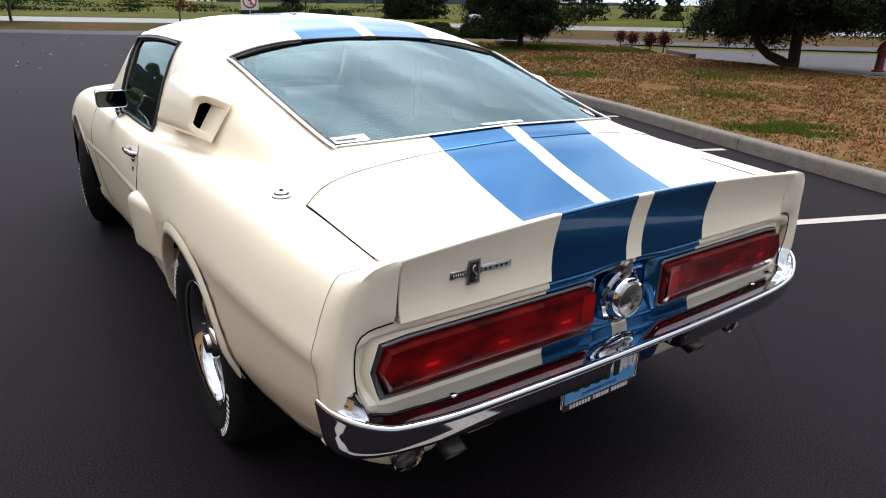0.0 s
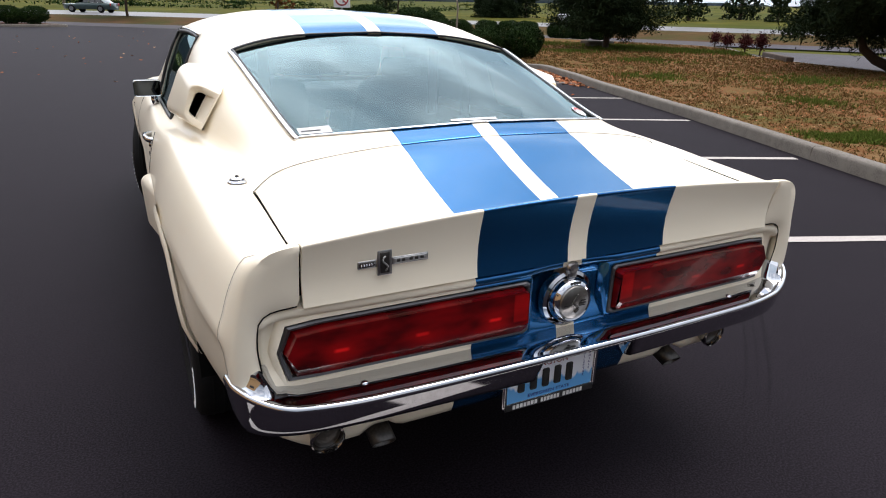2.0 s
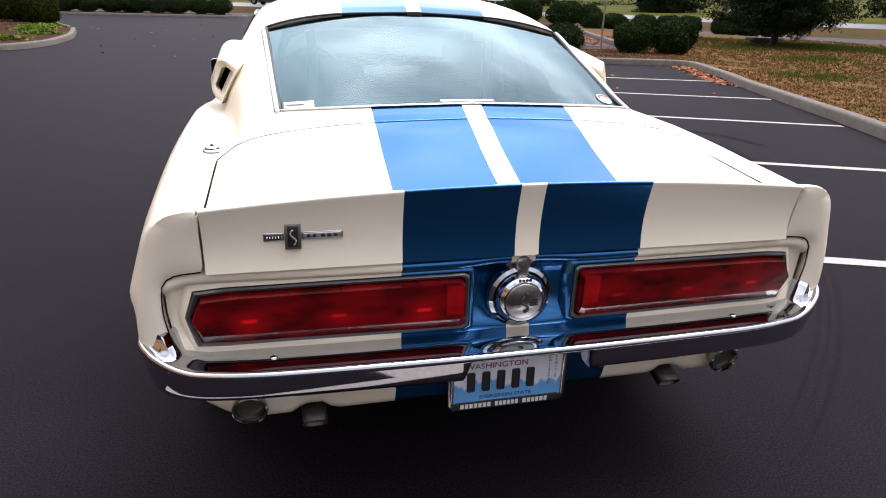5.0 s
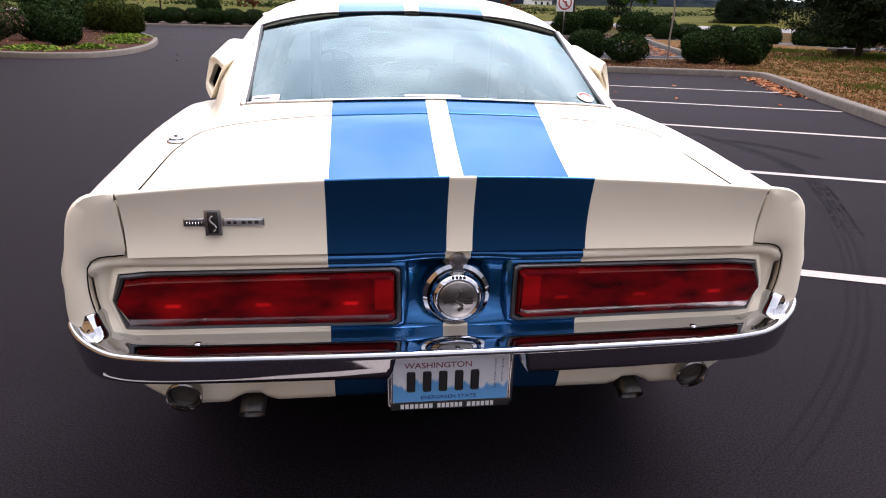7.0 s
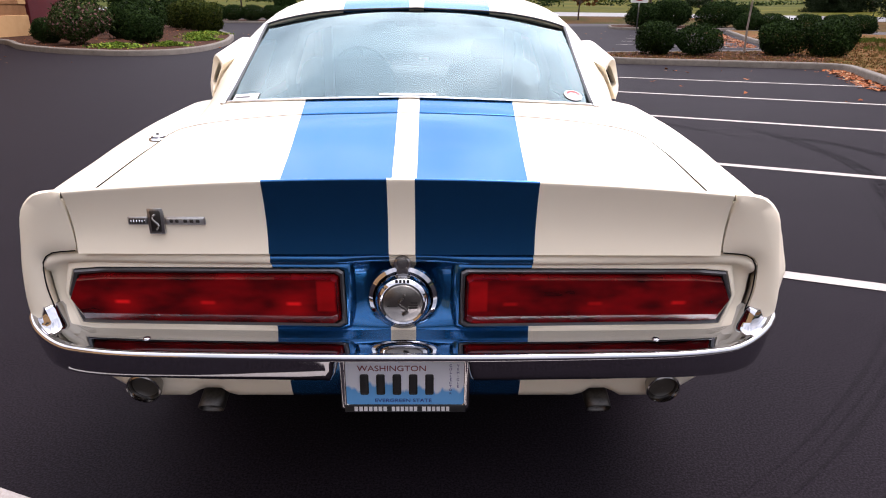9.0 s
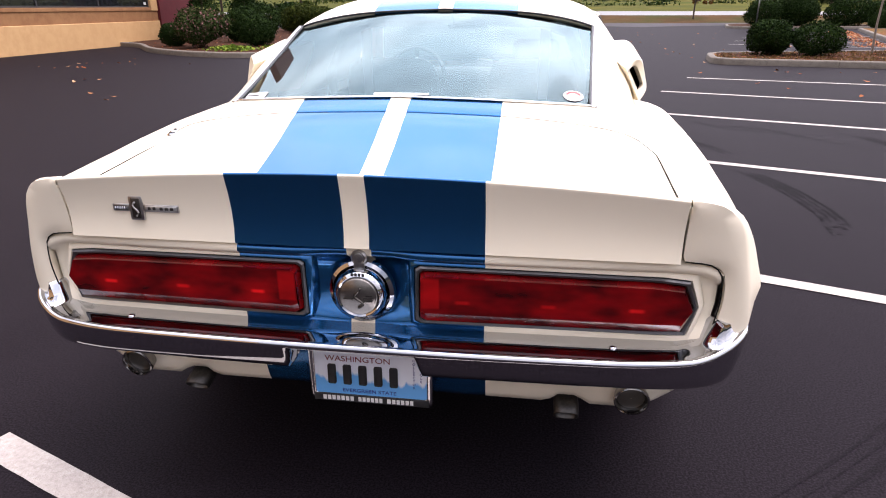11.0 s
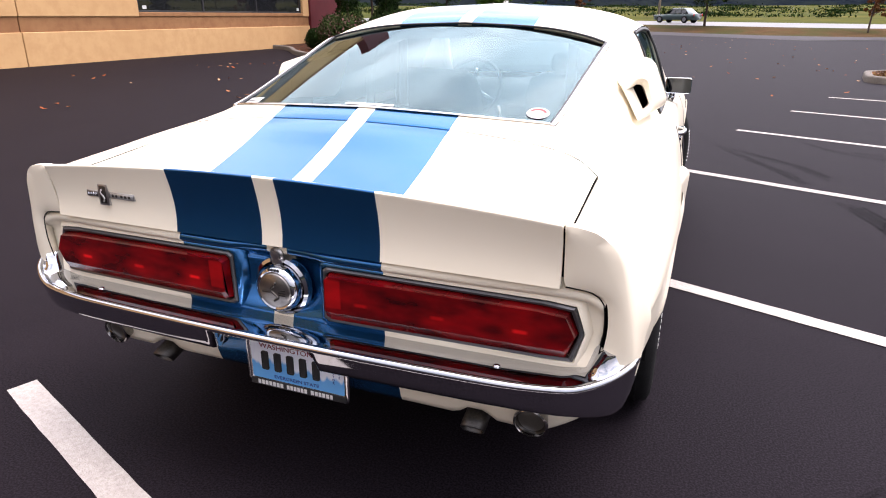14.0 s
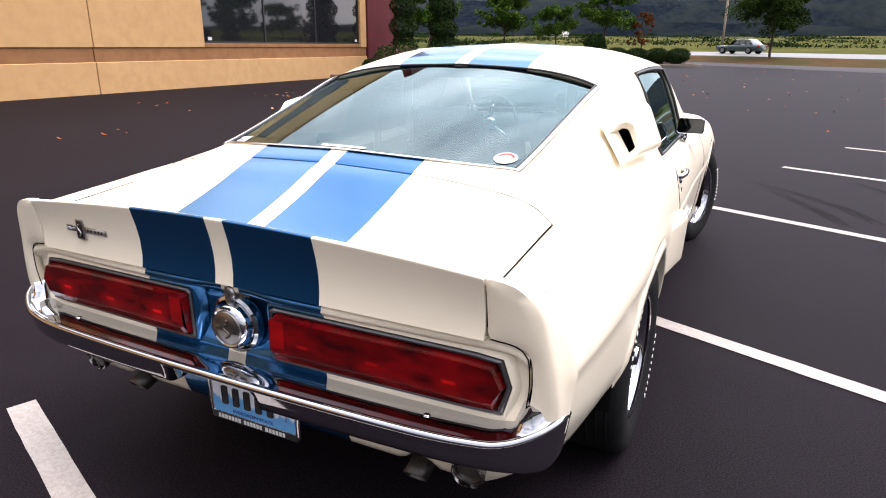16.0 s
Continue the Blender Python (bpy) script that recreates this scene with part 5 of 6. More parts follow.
for k, (pts, w, dense) in enumerate((
        ([(3.55, 5.4), (3.96, 5.08), (4.16, 4.69), (4.23, 4.12)], .16, .8),
        ([(1.20, 6.05), (1.63, 5.54), (1.95, 5.10), (2.08, 4.70)], .13, .75),
        ([(2.02, 4.12), (2.13, 3.72), (2.20, 3.40), (2.23, 2.92), (2.16, 2.40)], .17, .95),
        ([(.88, 6.95), (1.36, 5.70), (1.58, 5.22), (1.75, 4.86), (1.86, 4.50)], .11, .6),
        ([(2.34, 6.22), (2.81, 6.00), (3.08, 5.55)], .11, .55),
        ([(3.34, 6.05), (3.67, 5.48), (3.74, 4.50), (3.59, 3.65), (3.14, 2.69), (2.76, 2.00)], .15, .7),
        ([(2.10, 6.60), (2.32, 6.12), (2.98, 5.70), (3.48, 4.90)], .10, .5))):
    tread_print(pts, w, k, dense)


def rounded_path(outline, r=.6, n=5):
    """Corners of an outline turned into arcs."""
    out = []
    k = len(outline)
    for i in range(k):
        p, a, b = Vector(outline[i]), Vector(outline[i - 1]), Vector(outline[(i + 1) % k])
        u, v = a - p, b - p
        q = min(r, u.length * .45, v.length * .45)
        u.normalize()
        v.normalize()
        for j in range(n + 1):
            t = j / n
            out.append(tuple((p + u * q) * (1 - t) ** 2 + p * 2 * t * (1 - t) + (p + v * q) * t * t))
    return out


def kerbed(name, outline, top, label, h=.14, width=.16, piece=3.0, r=.6):
    """A raised bed inside a kerb laid in lengths."""
    pts = [Vector((*p, 0)) for p in rounded_path(outline, r)]
    pts = [p for i, p in enumerate(pts) if (p - pts[i - 1]).length > .02]
    area = sum(pts[i - 1].x * p.y - p.x * pts[i - 1].y for i, p in enumerate(pts))
    if area < 0:
        pts.reverse()
    n = len(pts)
    inner = []
    for i in range(n):
        d1, d2 = (pts[i] - pts[i - 1]).normalized(), (pts[(i + 1) % n] - pts[i]).normalized()
        nn = Vector((-(d1.y + d2.y), d1.x + d2.x, 0)).normalized()
        inner.append(pts[i] + nn * width)
    kerb = empty(name + "_kerb", "weathered concrete kerb laid in lengths round a bed", "kerb", kind="structure")
    run, length = [], 0.0
    rnd = random.Random(len(pts))

    def flush(run):
        if len(run) < 2:
            return
        bm = bmesh.new()
        rows = []
        for k, (o, q) in enumerate(run):
            d = (q - o).normalized()
            t = (run[min(k + 1, len(run) - 1)][0] - run[max(k - 1, 0)][0]).normalized()
            s = t * (.004 if k == 0 else -.004 if k == len(run) - 1 else 0)
            lift = Vector((0, 0, rnd.uniform(-.002, .002)))
            rows.append([p + s for p in (o + Vector((0, 0, -.03)), o + d * .010 + Vector((0, 0, h - .035)) + lift, o + d * .018 + Vector((0, 0, h - .012)) + lift, o + d * .036 + Vector((0, 0, h)) + lift, q - d * .01 + Vector((0, 0, h)) + lift, q + Vector((0, 0, h - .012)), q + Vector((0, 0, -.03)))])
        vs = grid(bm, rows)
        for ring in (vs[0], vs[-1]):
            bm.faces.new(ring)
        sharpen(part("kerb_length", bm, CONCRETE, kerb), 40)

    for i in range(n + 1):
        o, q = pts[i % n], inner[i % n]
        if run and (o - run[-1][0]).length > piece:
            o0, q0 = run[-1]
            m = int((o - o0).length // piece) + 1
            for j in range(1, m):
                run.append((o0.lerp(o, j / m), q0.lerp(q, j / m)))
                flush(run)
                run, length = [run[-1]], 0.0
        if run:
            length += (o - run[-1][0]).length
        run.append((o, q))
        if length > piece:
            flush(run)
            run, length = [run[-1]], 0.0
    flush(run)
    bm = bmesh.new()
    bm.faces.new([bm.verts.new(q + Vector((0, 0, h - .022))) for q in inner])
    bmesh.ops.triangulate(bm, faces=bm.faces)
    tagged(part(name, bm, top, smooth=False), label, "ground", kind="structure")
    return [(p.x, p.y) for p in inner]


VERGE = kerbed("verge", [(3.45, -2.2), (4.55, .95), (5.15, 2.55), (6.22, 5.3), (7.47, 8.95), (8.1, 10.45), (9.05, 13.15), (4.15, 14.45), (4.5, 16.6), (10.2, 17.9), (11.2, 20.6), (13.4, 27.5), (16.4, 36.4), (22, 30.8), (25.2, 22.4), (24.2, 20.0), (20.1, 15.4), (18.5, 12.4), (17.7, 9.7), (15.8, 5.4), (13.4, -4)], DRYGRASS, "dry brown grass verge strewn with fallen leaves")
flat("island_mulch", [(4.42, 14.72), (8.85, 13.62), (9.75, 14.7), (9.95, 17.55), (4.72, 16.42)], .124, MULCH, "dark bark mulch under the island shrubs")
BED_LEFT = kerbed("planting_bed", [(-15.2, 20.9), (-13.3, 19.9), (-11.3, 17.2), (-9.2, 15.8), (-7.6, 15.3), (-6.5, 15.9), (-6.25, 17.6), (-6.5, 20.4), (-7.6, 25.0), (-10.5, 31.5), (-13, 37.5), (-17.5, 37.5), (-17.5, 24), (-15.2, 24)], MULCH, "bark mulch bed beside the building", r=1.6)
kerbed("island_bed", [(10.7, 39.4), (13.4, 37.9), (18.2, 38.6), (20.6, 40.4), (16.4, 45.0), (12.0, 45.0)], MULCH, "mulch island with shrubs", r=1.2)
kerbed("hedge_bed", [(-2.5, 46.2), (-4.5, 50.8), (-30, 50.8), (-30, 45.4), (-9, 45.4)], MULCH, "mulch bed under a clipped hedge", r=1.2)

# ---------------------------------------------------------------- the building
WX = -14.35
bld = empty("wall_building", "cream stucco commercial building with a tan band", "building", kind="structure")


def slab(name, x0, x1, y0, y1, z0, z1, mat, label="", bevel=.012):
    bm = bmesh.new()
    box(bm, (x0 + x1) / 2, (y0 + y1) / 2, (z0 + z1) / 2, abs(x1 - x0), abs(y1 - y0), z1 - z0, bevel, seg=1)
    return part(name, bm, mat, bld, label, smooth=False)


ROOF_Z = 9.5
W0, W1, WZ0, WZ1 = 14.15, 22.7, 1.28, 3.35
ENDY = 23.2
joints = [-30.0, -21.8, -13.6, -5.6, 2.4, 10.35, ENDY]
for a, b in zip(joints, joints[1:]):
    slab("plinth_panel", WX - .3, WX, a + .012, b - .012, -.05, .80, STUCCO)
    slab("band_panel", WX - .3, WX - .045, a + .012, b - .012, .80, 1.16, BAND)
for a, b in zip(joints[:5], joints[1:6]):
    slab("wall_panel", WX - .3, WX - .012, a + .012, b - .012, 1.16, ROOF_Z, STUCCO)
slab("wall_panel", WX - .3, WX - .012, 10.362, W0 - .05, 1.16, ROOF_Z, STUCCO)
slab("wall_panel", WX - .3, WX - .012, W0 - .05, W1 + .05, WZ1, ROOF_Z, STUCCO)
slab("wall_panel", WX - .3, WX - .012, W1 + .05, ENDY - .01, 1.16, ROOF_Z, STUCCO)
slab("window_sill", WX - .3, WX - .02, W0 - .05, W1 + .05, 1.16, WZ0, BAND)
slab("coping", WX - .4, WX + .06, -30, ENDY, ROOF_Z, ROOF_Z + .25, BAND)
slab("building_core", WX - 12, WX - .34, -30, ENDY - .05, 0, ROOF_Z - .1, STUCCO)
WIN_GLASS = material("dark_window_glass", (.012, .013, .015), .03, 0.0, 0.0, spec=.9)
for i, (a, b) in enumerate(((W0, 16.95), (16.95, 19.8), (19.8, W1))):
    bm = bmesh.new()
    box(bm, WX - .13, (a + b) / 2, (WZ0 + WZ1) / 2, .02, b - a - .04, WZ1 - WZ0 - .04)
    pane = part("window_pane", bm, WIN_GLASS, bld, "dark reflective window pane", smooth=False)
    for z in (WZ0 + .02, WZ1 - .02):
        slab("window_frame", WX - .16, WX - .10, a, b, z - .03, z + .03, TRIM, bevel=.004)
for y in (W0, 16.95, 19.8, W1):
    slab("window_frame", WX - .16, WX - .09, y - .03, y + .03, WZ0, WZ1, TRIM, bevel=.004)
for y in (W0 + .2, W1 - .25):
    slab("window_sticker", WX - .118, WX - .114, y, y + .16, WZ0 + .09, WZ0 + .19, STICKER, bevel=0)
slab("column", WX - .5, WX + .05, ENDY + .02, ENDY + 2.6, 0, 12.6, MAROON)
# upper windows, seen in the car's glass
for a in (-11.6, -3.6, 4.4, 12.4):
    bm = bmesh.new()
    box(bm, WX - .004, a + 3.0, 6.2, .02, 5.8, 1.7)
    part("window_pane", bm, WIN_GLASS, bld, "dark reflective window pane", smooth=False)
    for z in (5.35, 7.05):
        slab("window_frame", WX - .02, WX + .02, a + .05, a + 5.95, z - .03, z + .03, TRIM, bevel=.004)
    for y in (a + .07, a + 3.0, a + 5.93):
        slab("window_frame", WX - .02, WX + .022, y - .03, y + .03, 5.35, 7.05, TRIM, bevel=.004)


# ---------------------------------------------------------------- planting
def leaf_material(name, colours, rough=.8):
    m = bpy.data.materials.new(name)
    m.use_nodes = True
    nt = m.node_tree
    b = nt.nodes["Principled BSDF"]
    b.inputs["Roughness"].default_value = rough
    b.inputs["Specular IOR Level"].default_value = .04
    n, l = nt.nodes.new, nt.links.new
    g, r = n("ShaderNodeNewGeometry"), n("ShaderNodeValToRGB")
    e = r.color_ramp.elements
    e[0].color, e[-1].color = (*colours[0], 1), (*colours[-1], 1)
    for i, c in enumerate(colours[1:-1]):
        k = e.new((i + 1) / (len(colours) - 1))
        k.color = (*c, 1)
    l(g.outputs["Random Per Island"], r.inputs["Fac"])
    l(r.outputs["Color"], b.inputs["Base Color"])
    return m


SHRUB = leaf_material("shrub_leaves", [(.005, .012, .0035), (.010, .023, .005), (.022, .042, .009)])
OLIVE = leaf_material("olive_leaves", [(.010, .020, .004), (.024, .036, .006), (.055, .065, .010)])
SHRUB_LIGHT = leaf_material("light_shrub_leaves", [(.05, .10, .015), (.10, .17, .02), (.20, .24, .03)])
FLOWER = leaf_material("pink_flowering_leaves", [(.014, .028, .008), (.022, .040, .010), (.018, .034, .009), (.034, .050, .014), (.05, .045, .02), (.24, .11, .12)])
PINE = leaf_material("pine_needles", [(.007, .013, .006), (.013, .022, .009), (.022, .032, .013)])
TREE_DARK = leaf_material("dark_tree_leaves", [(.010, .022, .005), (.022, .042, .008), (.040, .066, .012)])
TREE_GREEN = leaf_material("tree_leaves", [(.020, .048, .007), (.042, .090, .012), (.085, .145, .020)])
TREE_RUST = leaf_material("rust_leaves", [(.10, .03, .012), (.16, .055, .02), (.09, .06, .02)])
FALLEN = leaf_material("fallen_leaves", [(.16, .045, .018), (.27, .080, .03), (.34, .15, .07), (.20, .06, .025), (.42, .26, .15)], .8)
BLADES = leaf_material("grass_blades", [(.100, .050, .019), (.138, .080, .031), (.165, .104, .042), (.056, .054, .013), (.118, .044, .016)], .9)
GREEN_BLADES = leaf_material("green_blades", [(.045, .075, .010), (.070, .105, .014), (.095, .125, .022), (.11, .10, .03)], .9)
BARK = material("bark", (.055, .036, .026), .95, vary=.4, scale=6, bump=1.0, bump_scale=25)
BARK_PALE = material("pale_bark", (.20, .16, .13), .9, vary=.3, scale=8, bump=.6, bump_scale=40)


def scatter_mesh(name, quads, mat):
    """A mesh of loose four-cornered leaves."""
    vs, fs = [], []
    for q in quads:
        k = len(vs)
        vs += q
        fs.append(tuple(range(k, k + len(q))))
    me = bpy.data.meshes.new(name)
    me.from_pydata([tuple(v) for v in vs], [], fs)
    me.materials.append(mat)
    return me


def leaf_quad(rnd, c, size, up=None, flat=.5, slim=.45):
    n = Vector((rnd.gauss(0, 1), rnd.gauss(0, 1), rnd.gauss(0, 1)))
    if up is not None:
        n = n * flat + up
    n.normalize()
    u = n.orthogonal().normalized()
    a = rnd.uniform(0, 6.283)
    w = n.cross(u)
    d, e = u * math.cos(a) + w * math.sin(a), w * math.cos(a) - u * math.sin(a)
    s = size * rnd.uniform(.6, 1.3)
    return [c - d * s, c + e * s * slim - d * s * .1, c + d * s, c - e * s * slim - d * s * .1]


def shrub_mesh(seed, w, h, count, size, mat, square=2.6):
    """A clipped shrub: leaves set over and within a squarish dome, with dents and stray shoots."""
    rnd = random.Random(seed)
    dents = [(Vector((rnd.gauss(0, 1), rnd.gauss(0, 1), rnd.gauss(0, 1))).normalized(), rnd.uniform(-.22, .16)) for _ in range(30)]
    quads = []
    for i in range(count):
        d = Vector((rnd.gauss(0, 1), rnd.gauss(0, 1), rnd.gauss(0, 1))).normalized()
        k = (abs(d.x) ** square + abs(d.y) ** square + abs(d.z) ** square) ** (-1 / square)
        r = 1.0 + sum(a * max(0, d.dot(v)) ** 9 for v, a in dents)
        depth = rnd.random() ** 2.2 * .35
        r *= 1 - depth + (rnd.uniform(0, .13) if rnd.random() < .14 else 0)
        low = 1 - .06 * max(0.0, -d.z)
        p = Vector((d.x * k * r * w / 2 * low, d.y * k * r * w / 2 * low, h * .50 + d.z * k * r * h * .48))
        if p.z < .10:
            p.z = rnd.uniform(.02, .14)
        if p.z > 0:
            quads.append(leaf_quad(rnd, p, size, d, .8))
    return scatter_mesh("foliage", quads, mat)


SHRUBS = {}


def shrub(x, y, w, h, kind="dark", label="dark green clipped round shrub on mulch", z=.115, name="shrub", rz=None):
    mat = {"dark": SHRUB, "light": SHRUB_LIGHT, "flower": FLOWER, "olive": OLIVE}[kind]
    key = (kind, round(w / h, 1))
    if key not in SHRUBS:
        SHRUBS[key] = shrub_mesh(len(SHRUBS) + 3, w / h, 1.0, 7500, .040, mat)
    rnd = random.Random(round(x * 31 + y * 17))
    ob = empty(name, label, "shrub", pose(x, y, z, 0, 0, rnd.uniform(0, 360) if rz is None else rz), "shrubs")
    f = new("foliage", SHRUBS[key])
    f.parent = ob
    f.scale = (h, h, h)
    bm = bmesh.new()
    for i in range(5):
        a = i * 1.256 + rnd.uniform(-.3, .3)
        tube(bm, [(.03 * math.cos(a), .03 * math.sin(a), 0), (w * .12 * math.cos(a), w * .12 * math.sin(a), h * .3), (w * .25 * math.cos(a), w * .25 * math.sin(a), h * .62)], .012, 5)
    part("branchwork", bm, BARK, ob)
    return ob


for x, y, w, h in ((5.75, 15.75, .95, .85), (6.75, 15.65, 1.15, .78), (9.0, 15.9, 1.1, .88), (10.15, 15.65, 1.25, .93)):
    shrub(x, y, w, h)
for x, y, w, h in ((12.8, 39.9, 1.8, 1.5), (14.7, 40.5, 2.2, 1.65), (17.4, 40.2, 2.2, 1.6), (19.2, 40.6, 1.9, 1.4), (15.8, 43.2, 2.2, 1.5)):
    shrub(x, y, w, h, label="large rounded dark shrub on a mulch island")
for i in range(8):
    shrub(17.6 + i * 1.05, 36.2 - i * .95 + .4 * math.sin(i * 2.1), 1.5, 1.05, label="dark shrub in a loose row along the verge", z=.0)
# bed beside the building
shrub(-11.15, 18.6, .95, .72, "dark", "small dark shrub against the building")
shrub(-9.95, 18.0, 1.5, 1.22, "flower", "round shrub with pinkish flowers beside the building")
shrub(-8.55, 19.0, 1.15, .92, "dark", "round clipped green shrub in a mulch bed")
shrub(-10.1, 21.4, 1.4, 1.15, "dark", "rounded dark green shrub in a mulch bed")
shrub(-10.9, 24.6, 1.5, 1.3, "dark", "rounded dark green shrub in a mulch bed")
shrub(-9.4, 27.3, 1.5, 1.25, "olive", "rounded olive-green shrub in a mulch bed")
shrub(-10.9, 29.6, 1.7, 1.35, "olive", "rounded olive-green shrub in a mulch bed")
shrub(-12.4, 32.0, 1.8, 1.4, "dark", "large rounded dark green shrub")


def ground_cover(x, y, r, seed):
    """Low spreading leaves, thinning out at the edge."""
    rnd = random.Random(seed)
    quads = []
    for i in range(1500):
        a, q = rnd.uniform(0, 6.283), abs(rnd.gauss(0, .45))
        px, py = r * q * math.cos(a), r * .75 * q * math.sin(a)
        if q > 1.1 or noise.noise(Vector((px * 3, py * 3, seed))) < -.22:
            continue
        quads.append(leaf_quad(rnd, Vector((px, py, rnd.uniform(.01, .13) * (1.1 - .6 * q))), .045, Vector((0, 0, 1)), .7))
    ob = new("ground_cover", scatter_mesh("ground_cover", quads, SHRUB_LIGHT))
    ob.matrix_world = pose(x, y, .116, 0, 0, rnd.uniform(-30, 30))
    tagged(ob, "low yellow-green ground cover on bark mulch", "ground cover", "ground covers")


for k, (x, y, r) in enumerate(((-8.4, 16.8, .95), (-7.4, 20.6, .7), (-8.7, 25.0, 1.1), (-7.3, 17.6, .6), (-8.3, 22.6, .7))):
    ground_cover(x, y, r, k + 1)
for i in range(11):
    shrub(-4.6 - i * 1.35, 47.4 + .25 * math.sin(i * 1.7), 1.5, 1.1, "dark", "clipped shrub in a hedge row")
shrub(-10.8, 49.0, 1.6, 2.1, "dark", "tall rounded shrub behind the hedge")


def column_tree(x, y, w, h):
    """A narrow upright evergreen."""
    rnd = random.Random(round(x * 7 + y))
    quads = []
    for i in range(12000):
        t = rnd.random() ** .8
        r = w / 2 * (1 - t ** 3.2) * (.82 + .18 * math.sin(t * 40 + rnd.uniform(0, 1))) * (1 - rnd.random() ** 2 * .35)
        a = rnd.uniform(0, 6.283)
        p = Vector((r * math.cos(a), r * math.sin(a), .1 + t * h))
        quads.append(leaf_quad(rnd, p, .05, Vector((math.cos(a), math.sin(a), .8)), .6))
    ob = empty("columnar_evergreen", "narrow upright evergreen beside the building", "tree", pose(x, y, .11), "evergreens")
    f = new("crown", scatter_mesh("crown", quads, SHRUB))
    f.parent = ob
    bm = bmesh.new()
    tube(bm, [(0, 0, -.05), (0.01, 0, h * .4), (0, 0, h * .8)], .05, 7)
    part("trunk", bm, BARK, ob)


for x, y in ((-12.4, 22.9), (-11.5, 24.6), (-12.3, 26.6)):
    column_tree(x, y, 1.25, 5.2)


def limb(bm, a, b, r0, r1, rnd, bends=5, wob=.12):
    pts = []
    L = (b - a).length
    for i in range(bends + 1):
        t = i / bends
        p = a.lerp(b, t) + Vector((rnd.gauss(0, 1), rnd.gauss(0, 1), 0)) * wob * L * t * (1 - t) + Vector((0, 0, .10 * L * math.sin(t * 3.14)))
        pts.append(p)
    rows = []
    for i, p in enumerate(pts):
        d = (pts[min(i + 1, bends)] - pts[max(i - 1, 0)]).normalized()
        u = d.orthogonal().normalized()
        w = u.cross(d)
        r = r0 + (r1 - r0) * i / bends
        rows.append([p + (u * math.cos(k) + w * math.sin(k)) * r for k in [2 * math.pi * j / 8 for j in range(8)]])
    grid(bm, rows, True)
    return pts


def tree_parts(seed, h, trunk_h, spread, r, mat, size, clumps, leaves, base_low=.35, fork=False, bark=None):
    """Trunk with limbs and a crown of many leaf clumps with gaps between."""
    rnd = random.Random(seed)
    bm = bmesh.new()
    ends = []
    top = Vector((rnd.uniform(-.2, .2), rnd.uniform(-.2, .2), h * .86))
    stem = limb(bm, Vector((0, 0, -.1)), top, r, r * .25, rnd, 7, .05)
    if fork:
        s2 = [Vector(p) for p in ((0, 0, -.05), (-.30, .06, .16), (-.62, .12, .30), (-.92, .18, .55), (-1.08, .22, .95), (-1.16, .26, 1.6), (-1.3, .3, 2.6))]
        rows = []
        for i, p in enumerate(s2):
            d = (s2[min(i + 1, 6)] - s2[max(i - 1, 0)]).normalized()
            u = d.cross(Vector((0, 1, 0))).normalized()
            w = u.cross(d)
            q = r * (.85 - .07 * i)
            rows.append([p + (u * math.cos(k) + w * math.sin(k)) * q for k in [2 * math.pi * m / 8 for m in range(8)]])
        grid(bm, rows, True)
        ends += [s2[-1], s2[-2]]
    for i in range(16):
        t = rnd.uniform(trunk_h / h, .95)
        a = i * 2.4 + rnd.uniform(-.4, .4)
        j = min(int(t * 7 / .86), 6)
        o = stem[j].copy()
        L = spread * (1.05 - .7 * max(0, t - base_low)) * rnd.uniform(.6, 1.0)
        e = o + Vector((math.cos(a) * L, math.sin(a) * L, L * rnd.uniform(.05, .45)))
        pts = limb(bm, o, e, r * .32, r * .06, rnd, 5, .12)
        ends += [pts[-1], pts[3], pts[4]]
    wood = bm
    quads = []
    spots = []
    for i in range(clumps):
        c = rnd.choice(ends) + Vector((rnd.gauss(0, 1), rnd.gauss(0, 1), rnd.gauss(0, .7))) * spread * .16
        if c.z < trunk_h * .75:
            c.z = trunk_h * .75 + rnd.random() * .4
        R = spread * rnd.uniform(.10, .22)
        for k in range(leaves):
            d = Vector((rnd.gauss(0, 1), rnd.gauss(0, 1), rnd.gauss(0, .7)))
            d *= R * .6 * rnd.random() ** .3 / max(.3, d.length) * 1.4
            quads.append(leaf_quad(rnd, c + d, size, Vector((0, 0, 1)), 1.2, .14 if mat is PINE else .45))
    if mat is PINE:
        # lowest boughs hang close to the grass
        for i in range(170):
            a, q = rnd.uniform(0, 6.283), spread * rnd.uniform(.12, .95)
            c = Vector((q * math.cos(a), q * math.sin(a), trunk_h * .78 + .24 + rnd.random() ** 1.3 * 1.3 + .10 * math.sin(a * 5)))
            for k in range(200):
                d = Vector((rnd.gauss(0, .22), rnd.gauss(0, .22), rnd.gauss(0, .11)))
                quads.append(leaf_quad(rnd, c + d, size, Vector((0, 0, 1)), 1.2, .2))
    return wood, scatter_mesh("crown", quads, mat)


TREES = {}


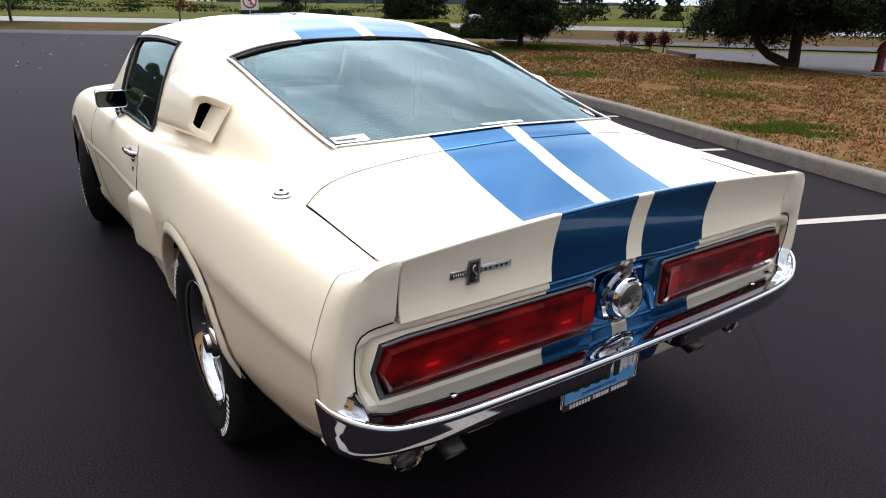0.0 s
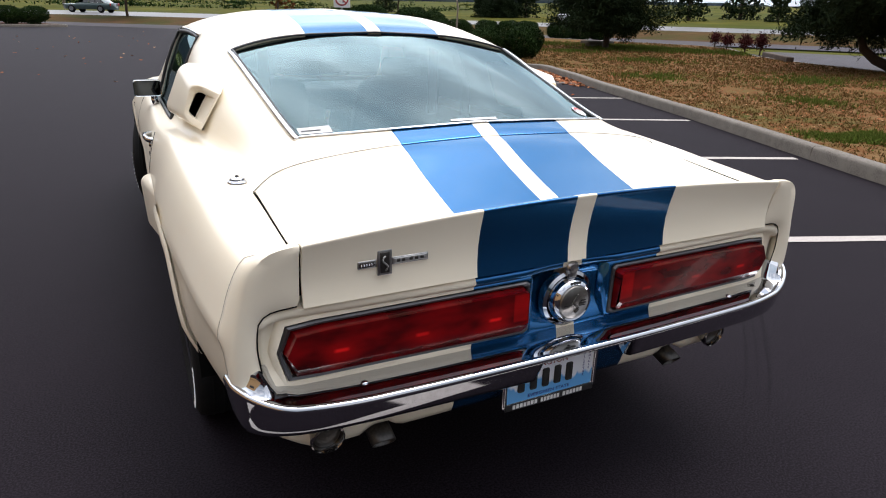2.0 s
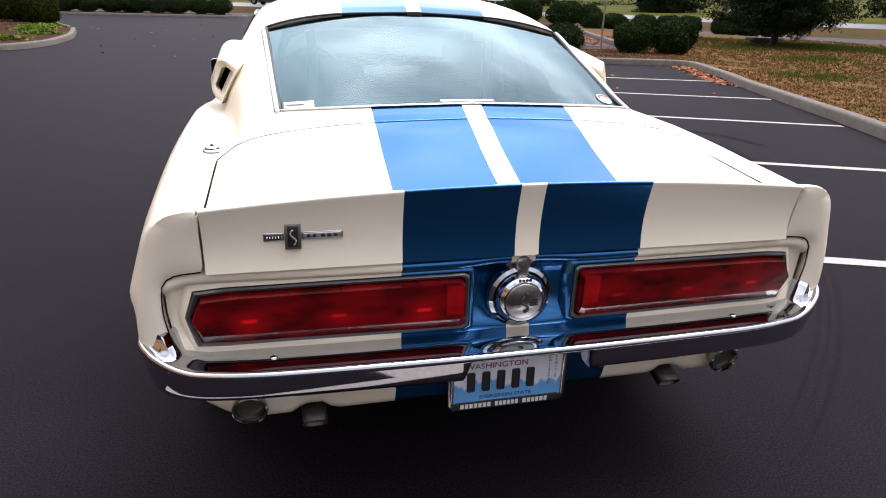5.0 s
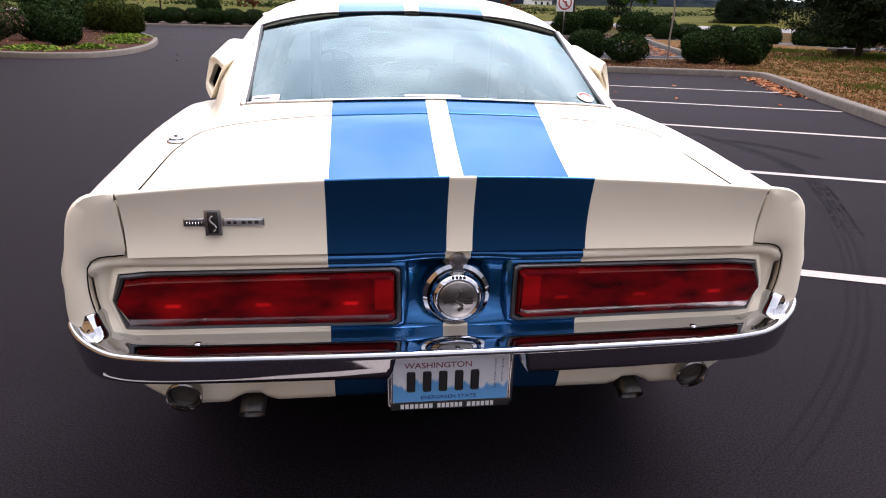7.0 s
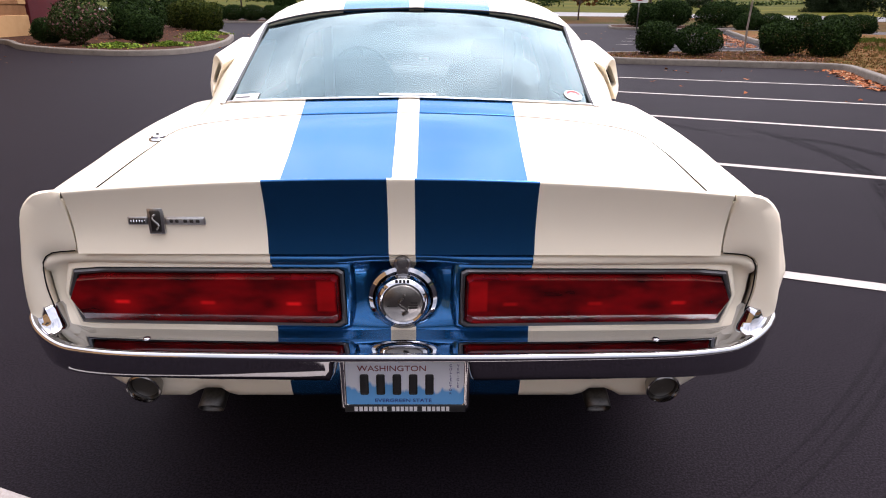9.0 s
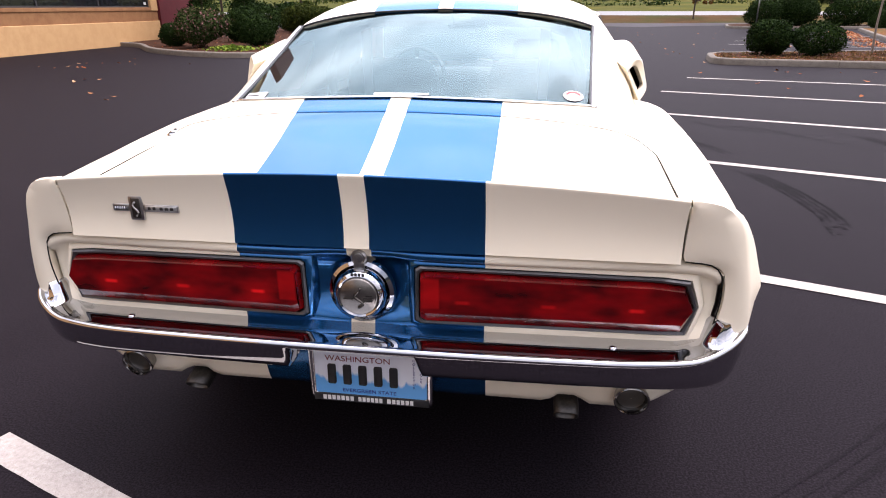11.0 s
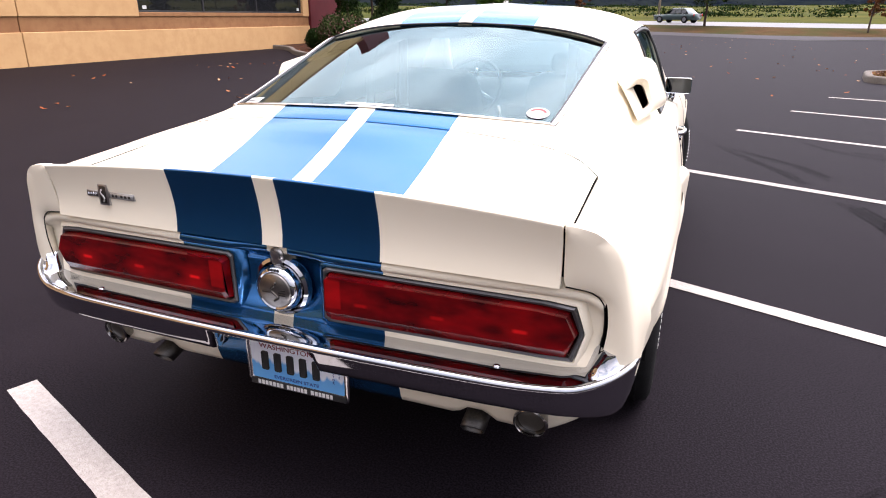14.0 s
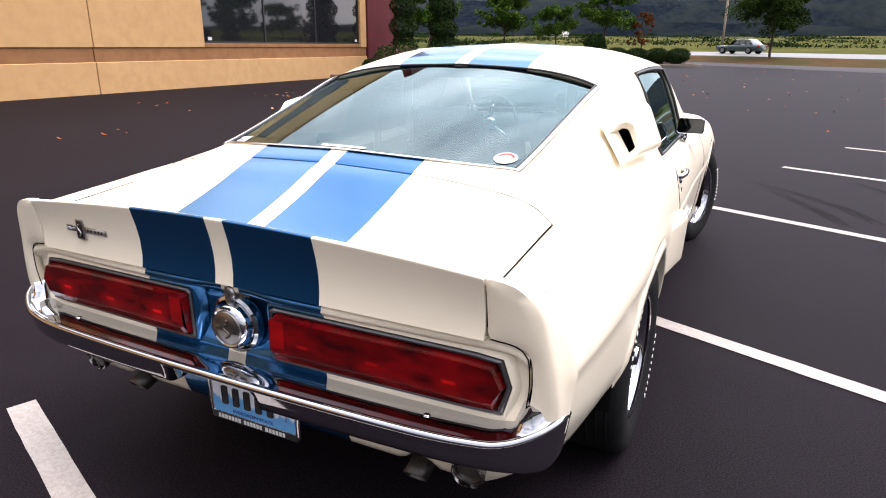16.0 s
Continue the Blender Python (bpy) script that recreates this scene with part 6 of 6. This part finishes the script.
def tree(x, y, key, scale=1.0, rz=0, z=0.0, label="leafy tree on the verge"):
    if key not in TREES:
        spec = {
            "pine_fork": (11, 5.6, .95, 3.2, .16, PINE, .085, 330, 300, .1, True),
            "pine": (5, 6.0, .75, 2.3, .13, PINE, .085, 260, 280, .12, False),
            "round": (8, 5.6, 1.7, 2.2, .10, TREE_GREEN, .085, 210, 100, .4, False),
            "broad": (14, 6.4, 1.7, 3.0, .12, TREE_DARK, .085, 330, 120, .4, False),
            "rust": (9, 5.0, 1.5, 1.2, .07, TREE_RUST, .08, 60, 70, .4, False),
            "thin": (21, 4.6, 2.0, .9, .030, TREE_RUST, .05, 22, 40, .5, False),
            "conifer": None}[key]
        if key == "conifer":
            rnd = random.Random(4)
            quads = []
            for i in range(7500):
                t = rnd.random() ** .75
                rr = 1.55 * (1 - t) * (.55 + .45 * abs(math.sin(t * 26))) * (1 - .5 * rnd.random() ** 2)
                a = rnd.uniform(0, 6.283)
                quads.append(leaf_quad(rnd, Vector((rr * math.cos(a), rr * math.sin(a), .5 + t * 7.2 - rr * .25)), .12, Vector((math.cos(a), math.sin(a), .2)), .9))
            bm = bmesh.new()
            limb(bm, Vector((0, 0, -.1)), Vector((0, 0, 7.2)), .14, .02, rnd, 6, .01)
            wood, crown = bm, scatter_mesh("crown", quads, PINE)
        else:
            wood, crown = tree_parts(*spec)
        me = bpy.data.meshes.new("trunk")
        wood.to_mesh(me)
        wood.free()
        me.materials.append(BARK_PALE if key == "thin" else BARK)
        me.polygons.foreach_set("use_smooth", [True] * len(me.polygons))
        TREES[key] = (me, crown)
    ob = empty("tree", label, "tree", pose(x, y, z, 0, 0, rz), "trees")
    ob.scale = (scale,) * 3
    for nm, me in zip(("trunk", "crown"), TREES[key]):
        o = new(nm, me)
        o.parent = ob


tree(17.6, 8.9, "pine_fork", 1.05, -45, .1, "dark forked pine on the dry grass verge")
tree(16.95, 19.95, "pine", 1.0, 40, .1, "dark pine with low branches on the verge")
tree(8.45, 16.6, "thin", 1.0, 0, .1, "thin young tree with sparse leaves on the island")
for x, y, s, k in ((-13.1, 62.3, 1.25, "round"), (1.1, 62, 1.0, "broad"), (-20.3, 55, 1.1, "round"), (-9.8, 63.4, 1.0, "rust"), (-17, 60, .9, "round"),
                   (15.5, 47.5, 1.1, "round"), (30, 72, 1.2, "round"), (12.0, 54.6, 1.0, "rust"), (-26, 52, 1.2, "round"), (-31, 47, 1.2, "round")):
    tree(x, y, k, s, x * 40, 0, "leafy street tree near the road" if k in ("round", "broad") else "rust-brown young street tree")
for x, y, s in ((41, 62, 1.3), (49, 60, 1.1), (53, 50, 1.5), (60, 45, 1.0), (62, 36, 1.5), (66, 27, 1.2), (70, 35, 1.6), (74, 23, 1.5), (57, 66, 1.6), (45, 78, 1.3), (34, 86, 1.4),
                (51, 64, 1.7), (63, 52, 1.8), (70, 44, 1.7), (77, 34, 1.9), (81, 27, 1.7), (85, 18, 1.8), (84, 8, 1.6)):
    tree(x, y, "conifer", s, x * 30, 0, "dark conifer beyond the street")
for x, y, s in ((34, 10, 1.0), (33, 4, 1.1), (46, 58, 1.3), (38, 63, 1.2)):
    tree(x, y, "pine", s, x * 50, 0, "dark spreading pine beyond the driveway")


# ---------------------------------------------------------------- grass, leaves
def inside(p, poly):
    x, y = p
    c = False
    for i in range(len(poly)):
        (x1, y1), (x2, y2) = poly[i - 1], poly[i]
        if (y1 > y) != (y2 > y) and x < (x2 - x1) * (y - y1) / (y2 - y1) + x1:
            c = not c
    return c


def grass_tufts():
    rnd = random.Random(2)
    tris = []
    while len(tris) < 90000:
        x, y = rnd.uniform(4, 24), rnd.uniform(-2, 26)
        far = math.hypot(x, y + 1)
        if rnd.random() > min(1, (11 / far) ** 1.6) or not inside((x, y), VERGE):
            continue
        if noise.noise(Vector((x * .8, y * .8, 3))) < -.45:
            continue
        for k in range(4):
            a = rnd.uniform(0, 6.283)
            h = rnd.uniform(.010, .030) * (1.0 + far / 22)
            c = Vector((x + rnd.gauss(0, .03), y + rnd.gauss(0, .03), .117))
            s = Vector((math.cos(a), math.sin(a), 0)) * .005 * (1 + far / 12)
            tris.append([c - s, c + s, c + Vector((rnd.gauss(0, .025), rnd.gauss(0, .025), h))])
    ob = new("grass_tufts", scatter_mesh("grass_tufts", tris, BLADES))
    tagged(ob, "short dry straw-coloured grass", "grass", kind="stuff")
    # greener patches
    tris = []
    for cx, cy, r, count in GREEN_SPOTS:
        for i in range(count):
            a, q = rnd.uniform(0, 6.283), abs(rnd.gauss(0, .5))
            x, y = cx + r * q * math.cos(a), cy + r * q * math.sin(a)
            if not inside((x, y), VERGE) or noise.noise(Vector((x * 1.9, y * 1.9, 7))) < -.18:
                continue
            g = 1 + math.hypot(x, y) / 14
            for k in range(3):
                b = rnd.uniform(0, 6.283)
                c = Vector((x + rnd.gauss(0, .02), y + rnd.gauss(0, .02), .117))
                e = Vector((math.cos(b), math.sin(b), 0)) * .006 * g
                tris.append([c - e, c + e, c + Vector((rnd.gauss(0, .02), rnd.gauss(0, .02), rnd.uniform(.015, .04) * g))])
    ob = new("green_grass", scatter_mesh("green_grass", tris, GREEN_BLADES))
    tagged(ob, "patches of green grass in the dry verge", "grass", kind="stuff")


GREEN_SPOTS = ((6.45, 2.98, .55, 3200), (6.1, 3.2, .35, 900), (19.4, 18.6, 2.2, 4500), (19.3, 21.3, 2.0, 3500), (20.3, 16.6, 1.2, 1800), (9.7, 9.6, 1.2, 700), (12.5, 8.0, 2.0, 900), (9.0, 5.5, 1.0, 500), (17.6, 19.6, 1.6, 2600), (13.5, 14.0, 1.6, 900), (16.8, 24.5, 2.5, 1800), (14.2, 18.5, 1.3, 900))
grass_tufts()


def fallen():
    rnd = random.Random(6)
    quads = []

    def put(x, y, z, s):
        n = Vector((rnd.gauss(0, .18), rnd.gauss(0, .18), 1)).normalized()
        u = n.orthogonal().normalized()
        a = rnd.uniform(0, 6.283)
        w = n.cross(u)
        d, e = u * math.cos(a) + w * math.sin(a), w * math.cos(a) - u * math.sin(a)
        c = Vector((x, y, z + .012))
        quads.append([c - d * s + n * s * .3, c - d * s * .35 + e * s * .55, c + d * s * .45 + e * s * .45 + n * s * .12, c + d * s + n * s * .25, c + d * s * .35 - e * s * .55, c - d * s * .4 - e * s * .5 + n * s * .1])

    k = 0
    while k < 15000:
        x, y = rnd.uniform(4, 22), rnd.uniform(-2, 30)
        if inside((x, y), VERGE):
            if noise.noise(Vector((x * .5, y * .5, 9))) + rnd.uniform(-.5, .5) > -.1:
                put(x, y, .122, rnd.uniform(.010, .026))
                k += 1
    for i in range(420):
        t = rnd.random() ** 1.5
        x, y = 8.75 - 1.3 * t + rnd.gauss(0, .12), 12.75 - 3.4 * t + rnd.gauss(0, .2)
        if not inside((x, y), VERGE):
            put(x, y, .002, rnd.uniform(.035, .06))
    for i in range(700):
        t = rnd.random()
        x, y = 11.0 + 5 * t - abs(rnd.gauss(0, .5)), 21.0 + 15.5 * t
        put(x, y, .002, rnd.uniform(.04, .07))
    for cx, cy, sd, cnt in ((2, 24, 4, 24), (-1, 32, 5, 24), (6, 11.5, 2.5, 22), (1.5, 17, 2.5, 20), (4.5, 35, 5, 26), (-4, 20, 4, 20)):
        for i in range(cnt):
            x, y = rnd.gauss(cx, sd), rnd.gauss(cy, sd)
            if x > WX + .3 and not inside((x, y), VERGE) and not (abs(x) < 1.1 and -.5 < y < 5):
                put(x, y, .002, rnd.uniform(.035, .06))
    for cx, cy, sd, cnt in ((-10.0, 12.7, .7, 13), (-7.75, 9.6, .22, 4), (-10.95, 9.2, .45, 4), (-7.45, 5.15, .3, 4), (-8.7, 8.3, .2, 1), (-6.7, 7.8, .6, 3)):
        for i in range(cnt):
            put(rnd.gauss(cx, sd), rnd.gauss(cy, sd), .006, rnd.uniform(.035, .060))
    for i in range(500):
        x, y = rnd.uniform(-13, -7), rnd.uniform(16, 30)
        if inside((x, y), BED_LEFT):
            put(x, y, .122, rnd.uniform(.02, .04))
    ob = new("fallen_leaves", scatter_mesh("fallen_leaves", quads, FALLEN))
    tagged(ob, "brown and orange fallen leaves", "leaves", kind="stuff")


fallen()


# ---------------------------------------------------------------- street things
def sign(x, y):
    s = empty("road_sign", "white square sign with a red no-left-turn ring", "sign", pose(x, y, .1, 0, 0, -14))
    bm = bmesh.new()
    tube(bm, [(0, .02, -.1), (0, .02, 2.4)], .03, 8)
    part("post", bm, STEEL, s)
    bm = bmesh.new()
    box(bm, 0, -.02, 1.86, .92, .012, .92, .03)
    part("panel", bm, WHITE, s, "white square panel")
    bm = bmesh.new()
    revolve(bm, [(.30, 0), (.38, 0), (.38, .006), (.30, .006)], 36, pose(0, -.028, 1.86, 90, 0, 0))
    part("ring", bm, STICKER_RED, s, "red ring")
    bm = bmesh.new()
    box(bm, 0, -.036, 1.86, .62, .004, .07, 0, pose(0, 0, 1.86, 0, 45, 0) @ pose(0, 0, -1.86))
    part("bar", bm, STICKER_RED, s, "red diagonal bar", smooth=False)
    bm = bmesh.new()
    box(bm, .07, -.032, 1.80, .06, .003, .30)
    box(bm, -.02, -.0322, 1.92, .22, .003, .06)
    part("arrow", bm, TRIM, s, "black bent arrow", smooth=False)


sign(11.3, 36.0)


def hydrant(x, y):
    h = empty("fire_hydrant", "dark red fire hydrant on the dry grass", "hydrant", pose(x, y, .1, 0, 0, 30))
    red = material("hydrant_red", (.16, .018, .016), .5, vary=.25, scale=12)
    bm = bmesh.new()
    revolve(bm, [(.16, 0), (.16, .04), (.105, .06), (.10, .50), (.14, .53), (.14, .57), (.115, .60), (.10, .68), (.06, .73), (.03, .75), (.03, .79), (.0005, .79)], 20, pose(0, 0, 0))
    sharpen(part("barrel", bm, red, h), 40)
    for a in (0, 90, 180):
        bm = bmesh.new()
        revolve(bm, [(.05, .08), (.05, .14), (.065, .145), (.065, .175), (.025, .18), (.025, .20), (.0005, .20)], 12, pose(0, 0, .44, 0, 90, a) if a != 90 else pose(0, 0, .40, 90, 0, 0))
        sharpen(part("outlet", bm, red, h), 40)


hydrant(18.35, 7.0)


def stump_bush(x, y, h):
    """Knee-high clipped dark red shrub."""
    rnd = random.Random(round(x * 10))
    quads = [leaf_quad(rnd, Vector((rnd.gauss(0, .11), rnd.gauss(0, .11), .15 + abs(rnd.gauss(h * .55, h * .2)))), .045) for _ in range(900)]
    ob = empty("red_shrub", "small dark red upright shrub at the driveway", "shrub", pose(x, y, .1), "red shrubs")
    f = new("foliage", scatter_mesh("foliage", quads, RED_LEAF))
    f.parent = ob
    bm = bmesh.new()
    tube(bm, [(0, 0, -.05), (.02, 0, h * .6)], .03, 6)
    part("stem", bm, BARK, ob)


RED_LEAF = leaf_material("red_leaves", [(.035, .010, .010), (.07, .014, .014), (.05, .02, .016)])
for x, y, h in ((24.2, 20.9, .55), (23.0, 19.2, .5), (20.6, 16.3, .6), (21.2, 16.1, .65)):
    stump_bush(x, y, h)
# low timber edging at the driveway
bm = bmesh.new()
box(bm, 0, 0, .16, 3.4, .22, .22, .02, pose(19.4, 14.0, 0, 0, 0, 50))
tagged(part("timber_edging", bm, BARK), "low weathered timber edging at the driveway", "edging", kind="structure")
bm = bmesh.new()
box(bm, 0, 0, .22, 1.6, .5, .12, .03, pose(17.9, 21.6, .1, 0, 0, 10))
box(bm, 0, 0, .08, 1.2, .3, .18, .03, pose(17.9, 21.6, .1, 0, 0, 10))
tagged(part("stone_bench", bm, CONCRETE), "pale low concrete bench on the grass", "bench")


def saloon(x, y, rz, paint, label, tall, z=.63, length=4.7):
    """A distant parked car: lower body, glasshouse with panes, wheels, lamps."""
    c = empty("parked_car", label, "car", pose(x, y, z, 0, 0, rz))
    L, W = length / 2, .88
    bm = bmesh.new()
    rows = []
    for t in np.linspace(-1, 1, 17):
        yy = t * L
        n = 1 - abs(t) ** 6 * .25
        top = (.98 if tall else .86) - (.10 if t > .45 else 0) - .10 * max(0, t - .8) * 5 * .3
        rows.append([(sx * W * n * k, yy, z) for sx, k, z in ((-1, .90, .28), (-1, 1.0, .50), (-1, .99, .72), (-1, .90, top), (0, 0, top + .03), (1, .90, top), (1, .99, .72), (1, 1.0, .50), (1, .90, .28))])
    vs = grid(bm, rows)
    for ring in (vs[0], vs[-1]):
        bm.faces.new(ring)
    part("body", bm, paint, c)
    roof = 1.72 if tall else 1.38
    z0 = .98 if tall else .86
    bm = bmesh.new()
    back, fr = (-.95 * L, .40 * L) if tall else (-.78 * L, .42 * L)
    rows = []
    for yy, z, w in ((back, z0, .84), (back + (.12 if tall else .55), roof - .06, .68), (back + (.30 if tall else .8), roof, .64), (fr - .95, roof, .64), (fr - .75, roof - .06, .67), (fr, z0 - .06, .84)):
        rows.append([(-w, yy, z), (-w * .9, yy, z + .03), (0, yy, z + .04), (w * .9, yy, z + .03), (w, yy, z)])
    grid(bm, rows)
    part("roof", bm, paint, c)
    for s in (-1, 1):
        span = fr - .55 - (back + .35)
        for i in range(3):
            a = back + .30 + span * i / 3
            b = a + span / 3 - .08
            bm = bmesh.new()
            bm.faces.new([bm.verts.new(p) for p in ((s * .845, a, z0 + .04), (s * .845, b, z0 + .04), (s * .70, b - (.25 if i == 2 else 0), roof - .09), (s * .70, a + (.12 if i == 0 else 0), roof - .09))])
            part("side_window", bm, CAR_GLASS, c, "dark side window", smooth=False)
        for wy in (-.60 * L, .62 * L):
            bm = bmesh.new()
            revolve(bm, [(.0005, -.11), (.20, -.11), (.33, -.10), (.34, 0), (.33, .10), (.20, .11), (.0005, .11)], 24, pose(s * .80, wy, .34, 0, 90, 0))
            w = part("wheel", bm, RUBBER, c)
            bm = bmesh.new()
            revolve(bm, [(.20, .112), (.12, .118), (.0005, .118)], 18, pose(s * .80, wy, .34, 0, 90 * s, 0))
            part("rim", bm, ALLOY, w, "grey wheel rim")
        bm = bmesh.new()
        box(bm, s * .62, L - .01, .68, .30, .06, .14, .03)
        part("headlight", bm, TIP_LENS, c, "clear headlight")
        bm = bmesh.new()
        box(bm, s * .70, -L + .01, .76, .16, .06, .26, .03)
        part("tail_light", bm, LENS_END, c, "red tail light")


CAR_GLASS = material("car_glass_far", (.015, .018, .02), .05, 0.0, 0.0, spec=.8)
saloon(34.4, 42.9, 35, material("silver_paint", (.42, .43, .45), .3, .6, .6, vary=.05, scale=3), "silver estate car on the street", True)
saloon(-1.6, 72.2, 58, material("dark_green_paint", (.02, .045, .045), .35, .3, .8, vary=.1, scale=3), "dark green saloon car on the street", False)


# ---------------------------------------------------------------- distance
def hills():
    """Wooded ridges in the distance, rough with tree tops."""
    for j, (R, top, amp, haze_tone) in enumerate(((560, 20, 7, .7), (850, 62, 20, .95), (1400, 105, 34, 1.5))):
        # bluish haze put into the woods' colour, paler on each farther ridge
        mat = blotched("hazed_woods", [(.0085 * haze_tone, .0125 * haze_tone, .0190 * haze_tone), (.017 * haze_tone, .023 * haze_tone, .029 * haze_tone), (.005 * haze_tone, .008 * haze_tone, .013 * haze_tone), (.020 * haze_tone, .026 * haze_tone, .025 * haze_tone)], 1.0, (.035, .16, .012), 1.0, .25, .0)
        rnd = random.Random(j)
        bm = bmesh.new()
        n, m = 700, 7
        rows = [[] for _ in range(m)]
        for i in range(n):
            a = 2 * math.pi * i / n
            h = top + amp * noise.noise(Vector((math.cos(a) * 3.1, math.sin(a) * 3.1, j * 5.0))) * 1.5 + 3 * noise.noise(Vector((math.cos(a) * 22, math.sin(a) * 22, j)))
            h *= 1 - .72 * math.exp(-((a - .85) / .50) ** 4)
            for k in range(m):
                t = k / (m - 1)
                z = -1 + (h + 1) * math.sin(t * 1.5708) ** .8 + (rnd.uniform(-1, 1) * (1.0 + j * .7) if k else 0)
                q = R + 160 * t + rnd.uniform(-7, 7)
                rows[k].append((q * math.sin(a), q * math.cos(a), z))
        grid(bm, rows, True)
        tagged(part("backdrop_ridge", bm, mat), "dark wooded ridge far beyond the fields, haze in its colour", "hills", kind="structure")


hills()


def field_scrub():
    rnd = random.Random(12)
    quads = []
    for i in range(260):
        a, d = rnd.uniform(-1.1, 1.2), 95 + 325 * rnd.random() ** 1.5
        cx, cy, w, h = d * math.sin(a), d * math.cos(a), rnd.uniform(2, 9), rnd.uniform(.3, 1.0)
        for k in range(160):
            p = Vector((cx + rnd.gauss(0, w * .45), cy + rnd.gauss(0, 1.5), .9 + (d - 75) * .0186 + abs(rnd.gauss(0, h * .5))))
            quads.append(leaf_quad(rnd, p, .14 + d / 1400))
    ob = new("field_scrub", scatter_mesh("field_scrub", quads, SHRUB))
    tagged(ob, "low scrub scattered over the far field", "scrub", kind="stuff")


field_scrub()


def far_house(x, y, rz):
    h = empty("far_house", "small white farm building across the field", "house", pose(x, y, 5.4, 0, 0, rz))
    bm = bmesh.new()
    box(bm, 0, 0, 1.5, 12, 7, 3.0)
    part("wall", bm, WHITE, h, smooth=False)
    bm = bmesh.new()
    grid(bm, [[(-6.4, y_, z) for y_, z in ((-3.9, 2.9), (0, 5.2), (3.9, 2.9))], [(6.4, y_, z) for y_, z in ((-3.9, 2.9), (0, 5.2), (3.9, 2.9))]])
    part("roof", bm, LOT_OLD, h, smooth=False)
    for i in (-3.5, 0, 3.5):
        bm = bmesh.new()
        box(bm, i, -3.52, 1.6, 1.2, .06, 1.3)
        part("window", bm, CAR_GLASS, h, smooth=False)


far_house(88, 330, 20)
far_house(-98, 330, -10)
for x, y in ((-4.6, 92), (34, 86)):
    p = empty("utility_pole", "weathered wooden utility pole beside the field", "pole", pose(x, y, 0))
    bm = bmesh.new()
    tube(bm, [(0, 0, -.3), (0, 0, 7.5)], .14, 8)
    part("post", bm, BARK_PALE, p)
    bm = bmesh.new()
    box(bm, 0, 0, 6.9, 2.2, .1, .12, .01)
    part("crossarm", bm, BARK_PALE, p)
